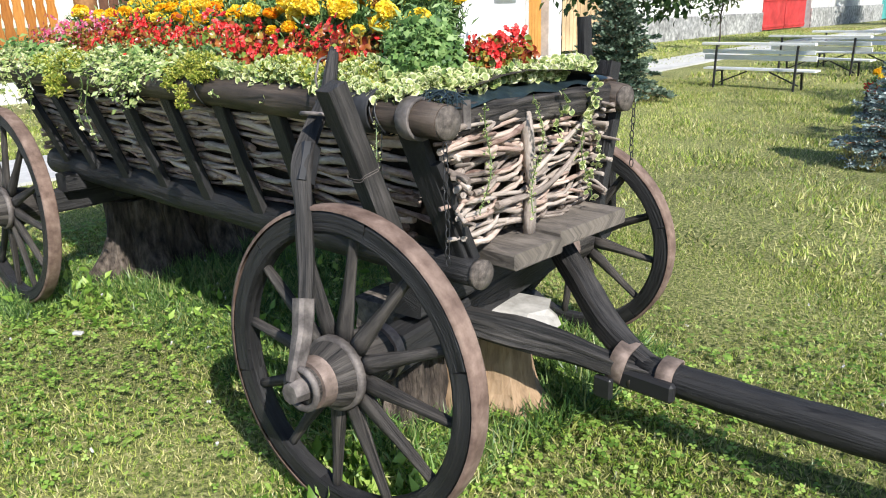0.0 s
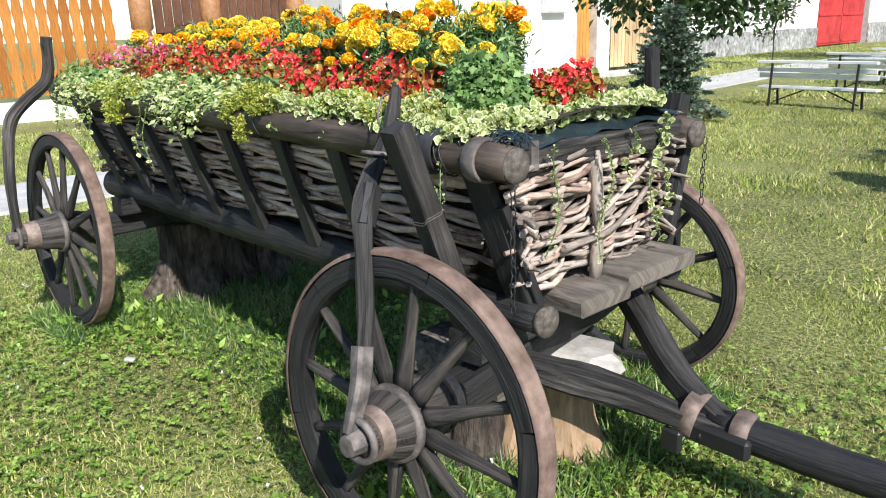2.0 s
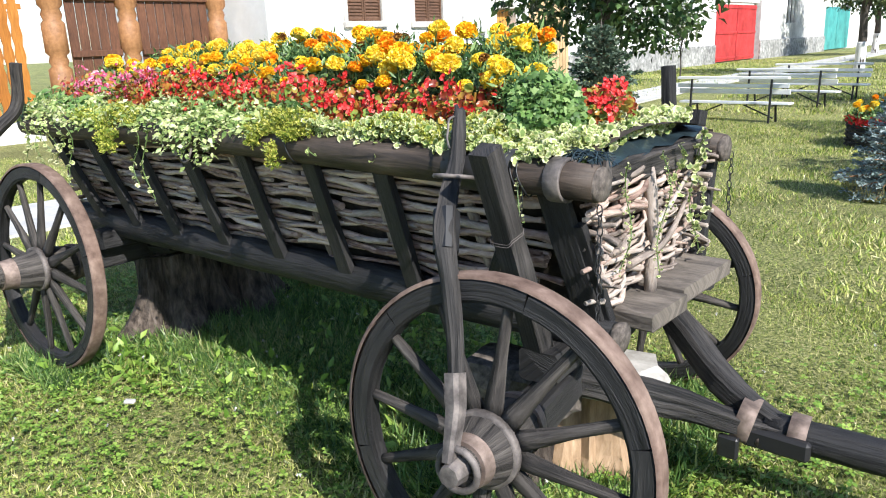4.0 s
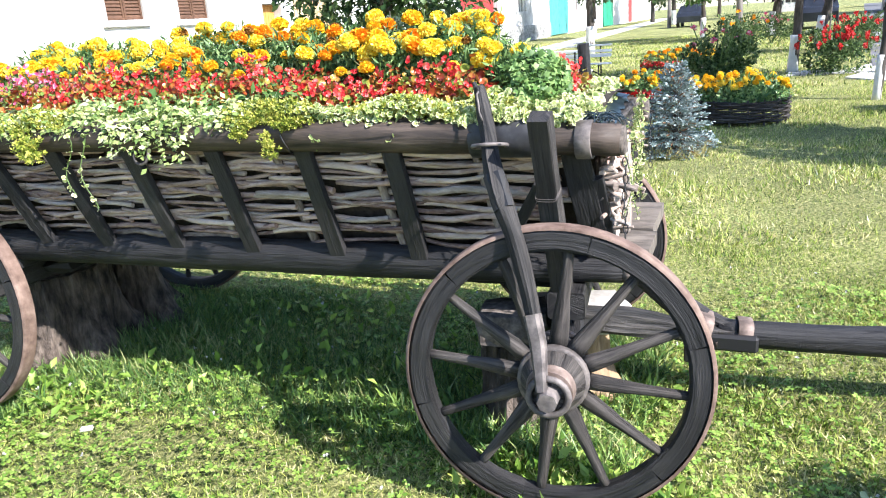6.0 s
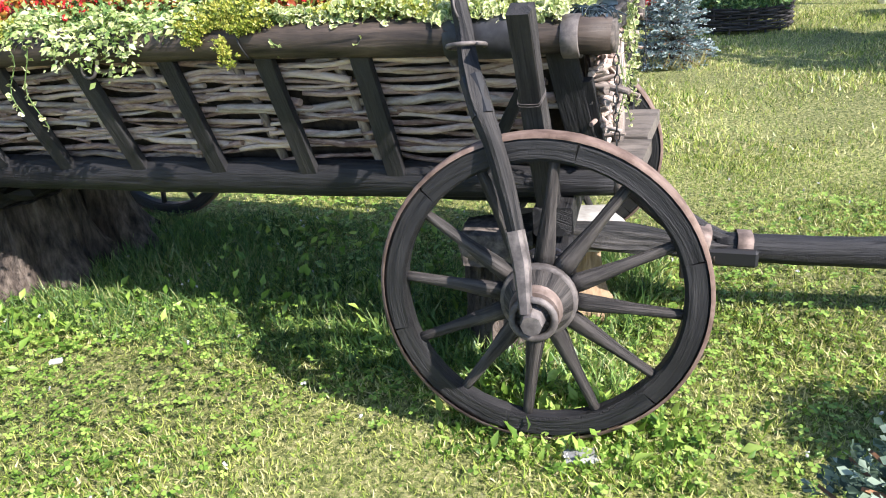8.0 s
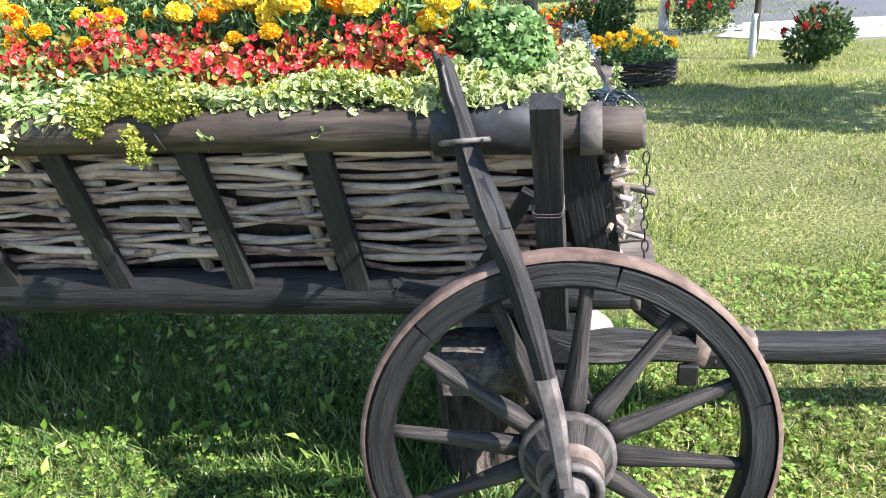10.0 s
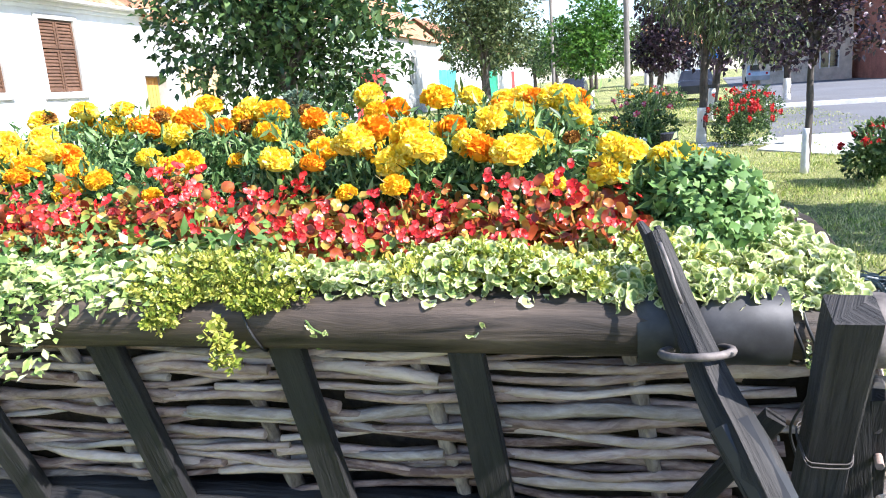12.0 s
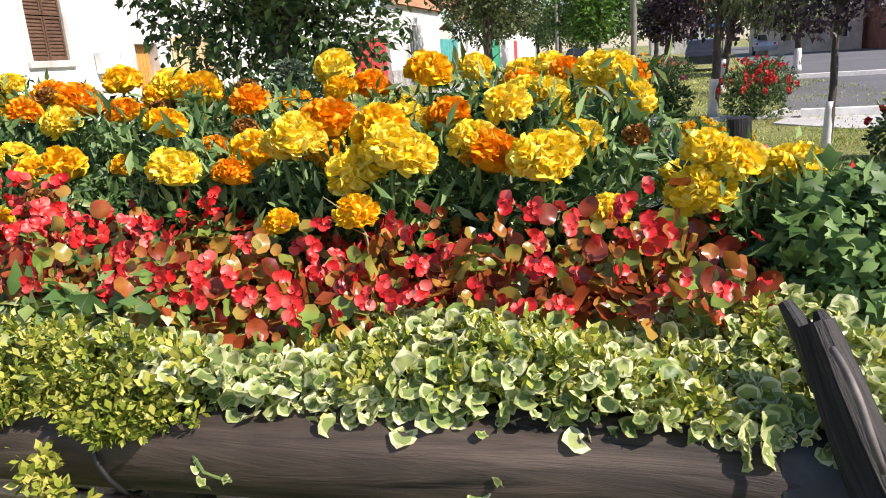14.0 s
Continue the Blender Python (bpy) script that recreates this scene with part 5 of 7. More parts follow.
for x, r, dz in ((-0.055, 0.058, 0.0), (-0.075, 0.0585, 0.0), (-1.47, 0.063, 0.0), (-0.98, 0.063, 0.0)):
    y, z = on_line(RAIL_N, x)
    put("wire", sweep("wire", [(x + 0.012 * math.sin(2 * a), y + r * math.cos(a), z + r * math.sin(a)) for a in t], ring_round(5, 0.0028, 0.0028), BLACK_METAL, closed=True, up=(1, 0, 0), smooth=True), rail_near)
put("wire", sweep("wire", [(-0.06, -0.385, 1.13), (-0.052, -0.40, 1.05), (-0.078, -0.385, 0.97), (-0.06, -0.37, 0.90)], ring_round(5, 0.0025, 0.0025), BLACK_METAL, steps=12, smooth=True), rail_near)
for i, zz in enumerate((0.985, 0.992)):
    put("wire", sweep("wire", [(-0.05 + 0.034 * math.copysign(abs(math.cos(a)) ** 0.3, math.cos(a)), -0.472 + 0.034 * math.copysign(abs(math.sin(a)) ** 0.3, math.sin(a)), zz + 0.018 * math.sin(a)) for a in t],
                      ring_round(5, 0.0012, 0.0012), IRON_GREY, closed=True, smooth=True), wagon)
put("hook", sweep("hook", [(-1.565, -0.452, 1.135), (-1.565, -0.468, 1.10), (-1.578, -0.472, 1.078), (-1.60, -0.472, 1.072), (-1.622, -0.472, 1.082), (-1.628, -0.468, 1.105), (-1.618, -0.462, 1.12)], ring_round(6, 0.0055, 0.0055), IRON_GREY, steps=20, smooth=True), rail_near, label="bent iron hook")
rng_t = np.random.default_rng(15)
NV = []
for i in range(34):
    c = np.array((0.075 + rng_t.uniform(-0.05, 0.05), -0.29 + rng_t.uniform(-0.035, 0.03), 1.178))
    a = rng_t.uniform(0, 6.28)
    L = rng_t.uniform(0.03, 0.075)
    d = np.array((math.cos(a), math.sin(a), 0)) * L
    NV.append(sweep("strand", [c - d, c - d * 0.3 + np.array((0, 0, rng_t.uniform(0.0, 0.022))), c + d * 0.4 + np.array((0, 0, rng_t.uniform(0.0, 0.02))), c + d + np.array((0, 0, rng_t.uniform(-0.03, 0.005)))], ring_round(4, 0.0016, 0.0016), PLASTIC, steps=7))
for me in NV:
    put("strand", me, rail_near)


# ---- stumps under the wagon ----
def stump(name, at, r, h, mat, label, seed, lobes=5, flare=0.35, n=40, cut=0.02):
    rng = np.random.default_rng(seed)
    zs = np.array([-0.06, 0.0, 0.06, 0.14, 0.24, 0.34, 0.43, 0.5]) / 0.5 * h
    th = np.linspace(0, 2 * np.pi, n, endpoint=False)
    ph = rng.uniform(0, 6.28, 4)
    V = []
    for z in zs:
        f = max(0.0, 1 - z / h)
        rad = r * (1 + flare * f**3.2 * (0.8 + 0.9 * np.sin(lobes * th + ph[0])) + 0.06 * np.sin(3 * th + ph[1]) + 0.06 * np.sin(11 * th + ph[2] + z * 5) + 0.045 * np.sin(23 * th + ph[3] + z * 3) + rng.uniform(-0.03, 0.03, n))
        V += [(a * math.cos(t), a * math.sin(t), z + cut * math.sin(t + ph[3]) * (z > 0.8 * h)) for a, t in zip(rad, th)]
    F = [(i * n + j, i * n + (j + 1) % n, (i + 1) * n + (j + 1) % n, (i + 1) * n + j) for i in range(len(zs) - 1) for j in range(n)]
    e = thing(name, label, "tree stump", at, group="stumps under the wagon")
    put("bark", arrays("bark", V, F, mat), e)
    top = V[-n:]
    rings = [top] + [[(x * q, y * q, z + 0.004 * (1 - q)) for x, y, z in top] for q in (0.66, 0.33)]
    TV = [v for g in rings for v in g] + [(0, 0, h + 0.004)]
    TF = [(i * n + j, i * n + (j + 1) % n, (i + 1) * n + (j + 1) % n, (i + 1) * n + j) for i in range(2) for j in range(n)] + [(2 * n + j, 2 * n + (j + 1) % n, 3 * n) for j in range(n)]
    put("cut_face", arrays("cut_face", TV, TF, WOOD_END if mat is BARK else STUMP_PALE), e, pose(0, 0, 0.002))


stump("stump", (-2.74, 0.05, 0), 0.20, 0.45, BARK, "large grey-brown tree stump under the wagon's rear", 1, 5, 0.62)
stump("stump", (-2.72, 0.42, 0), 0.16, 0.54, BARK, "dark root stump beside the larger one", 2, 4, 0.75)
stump("stump", (-0.18, 0.16, 0), 0.17, 0.30, STUMP_PALE, "split pale stump under the fore-carriage", 3, 3, 0.35)
stump("stump", (-0.29, -0.11, 0), 0.12, 0.37, BARK, "narrow weathered stump under the front axle", 4, 3, 0.2)


def stone(name, at, size, turn, seed, mat, label, category):
    rng = np.random.default_rng(seed)
    bm = bmesh.new()
    bmesh.ops.create_cube(bm, size=1)
    bmesh.ops.subdivide_edges(bm, edges=bm.edges[:], cuts=2, use_grid_fill=True)
    for v in bm.verts:
        v.co = Vector(v.co) * (1 - 0.16 * (v.co.length > 0.7)) + Vector(rng.uniform(-0.045, 0.045, 3))
        v.co = Vector((v.co.x * size[0], v.co.y * size[1], v.co.z * size[2]))
    me = bpy.data.meshes.new(name)
    bm.to_mesh(me)
    bm.free()
    me.materials.append(mat)
    put(name, me, None, pose(*at, 0, 0, turn), label, category)


stone("block", (-0.15, 0.14, 0.352), (0.50, 0.30, 0.10), 12, 1, STONE, "pale stone slab resting on the stump", "stone")
stone("block", (-0.27, -0.17, 0.43), (0.27, 0.22, 0.13), 14, 2, WOOD_END, "grey weathered wooden block under the axle", "wood block")
stone("block", (-0.14, -0.13, 0.365), (0.2, 0.14, 0.1), -8, 5, WOOD_END, "grey wooden wedge beside the axle", "wood block")
stone("paper_litter", (-1.928, -0.693, 0.035), (0.05, 0.03, 0.014), 35, 3, TRASH, "crumpled white paper on the grass", "litter")
stone("block", (-2.70, 0.06, 0.495), (0.34, 0.42, 0.10), 4, 6, WOOD_DARK, "dark timber packing between stump and axle", "wood block")
stone("rock", (0.11, -0.715, -0.002), (0.10, 0.07, 0.03), 20, 4, PLINTH, "flat pale rock beside the front wheel", "rock")


# ---- planting in the wagon ----
def flower_head(r, mat, seed, ruffle=1.0):
    """A tight ruffled pompon of marigold petals round a core."""
    rng = np.random.default_rng(seed)
    n = 165
    k = np.arange(n) + 0.5
    el = np.arcsin(np.clip(1 - 1.42 * k / n, -1, 1))
    a = k * 2.39996 + rng.uniform(-0.25, 0.25, n)
    d = np.stack([np.cos(a) * np.cos(el), np.sin(a) * np.cos(el), np.sin(el)], 1)
    D = d + rng.normal(0, 0.38, (n, 3))
    D /= np.linalg.norm(D, axis=1)[:, None]
    S = r * rng.uniform(0.36, 0.5, n)
    w = 1.05
    tv = np.array([(-0.12, 0, 0), (0.12, 0, 0), (-w * 0.5, 0.72, 0.16), (-0.16, 0.84, -0.12), (0.18, 0.80, 0.14), (w * 0.5, 0.72, -0.12), (-w * 0.42, 0.96, 0.30), (0.03, 1.04, 0.10), (w * 0.42, 0.94, 0.12)])
    tf = np.array([(0, 3, 2), (0, 1, 3), (1, 4, 3), (1, 5, 4), (2, 3, 6), (3, 7, 6), (3, 4, 7), (4, 8, 7), (4, 5, 8)])
    N = np.cross(d, rng.normal(0, 1, (n, 3))) + d * rng.uniform(0.3, 0.9, n)[:, None] + np.array((0, 0, 0.25))
    P = d * r * 0.54
    me = scatter("flower_head", (tv, tf), P, D, S, mat, seed, face=N, loose=0.1)
    bm = bmesh.new()
    bm.from_mesh(me)
    bmesh.ops.create_uvsphere(bm, u_segments=9, v_segments=6, radius=r * 0.70)
    bm.to_mesh(me)
    bm.free()
    return me


HEADS = {k: [flower_head(1.0, m, i * 7 + j, 1.0) for i in range(3)] for j, (k, m) in enumerate((("o", PETAL_ORANGE), ("a", PETAL_AMBER), ("y", PETAL_YELLOW), ("d", PETAL_DRY)))}


def frond_leaves(rng, base, top, n):
    """Feathery leaflets along a shoot."""
    q = rng.uniform(0.1, 1.0, n)[:, None]
    P = base + (top - base) * q + rng.normal(0, 0.028, (n, 3)) * (1.1 - 0.5 * q)
    D = rng.normal(0, 1, (n, 3)) + np.array((0, 0, 0.55))
    return P, D


def marigold(x, y, h, heads, seed, label):
    """heads: (dx, dy, dz, radius, kind) about the plant's top."""
    rng = np.random.default_rng(seed)
    zb = 1.19
    e = thing("marigold", label, "flower", (x, y, zb), group="marigolds in the wagon")
    P, D = [], []
    n_shoots = 22
    for i in range(n_shoots):
        a, rr = rng.uniform(0, 6.28), 0.125 * math.sqrt(rng.random())
        tip = np.array((rr * math.cos(a), rr * math.sin(a), h * rng.uniform(0.75, 1.16)))
        p, d = frond_leaves(rng, np.array((tip[0] * 0.3, tip[1] * 0.3, 0.0)), tip, 100)
        P.append(p)
        D.append(d)
    P, D = np.vstack(P), np.vstack(D)
    put("foliage", scatter("foliage", T_leaf(0.26, 0.05, 0.1), P, D, rng.uniform(0.02, 0.05, len(P)), LEAF_MARI, seed), e)
    for i, (dx, dy, dz, r, kind) in enumerate(heads):
        top = (dx, dy, h + dz)
        me = HEADS[kind][rng.integers(3)]
        o = put("flower_head", me, e, pose(*top, rng.uniform(-16, 22), rng.uniform(-18, 18), rng.uniform(0, 360)) @ Matrix.Diagonal((r, r, r * 0.84, 1)) @ Matrix.Scale(0.62 if kind == "d" else 1.0, 4))
        put("stem", sweep("stem", [(dx * 0.4, dy * 0.4, h * 0.3), (dx * 0.9, dy * 0.9, h * 0.75), (dx, dy, h + dz - r * 0.2)], ring_round(6, 0.0035, 0.0035), STEM, smooth=True, seed=i), e)
        cal = lathe("calyx", [(0.003, -0.35), (0.16, -0.3), (0.26, 0.0), (0.2, 0.1)], STEM, 10, "z")
        put("calyx", cal, o, pose(0, 0, -0.2))


rng_m = np.random.default_rng(42)
# heads that stand at the front of the planting
FRONT = [(-0.965, -0.142, 1.42, 0.036, "o"), (-0.772, -0.196, 1.372, 0.038, "a"), (-0.464, -0.14, 1.357, 0.034, "y"), (-0.712, -0.15, 1.437, 0.050, "y"), (-0.534, -0.129, 1.425, 0.052, "y"),
         (-0.347, -0.117, 1.42, 0.046, "y"), (-0.875, -0.20, 1.362, 0.030, "a"), (-1.50, -0.13, 1.405, 0.040, "a"), (-1.73, -0.12, 1.42, 0.036, "o"), (-1.34, -0.17, 1.37, 0.03, "a"),
         (-0.25, -0.05, 1.39, 0.042, "y"), (-0.43, -0.08, 1.44, 0.038, "d"), (-2.05, -0.10, 1.42, 0.036, "y"), (-2.3, -0.12, 1.40, 0.034, "a"), (-2.55, -0.09, 1.43, 0.04, "y"),
         (-2.8, -0.1, 1.41, 0.036, "y"), (-1.16, -0.10, 1.43, 0.03, "a")]
cells = []
for i in range(11):
    for j in range(3):
        x = -2.84 + i * 0.252 + rng_m.uniform(-0.05, 0.05) + (0.09 if j % 2 else 0)
        y = -0.03 + j * 0.215 + rng_m.uniform(-0.03, 0.03)
        if x > (-0.22 if j == 0 else -0.33):
            continue
        cells.append((x, y, j))
used = set()
for k, (x, y, j) in enumerate(cells):
    h = (0.205, 0.255, 0.28)[j] + rng_m.uniform(-0.02, 0.03) - (0.04 if x > -0.4 else 0.0)
    heads = []
    n = int(rng_m.integers(4, 8))
    for q in range(n):
        a, rr = rng_m.uniform(0, 6.28), rng_m.uniform(0.03, 0.13)
        if x < -2.2:
            kind = rng_m.choice(["y", "y", "y", "a", "a"])
        elif x < -1.6:
            kind = rng_m.choice(["o", "a", "y", "y", "y"])
        elif x < -0.85:
            kind = rng_m.choice(["o", "a", "a", "y", "a", "o"])
        else:
            kind = rng_m.choice(["y", "y", "a", "o", "y", "y"])
        if rng_m.random() < 0.08:
            kind = "d"
        heads.append((rr * math.cos(a), rr * math.sin(a), rng_m.uniform(-0.02, 0.06), rng_m.uniform(0.031, 0.046), str(kind)))
    for fi, (fx, fy, fz, fr, kd) in enumerate(FRONT):
        if fi not in used and j == 0 and abs(fx - x) < 0.16:
            used.add(fi)
            heads.append((fx - x, fy + 0.02 - y, fz - 1.2 - h, fr * 0.8, kd))
    marigold(x, y, h, heads, 500 + k, "marigold plant with feathery leaves and " + ("pale yellow" if x < -2.2 else "orange and amber" if x < -0.95 else "yellow and orange") + " pompon flowers")


def begonia(x, y, seed, pink, tall=0.15, r=0.115):
    rng = np.random.default_rng(seed)
    e = thing("begonia", "wax begonia with bronze leaves and " + ("pink" if pink else "red") + " blossoms", "flower", (x, y, 1.185), group="begonias in the wagon")
    n = 430
    a, q = rng.uniform(0, 6.28, n), np.sqrt(rng.random(n))
    lump = 1 + 0.22 * np.sin(3 * a + rng.uniform(0, 6.28)) + 0.12 * np.sin(5 * a + rng.uniform(0, 6.28))
    z = tall * (0.2 + 0.8 * rng.random(n) ** 0.8) * (1 - 0.4 * q**2) * lump
    P = np.stack([r * q * np.cos(a), r * q * np.sin(a), z], 1)
    D = np.stack([np.cos(a), np.sin(a), rng.uniform(-0.2, 0.9, n)], 1) + rng.normal(0, 0.35, (n, 3))
    put("leaves", scatter("leaves", T_cupped(), P, D, 0.012 + 0.019 * rng.random(n) ** 1.5, LEAF_BEGO, seed, face=(0.15, -0.45, 0.75), loose=0.65), e)
    # blossoms sit in loose sprays of a few, each of two broad petals and two narrow ones
    sprays = 21
    sa, sq = rng.uniform(0, 6.28, sprays), np.sqrt(rng.random(sprays)) * 1.02
    S = np.stack([r * sq * np.cos(sa), r * sq * np.sin(sa), tall * (1.08 - 0.5 * sq**2) * (1 + 0.2 * np.sin(3 * sa + seed))], 1) + rng.normal(0, 0.008, (sprays, 3))
    k = rng.integers(2, 6, sprays)
    C = np.repeat(S, k, 0) + rng.normal(0, 0.016, (k.sum(), 3)) * np.array((1, 1, 0.9))
    out = np.repeat(np.stack([np.cos(sa), np.sin(sa) - 0.9, np.full(sprays, 0.55)], 1), k, 0) + rng.normal(0, 0.4, (len(C), 3))
    out /= np.linalg.norm(out, axis=1)[:, None]
    side = np.cross(out, rng.normal(0, 1, out.shape))
    side /= np.linalg.norm(side, axis=1)[:, None]
    third = np.cross(out, side)
    P2 = np.vstack([C, C, C, C])
    D2 = np.vstack([side, -side, third, -third]) + np.tile(out * 0.25, (4, 1))
    size = rng.uniform(0.8, 1.2, len(C))
    Z = np.r_[size * 0.0135, size * 0.0135, size * 0.009, size * 0.009]
    put("blossoms", scatter("blossoms", T_cupped(), P2, D2, Z, PETAL_PINK if pink else PETAL_RED, seed + 1, face=np.tile(out, (4, 1)), loose=0.2), e)
    for i in range(5):
        t = rng.uniform(0, 6.28)
        put("stem", sweep("stem", [(0, 0, 0), (0.04 * math.cos(t), 0.04 * math.sin(t), tall * 0.9)], ring_round(5, 0.004, 0.004), LEAF_BEGO, seed=i), e)


rng_g = np.random.default_rng(77)
for i in range(19):
    x = -2.98 + i * 0.143
    begonia(x, -0.185 - (0.03 if x < -1.5 else 0) + rng_g.uniform(-0.025, 0.025), 900 + i, x < -2.2, 0.163 + rng_g.uniform(-0.035, 0.045) + (0.02 if x < -1.3 else 0))
begonia(-0.18, 0.24, 950, False, 0.12, 0.11)
begonia(-0.24, 0.37, 951, False, 0.11, 0.10)


def green_bush():
    rng = np.random.default_rng(31)
    e = thing("chrysanthemum_bush", "round leafy green bush not yet in flower", "bush", (-0.175, -0.105, 1.165))
    n = 3000
    d = rng.normal(0, 1, (n, 3))
    d /= np.linalg.norm(d, axis=1)[:, None]
    q = rng.uniform(0.55, 1.0, n) ** 0.6
    bump = 1 + 0.09 * np.sin(7 * d[:, 0] + 3) * np.cos(6 * d[:, 1])
    P = d * (q * bump)[:, None] * np.array((0.118, 0.125, 0.125)) + np.array((0, 0, 0.095))
    ok = P[:, 2] > 0
    P, d = P[ok], d[ok]
    D = d + rng.normal(0, 0.45, d.shape) + np.array((0, 0, 0.35))
    tv = np.array([(0, 0, 0), (-0.24, 0.35, 0.03), (-0.44, 0.62, -0.04), (-0.2, 0.68, 0.04), (0, 1, -0.1), (0.2, 0.68, 0.04), (0.44, 0.62, -0.04), (0.24, 0.35, 0.03)])
    tf = np.array([(0, 7, 1), (1, 3, 2), (1, 5, 3), (1, 7, 5), (5, 7, 6), (3, 5, 4)])
    put("leaves", scatter("leaves", (tv, tf), P, D, rng.uniform(0.017, 0.034, len(P)), LEAF_BUSH, 31, face=d + np.array((0.2, -0.2, 0.5)), loose=0.65), e)
    for i in range(14):
        a = rng.uniform(0, 6.28)
        put("stem", sweep("stem", [(0, 0, 0), (0.06 * math.cos(a), 0.06 * math.sin(a), 0.1), (0.09 * math.cos(a), 0.09 * math.sin(a), 0.17)], ring_round(5, 0.004, 0.003), STEM, seed=i), e)


green_bush()


def cover(name, label, category, bands, template, mat, size, seed, lift=0.03, roll=0.9, tilt=0.9, face=(0.2, -0.5, 0.75), loose=0.5):
    """Low leaves over stretches of the edge: bands of (x0, x1, inner, outer, count, droop). inner and outer count from the rail, + inwards."""
    rng = np.random.default_rng(seed)
    P, D = [], []
    for x0, x1, inner, outer, n, droop in bands:
        x = rng.uniform(x0, x1, n)
        u = rng.random(n)
        ry = np.array([on_line(RAIL_N, float(v))[0] for v in x])
        rz = np.array([on_line(RAIL_N, float(v))[1] for v in x])
        y = ry + outer + (inner - outer) * u
        over = np.clip(ry - 0.015 - y, 0, None)
        hump = 0.5 + 0.5 * np.sin(x * 11 + 2 * np.sin(x * 3)) * np.sin(y * 14 + x * 5)
        z = rz + 0.048 + lift * hump * (0.4 + rng.random(n)) + 0.02 * np.clip((y - ry) / 0.2, 0, 1) - droop * over * rng.uniform(0.5, 1.0, n) * (0.6 + hump)
        P.append(np.stack([x, y, z], 1))
        D.append(np.stack([rng.normal(0, 1, n), rng.normal(-0.5, 0.8, n), rng.normal(0.35, 0.5, n) * tilt - droop * 0.3 * (over > 0)], 1))
    P, D = np.vstack(P), np.vstack(D)
    e = thing(name, label, category, group="edging plants in the wagon")
    put("leaves", scatter("leaves", template, P, D, size * (0.5 + 0.95 * rng.random(len(P)) ** 1.4), mat, seed, roll, face, loose), e)
    return e




def T_rosette():
    """A little whorl of fleshy leaves about +y."""
    V, F = [], []
    for i in range(7):
        a, e = i * 2.4, 0.35 + 0.13 * i
        ax = np.array((math.cos(a) * math.cos(e), math.sin(e), math.sin(a) * math.cos(e)))
        sd = np.cross(ax, (0, 1, 0))
        sd /= np.linalg.norm(sd)
        b = np.array((0, 0.12 * i, 0))
        k = len(V)
        V += [b, b + ax * 0.55 + sd * 0.26, b + ax * 1.0, b + ax * 0.55 - sd * 0.26]
        F += [(k, k + 1, k + 2), (k, k + 2, k + 3)]
    return np.array(V), np.array(F)


T_IVY = T_scallop()
ivy = cover("ground_ivy", "cream-variegated ground ivy spilling over the rail", "ground cover", [(-0.98, 0.02, 0.19, -0.035, 5600, 1.0), (-1.35, -0.9, 0.16, 0.02, 500, 1.0)], T_IVY, [IVY_HEART, IVY_RIM], 0.0195, 61, 0.055, loose=0.75)
rng_i = np.random.default_rng(62)
# the same ivy along the front edge
n = 2500
fy = rng_i.uniform(-0.29, 0.60, n)
fx = rng_i.uniform(-0.17, 0.05, n) - 0.06 * (fy + 0.25) / 0.85
fz = 1.172 + 0.03 * (0.5 + 0.5 * np.sin(fy * 15) * np.sin(fx * 22 + fy * 6)) + rng_i.uniform(0, 0.03, n) - np.clip(fx - 0.02, 0, 1) * 0.5
put("leaves", scatter("leaves", T_IVY, np.stack([fx, fy, fz], 1), rng_i.normal(0, 1, (n, 3)) + np.array((0.3, -0.2, 0.35)), rng_i.uniform(0.013, 0.033, n), [IVY_HEART, IVY_RIM], 63, 0.9, (0.45, -0.3, 0.75), 0.65), ivy)
# trailing shoots down the front and over the rail
for k, (x, y, z, L, sz) in enumerate(((0.11, 0.22, 1.15, 0.14, 0.024), (0.095, 0.40, 1.16, 0.40, 0.026), (0.09, 0.44, 1.16, 0.30, 0.024), (0.14, -0.18, 1.15, 0.30, 0.008),
                                      (-0.05, -0.415, 1.15, 0.26, 0.007), (-0.86, -0.43, 1.17, 0.06, 0.012), (0.14, 0.05, 1.15, 0.36, 0.009), (-0.57, -0.412, 1.19, 0.06, 0.016))):
    m = max(3, int(L / (sz * 0.75)))
    q = np.linspace(0, 1, m)
    pts = np.stack([x + 0.014 * np.sin(q * 7 + k), y + 0.02 * np.sin(q * 5 + 2 * k), z - L * q], 1)
    put("runner", sweep("runner", pts, ring_round(5, 0.0018, 0.0018), STEM, seed=k), ivy)
    put("leaves", scatter("leaves", T_IVY, np.repeat(pts, 2, 0) + rng_i.normal(0, 0.006, (2 * m, 3)), rng_i.normal(0, 1, (2 * m, 3)) + np.array((0.5, -0.5, -0.3)), rng_i.uniform(sz * 0.7, sz * 1.2, 2 * m), [IVY_HEART, IVY_RIM], 64 + k, 1.2), ivy)

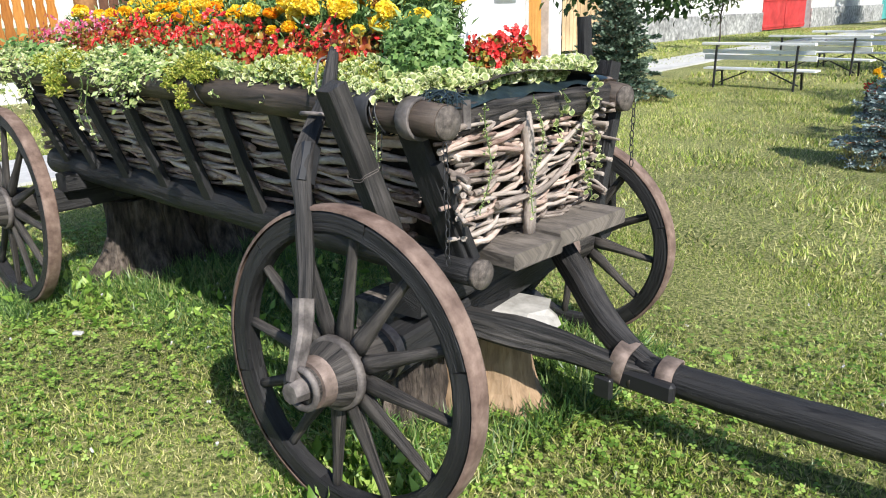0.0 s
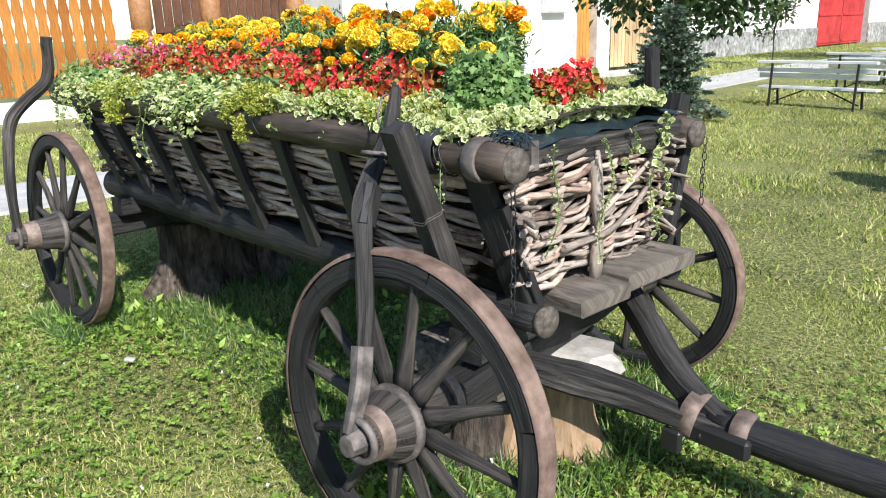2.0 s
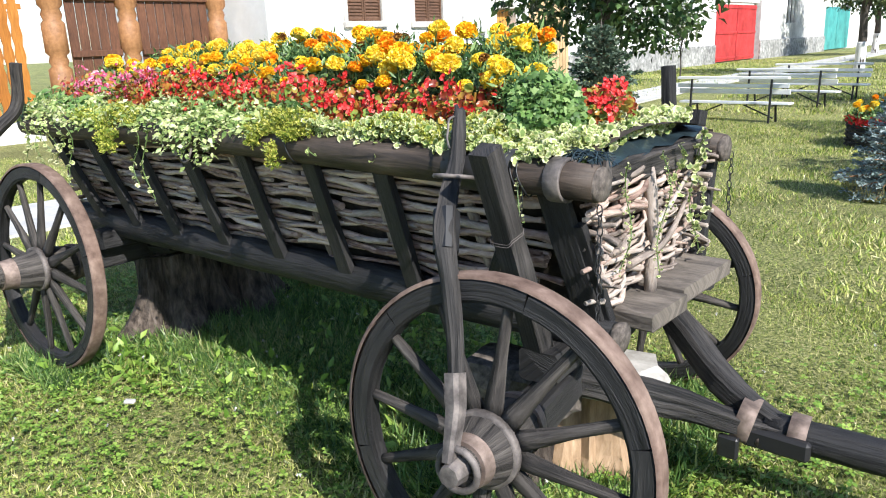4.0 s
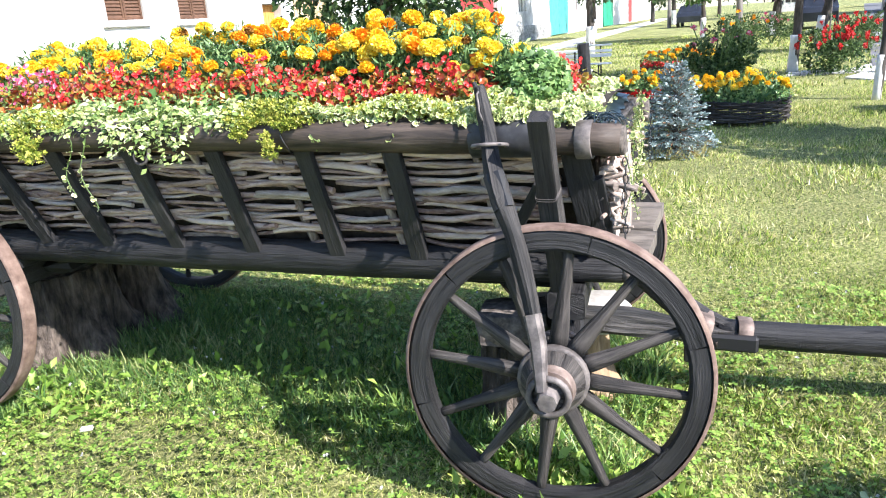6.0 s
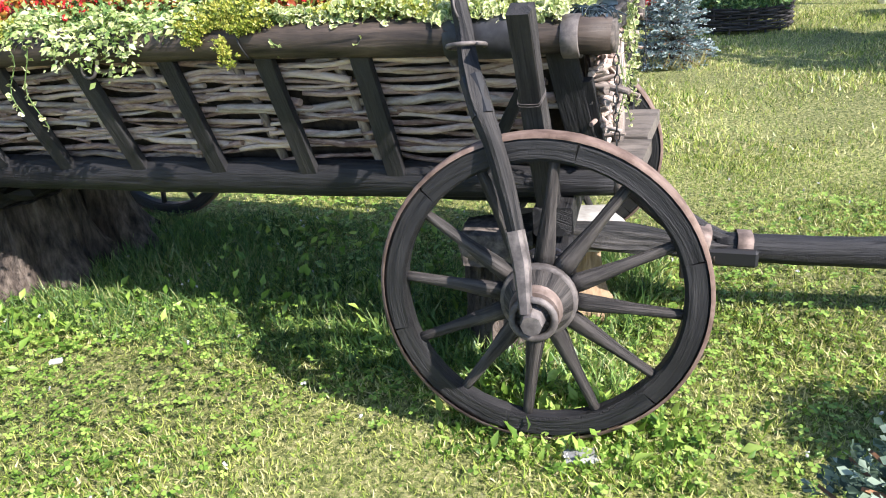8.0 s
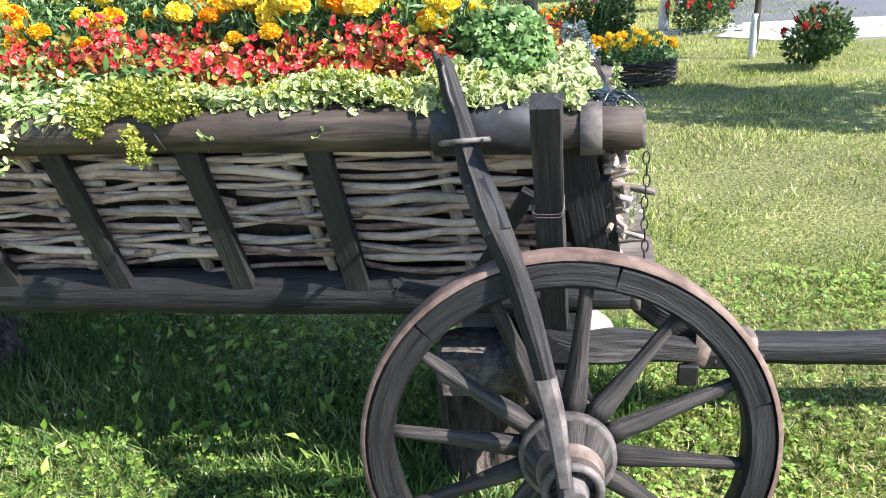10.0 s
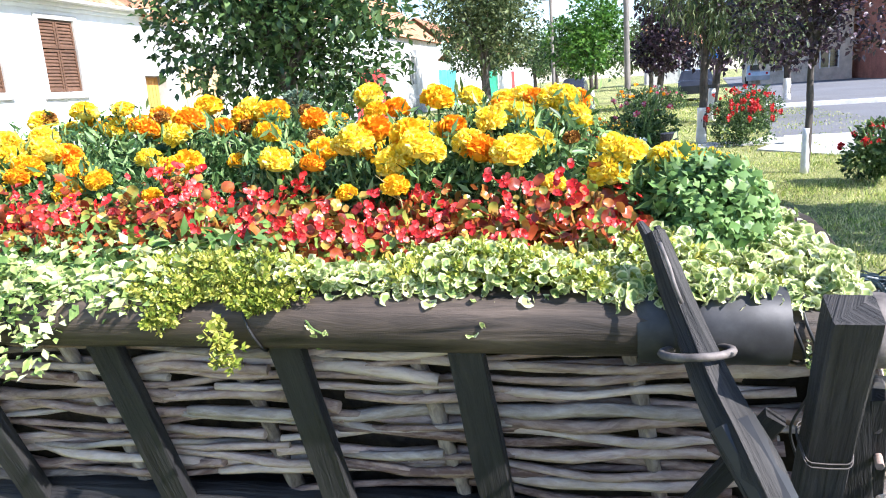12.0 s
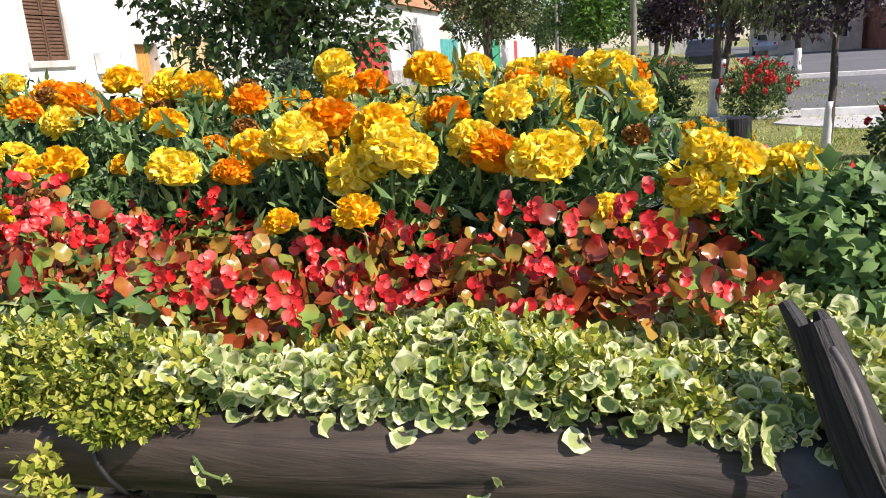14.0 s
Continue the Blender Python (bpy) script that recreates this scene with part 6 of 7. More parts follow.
vinca = cover("periwinkle", "white-edged trailing plant hanging over the rail", "ground cover", [(-3.1, -1.1, 0.2, -0.06, 7200, 1.3), (-1.75, -1.35, 0.02, -0.10, 700, 1.5), (-2.45, -2.2, 0.02, -0.07, 200, 1.6)],
              T_leaf(0.55, 0.08, 0.1), LEAF_VINCA, 0.025, 71, 0.06)
for k in range(9):
    x = -2.95 + 0.075 * k + (0.5 if k > 6 else 0)
    L = float(rng_i.uniform(0.12, 0.30))
    m = 8
    q = np.linspace(0, 1, m)
    y = on_line(RAIL_N, x)[0] - 0.075
    pts = np.stack([x + 0.02 * np.sin(q * 6 + k), y + 0.012 * np.sin(q * 5 + k), 1.19 - L * q], 1)
    put("runner", sweep("runner", pts, ring_round(5, 0.0018, 0.0018), STEM, seed=k), vinca)
    put("leaves", scatter("leaves", T_IVY, np.repeat(pts, 2, 0), rng_i.normal(0, 1, (2 * m, 3)) + np.array((0, -0.5, -0.4)), rng_i.uniform(0.016, 0.026, 2 * m), [IVY_HEART, IVY_RIM], 80 + k, 1.2), vinca)

sedum = cover("stonecrop", "yellow-green stonecrop cushion hanging over the rail", "ground cover", [(-1.24, -0.86, 0.06, -0.055, 700, 0.75), (-0.74, -0.36, 0.08, -0.024, 1100, 1.0), (-1.0, -0.05, 0.14, 0.0, 1300, 1.0), (-2.5, -1.95, 0.05, -0.055, 1000, 1.0),
              (-0.8, -0.68, 0.10, 0.0, 160, 1.0)], T_rosette(), LEAF_SEDUM, 0.0115, 91, 0.055, tilt=1.5, face=None)
n = 620
x = rng_i.uniform(-1.17, -0.90, n)
low = 0.4 + 0.35 * np.sin(x * 17) + 0.25 * np.sin(x * 41 + 1)
a = 1.75 - (1.75 - low) * rng_i.random(n) ** 0.8
c = np.stack([x, np.array([on_line(RAIL_N, float(v))[0] for v in x]) - (0.068 + 0.012 * rng_i.random(n)) * np.cos(a), np.array([on_line(RAIL_N, float(v))[1] for v in x]) + 0.07 * np.sin(a)], 1)
put("leaves", scatter("leaves", T_rosette(), c, rng_i.normal(0, 0.8, (n, 3)) + np.array((0.2, -0.6, 0.4)), rng_i.uniform(0.008, 0.015, n), LEAF_SEDUM, 94), sedum)
n = 60
q = rng_i.random(n)
c = np.stack([-1.03 + 0.03 * q, -0.475 - 0.014 * q, 1.175 - 0.075 * q**1.3], 1) + rng_i.normal(0, 1, (n, 3)) * (0.007 + 0.002 * q[:, None])
put("leaves", scatter("leaves", T_rosette(), c, rng_i.normal(0, 1, (n, 3)) + np.array((0, -0.4, 0.2)), rng_i.uniform(0.010, 0.017, n), LEAF_SEDUM, 92), sedum)
n = 170
q = rng_i.random(n)
c = np.stack([-2.16 + 0.12 * q, -0.50 - 0.05 * q, 1.20 - 0.09 * q**1.3], 1) + rng_i.normal(0, 1, (n, 3)) * 0.018
put("leaves", scatter("leaves", T_rosette(), c, rng_i.normal(0, 1, (n, 3)) + np.array((0, -0.4, 0.2)), rng_i.uniform(0.012, 0.019, n), LEAF_SEDUM, 93), sedum)
weeds = cover("weeds", "green weeds among the edging plants", "weeds", [(-1.75, -1.0, 0.24, 0.06, 800, 0.5), (-3.05, -2.5, 0.2, 0.0, 380, 0.5), (-1.05, -0.75, 0.2, 0.1, 160, 0.5)], T_leaf(0.45, 0.08, 0.15), LEAF_BUSH, 0.04, 95, 0.09)
for k, (x, y, dx, dz) in enumerate(((-0.75, -0.16, -0.05, 0.17), (-0.73, -0.15, -0.07, 0.14), (-1.7, -0.2, 0.14, 0.11), (-1.2, -0.3, 0.12, 0.08), (-2.6, -0.25, 0.15, 0.1), (-0.66, -0.15, 0.02, 0.11))):
    tip = (x + dx, y - 0.05, 1.22 + dz)
    put("grass_stalk", sweep("grass_stalk", [(x, y, 1.2), (x + dx * 0.35, y - 0.01, 1.22 + dz * 0.75), tip], ring_square(0.004, 0.001, 0.1), GRASS_DRY, scale=[1, 1, 0.3], steps=8, seed=k), weeds)
n = 1200
x = rng_i.uniform(-2.0, -0.92, n)
ry = np.array([on_line(RAIL_N, float(v))[0] for v in x])
u = rng_i.random(n)
hump = 0.5 + 0.5 * np.sin(x * 13 + 1) * np.cos(x * 31)
c = np.stack([x, ry + 0.05 + 0.17 * u, 1.21 + (0.05 + 0.07 * hump) * rng_i.random(n) + 0.02 * u], 1)
put("leaves", scatter("leaves", T_leaf(0.5, 0.06, 0.15), c, rng_i.normal(0, 1, (n, 3)) + np.array((0.1, -0.4, 0.3)), rng_i.uniform(0.014, 0.034, n), LEAF_BUSH, 96, face=(0.3, -0.5, 0.7), loose=0.7), weeds)
n = 900
x = rng_i.uniform(-2.0, -0.95, n)
ry = np.array([on_line(RAIL_N, float(v))[0] for v in x])
c = np.stack([x, ry + 0.03 + 0.17 * rng_i.random(n), 1.225 + 0.07 * rng_i.random(n)], 1)
put("leaves", scatter("leaves", T_leaf(0.6, 0.06, 0.15), c, rng_i.normal(0, 1, (n, 3)), rng_i.uniform(0.018, 0.032, n), LEAF_VINCA, 97, face=(0.3, -0.5, 0.7), loose=0.7), vinca)


# ---- trees and shrubs ----
def crown_points(rng, n, centre, radii, lumps=9, inner=0.35):
    """Leaf places on the shells of overlapping lumps, so that the outline is uneven and has gaps."""
    c = np.array(centre, float)
    r = np.array(radii, float)
    L = rng.normal(0, 1, (lumps, 3))
    L /= np.linalg.norm(L, axis=1)[:, None]
    L = c + L * r * rng.uniform(0.35, 0.72, (lumps, 1))
    k = rng.integers(0, lumps, n)
    d = rng.normal(0, 1, (n, 3))
    d /= np.linalg.norm(d, axis=1)[:, None]
    q = rng.uniform(inner, 1.0, n) ** 0.5
    size = rng.uniform(0.36, 0.58, lumps)[k]
    P = L[k] + d * (q * size)[:, None] * r
    return P, d, L


def tree(at, h, crown, radii, mat, leaf, n, seed, label, trunk_r=0.12, lime=0.9, lean=(0, 0), droop=0.0, template=None, lumps=11, name="tree"):
    rng = np.random.default_rng(seed)
    e = thing(name, label, "tree", at)
    zc = crown
    top = np.array((lean[0], lean[1], zc))
    put("trunk", sweep("trunk", [(0, 0, -0.05), (lean[0] * 0.2 + 0.02, lean[1] * 0.2, zc * 0.35), (lean[0] * 0.6 - 0.02, lean[1] * 0.6 + 0.02, zc * 0.7), tuple(top)], ring_round(10),
                        TREE_BARK, scale=[trunk_r * 1.25, trunk_r, trunk_r * 0.85, trunk_r * 0.45], jitter=0.08, seed=seed, steps=14, smooth=True, up=(0, 1, 0)), e)
    if lime:
        put("limewash", sweep("limewash", [(0, 0, -0.02), (lean[0] * 0.1 + 0.01, lean[1] * 0.1, lime)], ring_round(12), LIME, scale=[trunk_r * 1.3, trunk_r * 1.13], jitter=0.06, seed=seed, steps=6,
                               smooth=True, up=(0, 1, 0)), e, label="whitewashed lower trunk")
    P, d, L = crown_points(rng, n, (lean[0], lean[1], zc + radii[2] * 0.35), radii, lumps)
    for i, c in enumerate(L):
        s = top * rng.uniform(0.55, 0.95)
        m = (s + c) / 2 + np.array((0, 0, 0.12 * radii[2]))
        put("limb", sweep("limb", [tuple(s), tuple(m), tuple(c)], ring_round(6), TREE_BARK, scale=[trunk_r * 0.42, trunk_r * 0.28, trunk_r * 0.1], jitter=0.08, seed=seed * 9 + i, steps=6, smooth=True), e)
    D = d * 0.6 + rng.normal(0, 0.6, d.shape) + np.array((0, 0, 0.1 - droop))
    put("crown", scatter("crown", template or T_leaf(0.6, 0.1, 0.12), P, D, rng.uniform(leaf * 0.6, leaf * 1.25, n), mat, seed, roll=0.9), e)
    return e


tree((-5.75, 10.35, 0), 6, 2.45, (2.75, 2.5, 2.65), LEAF_TREE, 0.17, 13000, 201, "broad-leaved tree with dark glossy leaves before the house", 0.13, 0, lumps=15)
tree((-5.2, 27, 0), 6, 2.9, (2.6, 2.6, 2.6), LEAF_WILLOW, 0.2, 8000, 202, "grey-green street tree with a whitewashed trunk", 0.14, 1.0)
tree((-8.8, 47, 0), 6, 3.3, (2.9, 2.9, 2.6), LEAF_TREE, 0.26, 5000, 203, "dark street tree with a whitewashed trunk", 0.16, 1.1)
tree((-5.6, 66, 0), 6, 3.4, (3.2, 3.2, 2.8), LEAF_TREE, 0.3, 4000, 204, "far street tree with a whitewashed trunk", 0.18, 1.2)
tree((-1.6, 36, 0), 5, 2.5, (2.0, 2.0, 2.4), LEAF_BRIGHT, 0.24, 4500, 205, "bright green round young tree", 0.1, 0.9)
tree((1.35, 15.1, 0), 5, 2.55, (1.9, 1.9, 1.9), LEAF_WILLOW, 0.2, 9000, 206, "willow-leaved tree with a whitewashed trunk", 0.085, 0.75, droop=0.7, template=T_leaf(0.2, 0.05, 0.1), lean=(0.15, 0))
tree((2.24, 9.95, 0), 4, 2.2, (1.15, 1.15, 1.35), LEAF_PURPLE, 0.09, 9000, 207, "purple-leaved plum tree with a whitewashed trunk", 0.05, 0.62, lean=(0.12, 0))
tree((2.35, 22.3, 0), 5, 2.6, (1.8, 1.8, 1.8), LEAF_PURPLE, 0.18, 4500, 208, "dark purple tree with a leaning whitewashed trunk", 0.11, 0.95, lean=(0.5, 0))
tree((1.3, 33, 0), 5, 2.8, (2.4, 2.4, 2.2), LEAF_PURPLE, 0.24, 4000, 209, "dark-leaved tree along the road", 0.14, 1.0, lean=(0.6, 0))
tree((6.6, 33, 0), 6, 2.4, (2.4, 2.4, 2.4), LEAF_PURPLE, 0.24, 4000, 210, "dark-leaved tree beside the road", 0.13, 0.9)
tree((5.4, 5.1, 0), 6, 3.0, (1.7, 1.5, 1.6), LEAF_TREE, 0.15, 5000, 211, "leafy tree shading the lawn", 0.1, 0.8)
for i, (x, y) in enumerate(((-9.5, 85), (-3, 95), (3, 80), (10, 110), (-7, 120), (24, 75), (18, 95))):
    tree((x, y, 0), 6, 3.4, (4.2, 4.2, 3.2), LEAF_TREE if i % 2 else LEAF_WILLOW, 0.5, 1800, 220 + i, "distant street tree in leaf", 0.2, 0.0, lumps=8)
sap = tree((-9.6, 22.5, 0), 2, 1.2, (0.7, 0.7, 0.9), LEAF_WILLOW, 0.16, 500, 240, "thin sapling on the lawn", 0.025, 0, lumps=6)


def spruce(at, h, r, mat, seed, label, n_tiers=11, dry=True, fine=1.0):
    """Whorls of drooping branches, each carrying needle sprays."""
    rng = np.random.default_rng(seed)
    e = thing("spruce", label, "tree", at)
    put("trunk", sweep("trunk", [(0, 0, -0.03), (0.01, 0, h)], ring_round(8), TREE_BARK, scale=[0.03 * h + 0.01, 0.006], steps=6, smooth=True, up=(0, 1, 0)), e)
    P, D, S = [], [], []
    for k in range(n_tiers):
        f = k / n_tiers
        z = h * (0.04 + 0.92 * f)
        R = r * (1 - f) ** 0.85 * rng.uniform(0.85, 1.1) + 0.03
        nb = int(11 - 5 * f)
        for b in range(nb):
            a = 6.283 * (b + rng.uniform(-0.3, 0.3)) / nb + k
            L = R * rng.uniform(0.75, 1.1)
            rise = rng.uniform(0.12, 0.4) + 0.35 * f
            pts = [np.array((math.cos(a) * L * q, math.sin(a) * L * q, z + L * (rise * q - 0.28 * q * q * (1 - f)))) for q in np.linspace(0, 1, 6)]
            put("branch", sweep("branch", pts, ring_round(4), SHOOT, scale=list(np.linspace(0.012, 0.004, 6)), up=(0, 0, 1)), e)
            m = int((55 * L / 0.3 + 15) / fine)
            q = rng.uniform(0.12, 1.0, m)
            side = np.array((-math.sin(a), math.cos(a), 0))
            spreadw = 0.38 * L * (1 - q) + 0.04
            off = rng.uniform(-1, 1, m) * spreadw
            base = np.array([np.array((math.cos(a) * L * v, math.sin(a) * L * v, z + L * (rise * v - 0.28 * v * v * (1 - f)))) for v in q])
            P.append(base + off[:, None] * side + rng.normal(0, 0.010, (m, 3)))
            D.append(np.array((math.cos(a), math.sin(a), 0.25)) + np.sign(off)[:, None] * side * 0.7 + rng.normal(0, 0.35, (m, 3)))
            S.append(rng.uniform(0.03, 0.06, m) * (0.8 + 0.5 * h / 1.2) * fine)
    P, D, S = np.vstack(P), np.vstack(D), np.hstack(S)
    tv = np.array([(0, 0, 0), (-0.30, 0.35, 0.05), (-0.05, 0.3, 0), (-0.28, 0.75, 0.05), (0, 1.05, 0), (0.28, 0.75, 0.05), (0.05, 0.3, 0), (0.30, 0.35, 0.05)])
    tf = np.array([(0, 2, 1), (2, 4, 3), (6, 5, 4), (0, 7, 6), (2, 6, 4)])
    put("needles", scatter("needles", (tv, tf), P, D, S, mat, seed), e)
    if dry:
        n = 260
        a = rng.uniform(0, 6.28, n)
        put("dry_grass", scatter("dry_grass", T_blade(0.05, 0.3), np.stack([r * 0.7 * np.cos(a), r * 0.7 * np.sin(a), np.zeros(n)], 1), rng.normal(0, 0.5, (n, 3)) + np.array((0, 0, 1)),
                                 rng.uniform(0.08, 0.2, n), GRASS_DRY, seed), e)


spruce((-0.2, 5.55, 0), 1.0, 0.46, SPRUCE_BLUE, 301, "young blue spruce on the lawn", 12, True, 0.6)
spruce((-4.82, 8.55, 0), 1.75, 0.78, SPRUCE_GREEN, 302, "green spruce before the dark-leaved tree", 17)
spruce((0.83, -1.36, 0), 0.67, 0.44, SPRUCE_GREEN, 305, "low spruce with brown shoots on the lawn", 9, False, 0.5)
spruce((1.34, -0.56, 0), 0.5, 0.40, SPRUCE_BLUE, 304, "low young blue spruce beside the drawbar", 9)


def rose_bush(at, r, h, seed, petal, n_fl, label, n=2600):
    rng = np.random.default_rng(seed)
    e = thing("rose_bush", label, "bush", at)
    P, d, L = crown_points(rng, n, (0, 0, h * 0.5), (r, r, h * 0.52), 9, 0.3)
    P[:, 2] = np.abs(P[:, 2]) + 0.03
    put("leaves", scatter("leaves", T_leaf(0.6, 0.1, 0.1), P, d + rng.normal(0, 0.5, d.shape), rng.uniform(0.05, 0.09, n), LEAF_ROSE, seed), e)
    for i in range(10):
        a = rng.uniform(0, 6.28)
        put("cane", sweep("cane", [(0, 0, -0.02), (r * 0.4 * math.cos(a), r * 0.4 * math.sin(a), h * 0.6), (r * 0.75 * math.cos(a), r * 0.75 * math.sin(a), h * 1.0)], ring_round(5, 0.012, 0.01),
                           STEM, steps=6, seed=i), e)
    me = scatter("blossom", T_round(0.3, 6), rng.normal(0, 0.18, (18, 3)), rng.normal(0, 1, (18, 3)) + np.array((0, 0, 0.6)), 0.75, petal, seed)
    for i in range(n_fl):
        a, q = rng.uniform(0, 6.28), rng.uniform(0.2, 1.0)
        put("blossom", me, e, pose(r * q * math.cos(a), r * q * math.sin(a), h * rng.uniform(0.78, 1.06) * (1 - 0.25 * q * q), 0, 0, rng.uniform(0, 360)) @ Matrix.Scale(rng.uniform(0.04, 0.075), 4))


rose_bush((2.1, 14.5, 0), 0.82, 0.85, 401, PETAL_RED, 40, "red rose bush on the lawn")
rose_bush((2.82, 8.75, 0), 0.5, 0.68, 402, PETAL_RED, 9, "leafy rose bush with a few red blooms")
rose_bush((-0.02, 11.3, 0), 0.58, 1.2, 403, PETAL_PINK, 9, "tall dark rose bush with pink blooms", 3200)
rose_bush((3.0, 20.9, 0), 1.0, 1.0, 404, PETAL_RED, 30, "wide red rose bush beside the drive", 3000)
rose_bush((0.2, 21.0, 0), 0.8, 1.2, 405, PETAL_ORANGE, 14, "rose bush with orange blooms", 2400)
rose_bush((1.2, 27, 0), 0.9, 1.0, 406, PETAL_PINK, 14, "pale rose bush along the road", 2000)


def wicker_bed(at, r, h, seed, label, kinds):
    rng = np.random.default_rng(seed)
    e = thing("flower_bed", label, "flower bed", at)
    w = thing_part("wicker_ring", e)
    n_p = 18
    for i in range(n_p):
        a = 6.283 * i / n_p
        put("upright_rod", sweep("upright_rod", [(r * math.cos(a), r * math.sin(a), -0.02), (r * math.cos(a), r * math.sin(a), h + 0.03)], ring_round(5, 0.014, 0.012), WOOD_GREY, steps=3, seed=i, up=(0, 1, 0)), w)
    for k in range(9):
        t = np.linspace(0, 6.283, 54, endpoint=False)
        rr = r + 0.02 * np.cos(n_p / 2 * t + math.pi * k)
        put("rod", sweep("rod", np.stack([rr * np.cos(t), rr * np.sin(t), 0.03 + h * k / 9 + 0.008 * np.sin(3 * t + k)], 1), ring_round(5, 0.015, 0.015), WOOD_GREY, closed=True, seed=k, jitter=0.1), w)
    put("soil", lathe("soil", [(0.0, h - 0.05), (r * 0.97, h - 0.06)], SOIL, 24, "z"), e)
    n = 2600
    a, q = rng.uniform(0, 6.28, n), np.sqrt(rng.random(n)) * r * 1.02
    P = np.stack([q * np.cos(a), q * np.sin(a), h - 0.03 + rng.random(n) * 0.36 * (1 - 0.5 * (q / r) ** 2)], 1)
    put("foliage", scatter("foliage", T_leaf(0.4, 0.08, 0.1), P, rng.normal(0, 0.8, (n, 3)) + np.array((0, 0, 0.6)), rng.uniform(0.05, 0.09, n), LEAF_MARI, seed), e)
    for i in range(72):
        a, q = rng.uniform(0, 6.28), math.sqrt(rng.random()) * r
        kind = kinds[rng.integers(len(kinds))]
        put("flower_head", HEADS[kind][i % 3], e, pose(q * math.cos(a), q * math.sin(a), h + rng.uniform(0.2, 0.38) * (1 - 0.4 * (q / r) ** 2), 0, 0, rng.uniform(0, 360)) @ Matrix.Scale(rng.uniform(0.035, 0.05), 4))
    n = 420
    a = rng.uniform(2.6, 4.9, n)
    q = r * rng.uniform(0.72, 1.02, n)
    P = np.stack([q * np.cos(a), q * np.sin(a), h + rng.uniform(0.0, 0.1, n)], 1)
    if "o" in kinds:
        put("red_blossom", scatter("red_blossom", T_round(0.2, 6), P, rng.normal(0, 1, (n, 3)) + np.array((0, 0, 0.5)), 0.05, PETAL_RED, seed + 3), e)


wicker_bed((0.40, 8.12, 0), 0.60, 0.27, 501, "round wicker-edged flower bed with amber marigolds", ["a", "a", "y"])
wicker_bed((-0.75, 8.95, 0), 0.60, 0.27, 502, "round wicker-edged flower bed with yellow and red flowers", ["o", "y", "a"])
wicker_bed((-0.85, 14.2, 0), 0.8, 0.32, 503, "farther wicker-edged flower bed in bloom", ["o", "y", "a"])


# ---- benches ----
def bench(at, turn, length, label):
    e = thing("bench", label, "bench", at, turn, group="white benches on the lawn")
    e.matrix_basis = e.matrix_basis @ Matrix.Scale(0.91, 4)
    L = length / 2
    for z, h, y, w in ((0.80, 0.045, 0.06, 0.11), (0.655, 0.07, 0.07, 0.03)):
        put("back_plank", beam_mesh("back_plank", (-L, y, z), (L, y, z), w, h, WHITE_PAINT, 0.0, steps=2), e)
    for y in (0.18, 0.31):
        put("seat_plank", beam_mesh("seat_plank", (-L, y, 0.33), (L, y, 0.33), 0.12, 0.035, WHITE_PAINT, 0.0, steps=2), e)
    put("table_plank", beam_mesh("table_plank", (-L, 0.16, 0.545), (L, 0.16, 0.545), 0.03, 0.09, WHITE_PAINT, 0.0, steps=2), e)
    for x in (-L * 0.72, L * 0.72):
        put("leg", beam_mesh("leg", (x, 0.0, -0.02), (x, 0.035, 0.82), 0.035, 0.035, BLACK_METAL, 0, steps=2, up=(0, 1, 0)), e)
        put("leg", beam_mesh("leg", (x, 0.36, -0.02), (x, 0.30, 0.31), 0.035, 0.035, BLACK_METAL, 0, steps=2, up=(0, 1, 0)), e)
        put("bracket", beam_mesh("bracket", (x, 0.03, 0.29), (x, 0.36, 0.29), 0.03, 0.03, BLACK_METAL, 0, steps=2), e)
        s = 1 if x < 0 else -1
        put("brace", beam_mesh("brace", (x, 0.2, 0.06), (x + s * 0.55, 0.2, 0.29), 0.025, 0.025, BLACK_METAL, 0, steps=2), e)


bench((-3.72, 11.05, 0), -3, 2.12, "white slatted bench with black metal legs")
bench((-3.7, 13.85, 0), -10, 2.2, "white slatted bench behind the first one")
bench((-3.6, 16.3, 0), 178, 2.2, "farther white slatted bench on the lawn")


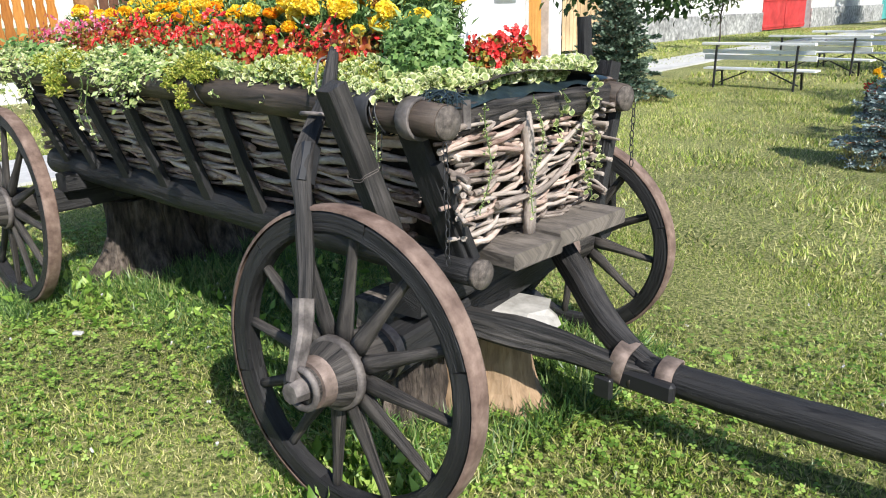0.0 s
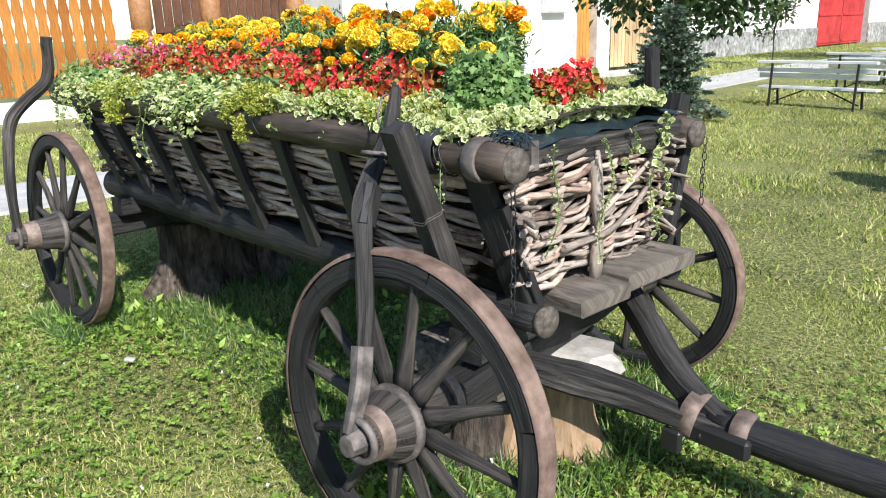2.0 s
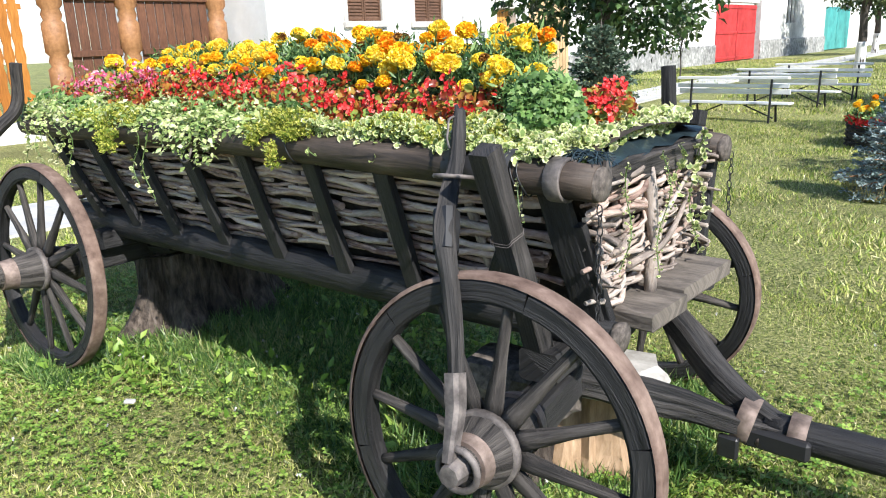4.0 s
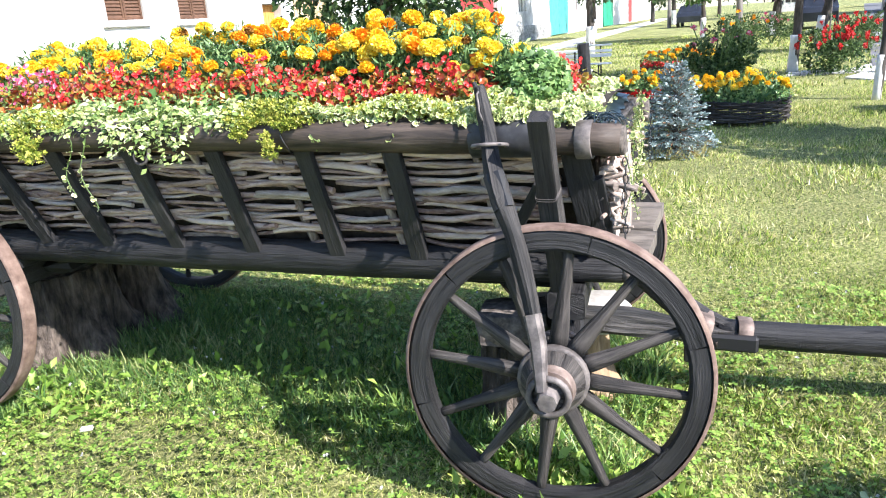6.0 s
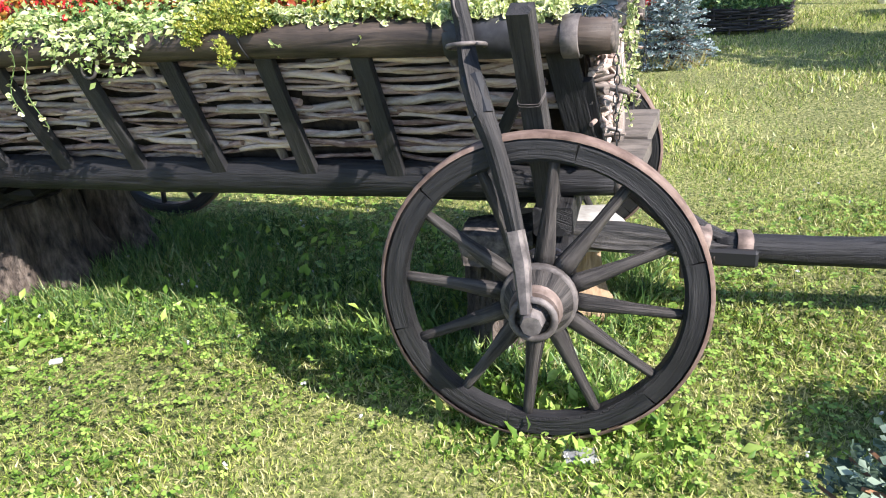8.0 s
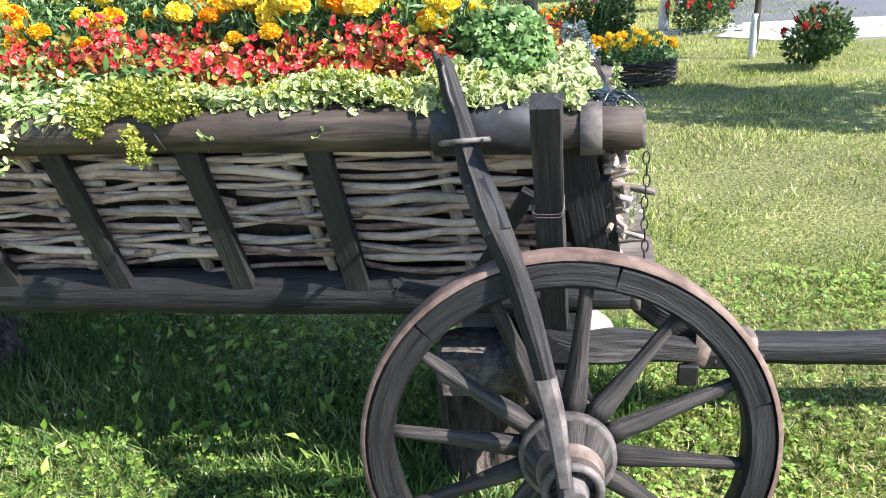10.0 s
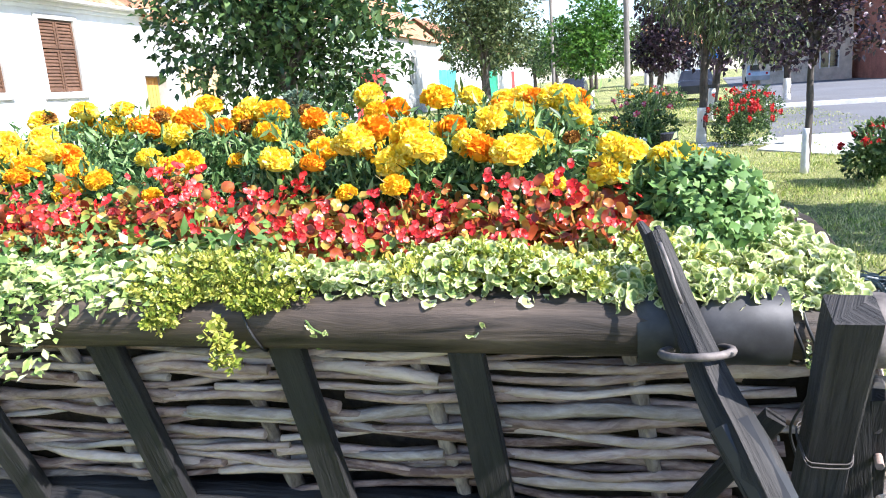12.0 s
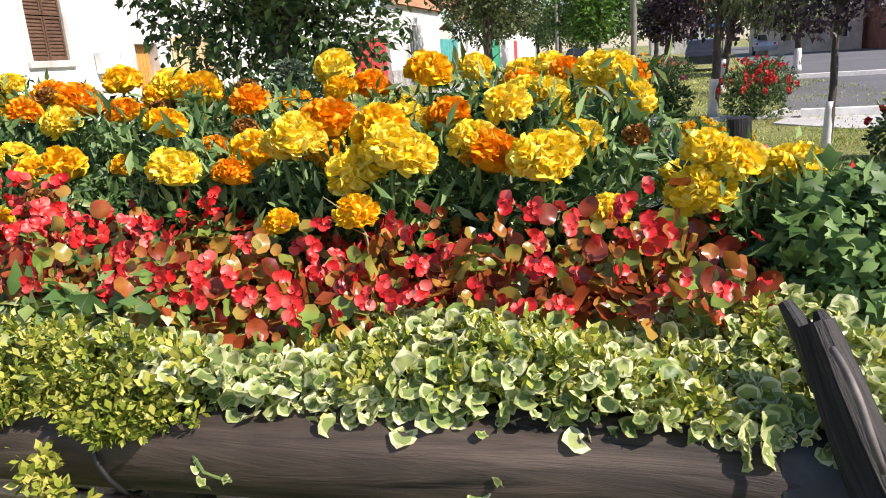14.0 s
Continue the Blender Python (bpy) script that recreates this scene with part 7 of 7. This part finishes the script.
# ---- street things ----
def car(at, turn, paint, label):
    e = thing("car", label, "car", at, turn)
    side = [(-2.1, 0.35), (-2.12, 0.75), (-1.95, 0.98), (-1.55, 1.05), (-1.0, 1.5), (0.7, 1.55), (1.6, 1.1), (2.0, 1.0), (2.1, 0.7), (2.05, 0.35)]
    V, F = [], []
    n = len(side)
    for y, inset in ((-0.85, 0.0), (-0.6, 0.0), (0.6, 0.0), (0.85, 0.0)):
        for x, z in side:
            k = 0.14 if (z > 1.2 and abs(y) > 0.7) else 0.0
            V.append((x, y - math.copysign(k, y), z - (0.05 if abs(y) > 0.7 and z > 0.9 else 0)))
    for i in range(3):
        for j in range(n):
            F.append((i * n + j, i * n + (j + 1) % n, (i + 1) * n + (j + 1) % n, (i + 1) * n + j))
    F += [tuple(range(n - 1, -1, -1)), tuple(range(3 * n, 4 * n))]
    put("body", arrays("body", V, F, paint), e)
    for y in (-0.865, 0.855):
        put("side_window", arrays("side_window", [(-0.85, y * 0.93, 1.08), (-0.7, y * 0.86, 1.42), (0.65, y * 0.86, 1.46), (1.3, y * 0.93, 1.1)], [(0, 1, 2, 3)], GLASS), e)
    put("rear_window", arrays("rear_window", [(1.62, -0.6, 1.13), (1.62, 0.6, 1.13), (0.85, 0.55, 1.51), (0.85, -0.55, 1.51)], [(0, 1, 2, 3)], GLASS), e, pose(0.03, 0, 0.02))
    tyre = lathe("wheel", [(0.0, -0.1), (0.2, -0.1), (0.22, -0.11), (0.32, -0.1), (0.33, 0.0), (0.32, 0.1), (0.0, 0.1)], RUBBER, 20)
    for x in (-1.3, 1.35):
        for y in (-0.8, 0.8):
            w = put("wheel", tyre, e, pose(x, y, 0.33))
            put("rim", lathe("rim", [(0.0, -0.112), (0.2, -0.112), (0.2, -0.105)], CAR_SILVER, 16), w)
    for y in (-0.7, 0.55):
        box("tail_light", 2.02, 2.11, y, y + 0.16, 0.78, 0.95, TAIL_RED, e, 0.01)


car((10.6, 64, 0), 262, CAR_SILVER, "silver car parked by the road")
car((3.6, 40, 0), 85, CAR_DARK, "dark car parked under the trees")
car((-3.6, 58, 0), 88, CAR_DARK, "dark car parked by the far beds")


def pole(at, h, r, label, wires=True):
    e = thing("utility_pole", label, "pole", at)
    put("post", log_mesh("post", (0, 0, -0.1), (0, 0, h), r, r * 0.75, POLE_WOOD, 0.03, n=10), e)
    put("cross_arm", beam_mesh("cross_arm", (-0.7, 0, h - 0.5), (0.7, 0, h - 0.5), 0.09, 0.1, POLE_WOOD, 0.02), e)
    for x in (-0.6, 0.0, 0.6):
        put("insulator", log_mesh("insulator", (x, 0, h - 0.45), (x, 0, h - 0.28), 0.04, 0.03, LIME, 0, n=8), e)
    if wires:
        for k, x in enumerate((-0.6, 0.0, 0.6)):
            pts = [(x - 40 * q, 30 * q, h - 0.3 - 2.2 * math.sin(math.pi * q) + q * 0.5) for q in np.linspace(0, 1, 16)]
            put("wire", sweep("wire", pts, ring_round(4, 0.012, 0.012), BLACK_METAL, seed=k), e)


pole((0.05, 31, 0), 7.6, 0.14, "weathered wooden utility pole with wires")
pole((-5.2, 58, 0), 8.0, 0.15, "far utility pole along the street", False)
sg = thing("road_sign", "blue road sign on a grey post", "sign", (3.2, 29, 0))
put("post", log_mesh("post", (0, 0, -0.05), (0, 0, 2.4), 0.03, 0.03, IRON_GREY, 0, n=8), sg)
box("panel", -0.4, 0.4, -0.03, -0.01, 1.9, 2.3, BLUE_PAINT, sg, 0.005)
box("bar", -0.3, 0.2, -0.036, -0.031, 2.07, 2.12, LIME, sg)


# ---- grass ----
def turf(name, area, n, hmin, hmax, template, mat, seed, skip=True, clump=0.35, label="", lean=0.55):
    rng = np.random.default_rng(seed)
    x0, x1, y0, y1 = area
    P = np.stack([rng.uniform(x0, x1, n), rng.uniform(y0, y1, n)], 1)
    patch = np.sin(P[:, 0] * 2.3 + 1.7 * np.sin(P[:, 1] * 1.1)) * np.sin(P[:, 1] * 2.9 + 1.3 * np.sin(P[:, 0] * 1.9))
    keep = rng.random(n) < 1 - clump * (0.5 - 0.5 * patch)
    P = P[keep]
    patch = patch[keep]
    keep = ~((P[:, 0] < -5.8) & (P[:, 0] > -7.4))
    P, patch = P[keep], patch[keep]
    m = len(P)
    H = rng.uniform(hmin, hmax, m) * (0.8 + 0.3 * patch)
    # longer grass under the wagon, where no mower reaches
    under = (P[:, 0] > -2.9) & (P[:, 0] < 0.25) & (P[:, 1] > -0.55) & (P[:, 1] < 0.95)
    H[under] *= 1.45
    D = np.stack([rng.normal(0, lean, m), rng.normal(0, lean, m), np.ones(m)], 1)
    put(name, scatter(name, template, np.c_[P, ground_z(P[:, 0], P[:, 1]) - 0.004], D, H, mat, seed), label=label, category="grass", kind="stuff")


turf("grass", (-4.6, 1.6, -1.9, 2.4), 230000, 0.012, 0.042, T_blade(0.14, 0.45), GRASS, 601, clump=0.15, label="short green lawn grass near the wagon")
# these longer blades carry part of the wagon's shade in their darker colour
turf("grass", (-3.2, 0.2, -0.42, 0.98), 52000, 0.03, 0.088, T_blade(0.065, 0.55), GRASS_LUSH_SHADE, 602, label="longer lush grass under the wagon, coloured darker for the shade there", lean=0.8)
turf("grass", (-2.95, -2.35, -0.85, -0.5), 2600, 0.05, 0.12, T_blade(0.06, 0.5), GRASS_LUSH_SHADE, 612, label="tall tufts round the rear wheel", lean=0.6)
turf("grass", (-0.35, 0.45, -0.8, -0.42), 1300, 0.02, 0.05, T_leaf(0.4, 0.1, 0.2), CLOVER, 613, label="tufts round the front wheel", lean=0.7)
turf("grass", (-10, 4, 2.4, 12), 160000, 0.03, 0.075, T_tri(0.2, 0.3), GRASS, 603, label="mown lawn grass behind the wagon")
turf("grass", (-12, -4.6, -3, 2.4), 60000, 0.03, 0.075, T_tri(0.22, 0.3), GRASS, 604, label="mown lawn grass beside the footpath")
turf("grass", (-13.5, 6, 12, 40), 70000, 0.05, 0.11, T_tri(0.35, 0.3), GRASS, 605, label="far lawn grass")
turf("dry_grass", (-4.6, 1.6, -1.9, 2.4), 42000, 0.015, 0.042, T_blade(0.14, 0.5), GRASS_DRY, 606, label="dry cut grass lying in the lawn", lean=1.6)
turf("dry_grass", (-12, 5, 2.4, 14), 50000, 0.03, 0.07, T_tri(0.25, 0.4), GRASS_DRY, 607, label="dry grass in the lawn", lean=1.2)
turf("clover", (-4.0, 1.5, -1.8, 2.2), 28000, 0.014, 0.026, T_trefoil(), CLOVER, 608, clump=1.0, label="clover leaves in the lawn", lean=0.5)


def raise_clover():
    rng = np.random.default_rng(609)
    n = 22000
    P = np.stack([rng.uniform(-4.0, 1.5, n), rng.uniform(-1.8, 1.6, n), rng.uniform(0.012, 0.04, n)], 1)
    patch = np.sin(P[:, 0] * 1.7 + 2) * np.sin(P[:, 1] * 2.3 + 1)
    P = P[rng.random(n) < 0.45 + 0.5 * patch]
    D = np.stack([rng.normal(0, 1, len(P)), rng.normal(0, 1, len(P)), rng.normal(0.1, 0.25, len(P))], 1)
    put("clover", scatter("clover", T_trefoil(), P, D, rng.uniform(0.014, 0.03, len(P)), CLOVER, 610, roll=0.4), label="clover leaves standing in the grass", category="clover", kind="stuff")
    n = 110
    Q = np.stack([rng.uniform(-3.5, 1.4, n), rng.uniform(-1.7, 2.0, n), rng.uniform(0.03, 0.055, n)], 1)
    put("clover_blossoms", scatter("clover_blossoms", T_round(0.3, 6), np.repeat(Q, 3, 0), rng.normal(0, 1, (3 * n, 3)), 0.010, TRASH, 611), label="small white clover blossoms", category="clover", kind="stuff")
    # broad weed leaves in the shade under the wagon and by the wheels
    n = 420
    W = np.vstack([np.stack([rng.uniform(-2.2, -0.2, n), rng.uniform(-0.3, 0.9, n), rng.uniform(0.0, 0.05, n)], 1),
                   np.stack([rng.normal(0.1, 0.25, n // 2), rng.normal(-0.55, 0.10, n // 2), rng.uniform(0.0, 0.05, n // 2)], 1),
                   np.stack([rng.normal(-2.5, 0.3, n // 2), rng.normal(-0.5, 0.12, n // 2), rng.uniform(0.0, 0.06, n // 2)], 1)])
    put("weeds", scatter("weeds", T_leaf(0.45, 0.1, 0.2), W, rng.normal(0, 0.9, (len(W), 3)) + np.array((0, 0, 0.7)), rng.uniform(0.03, 0.08, len(W)), CLOVER, 612), label="broad-leaved weeds in the grass",
        category="weeds", kind="stuff")


raise_clover()
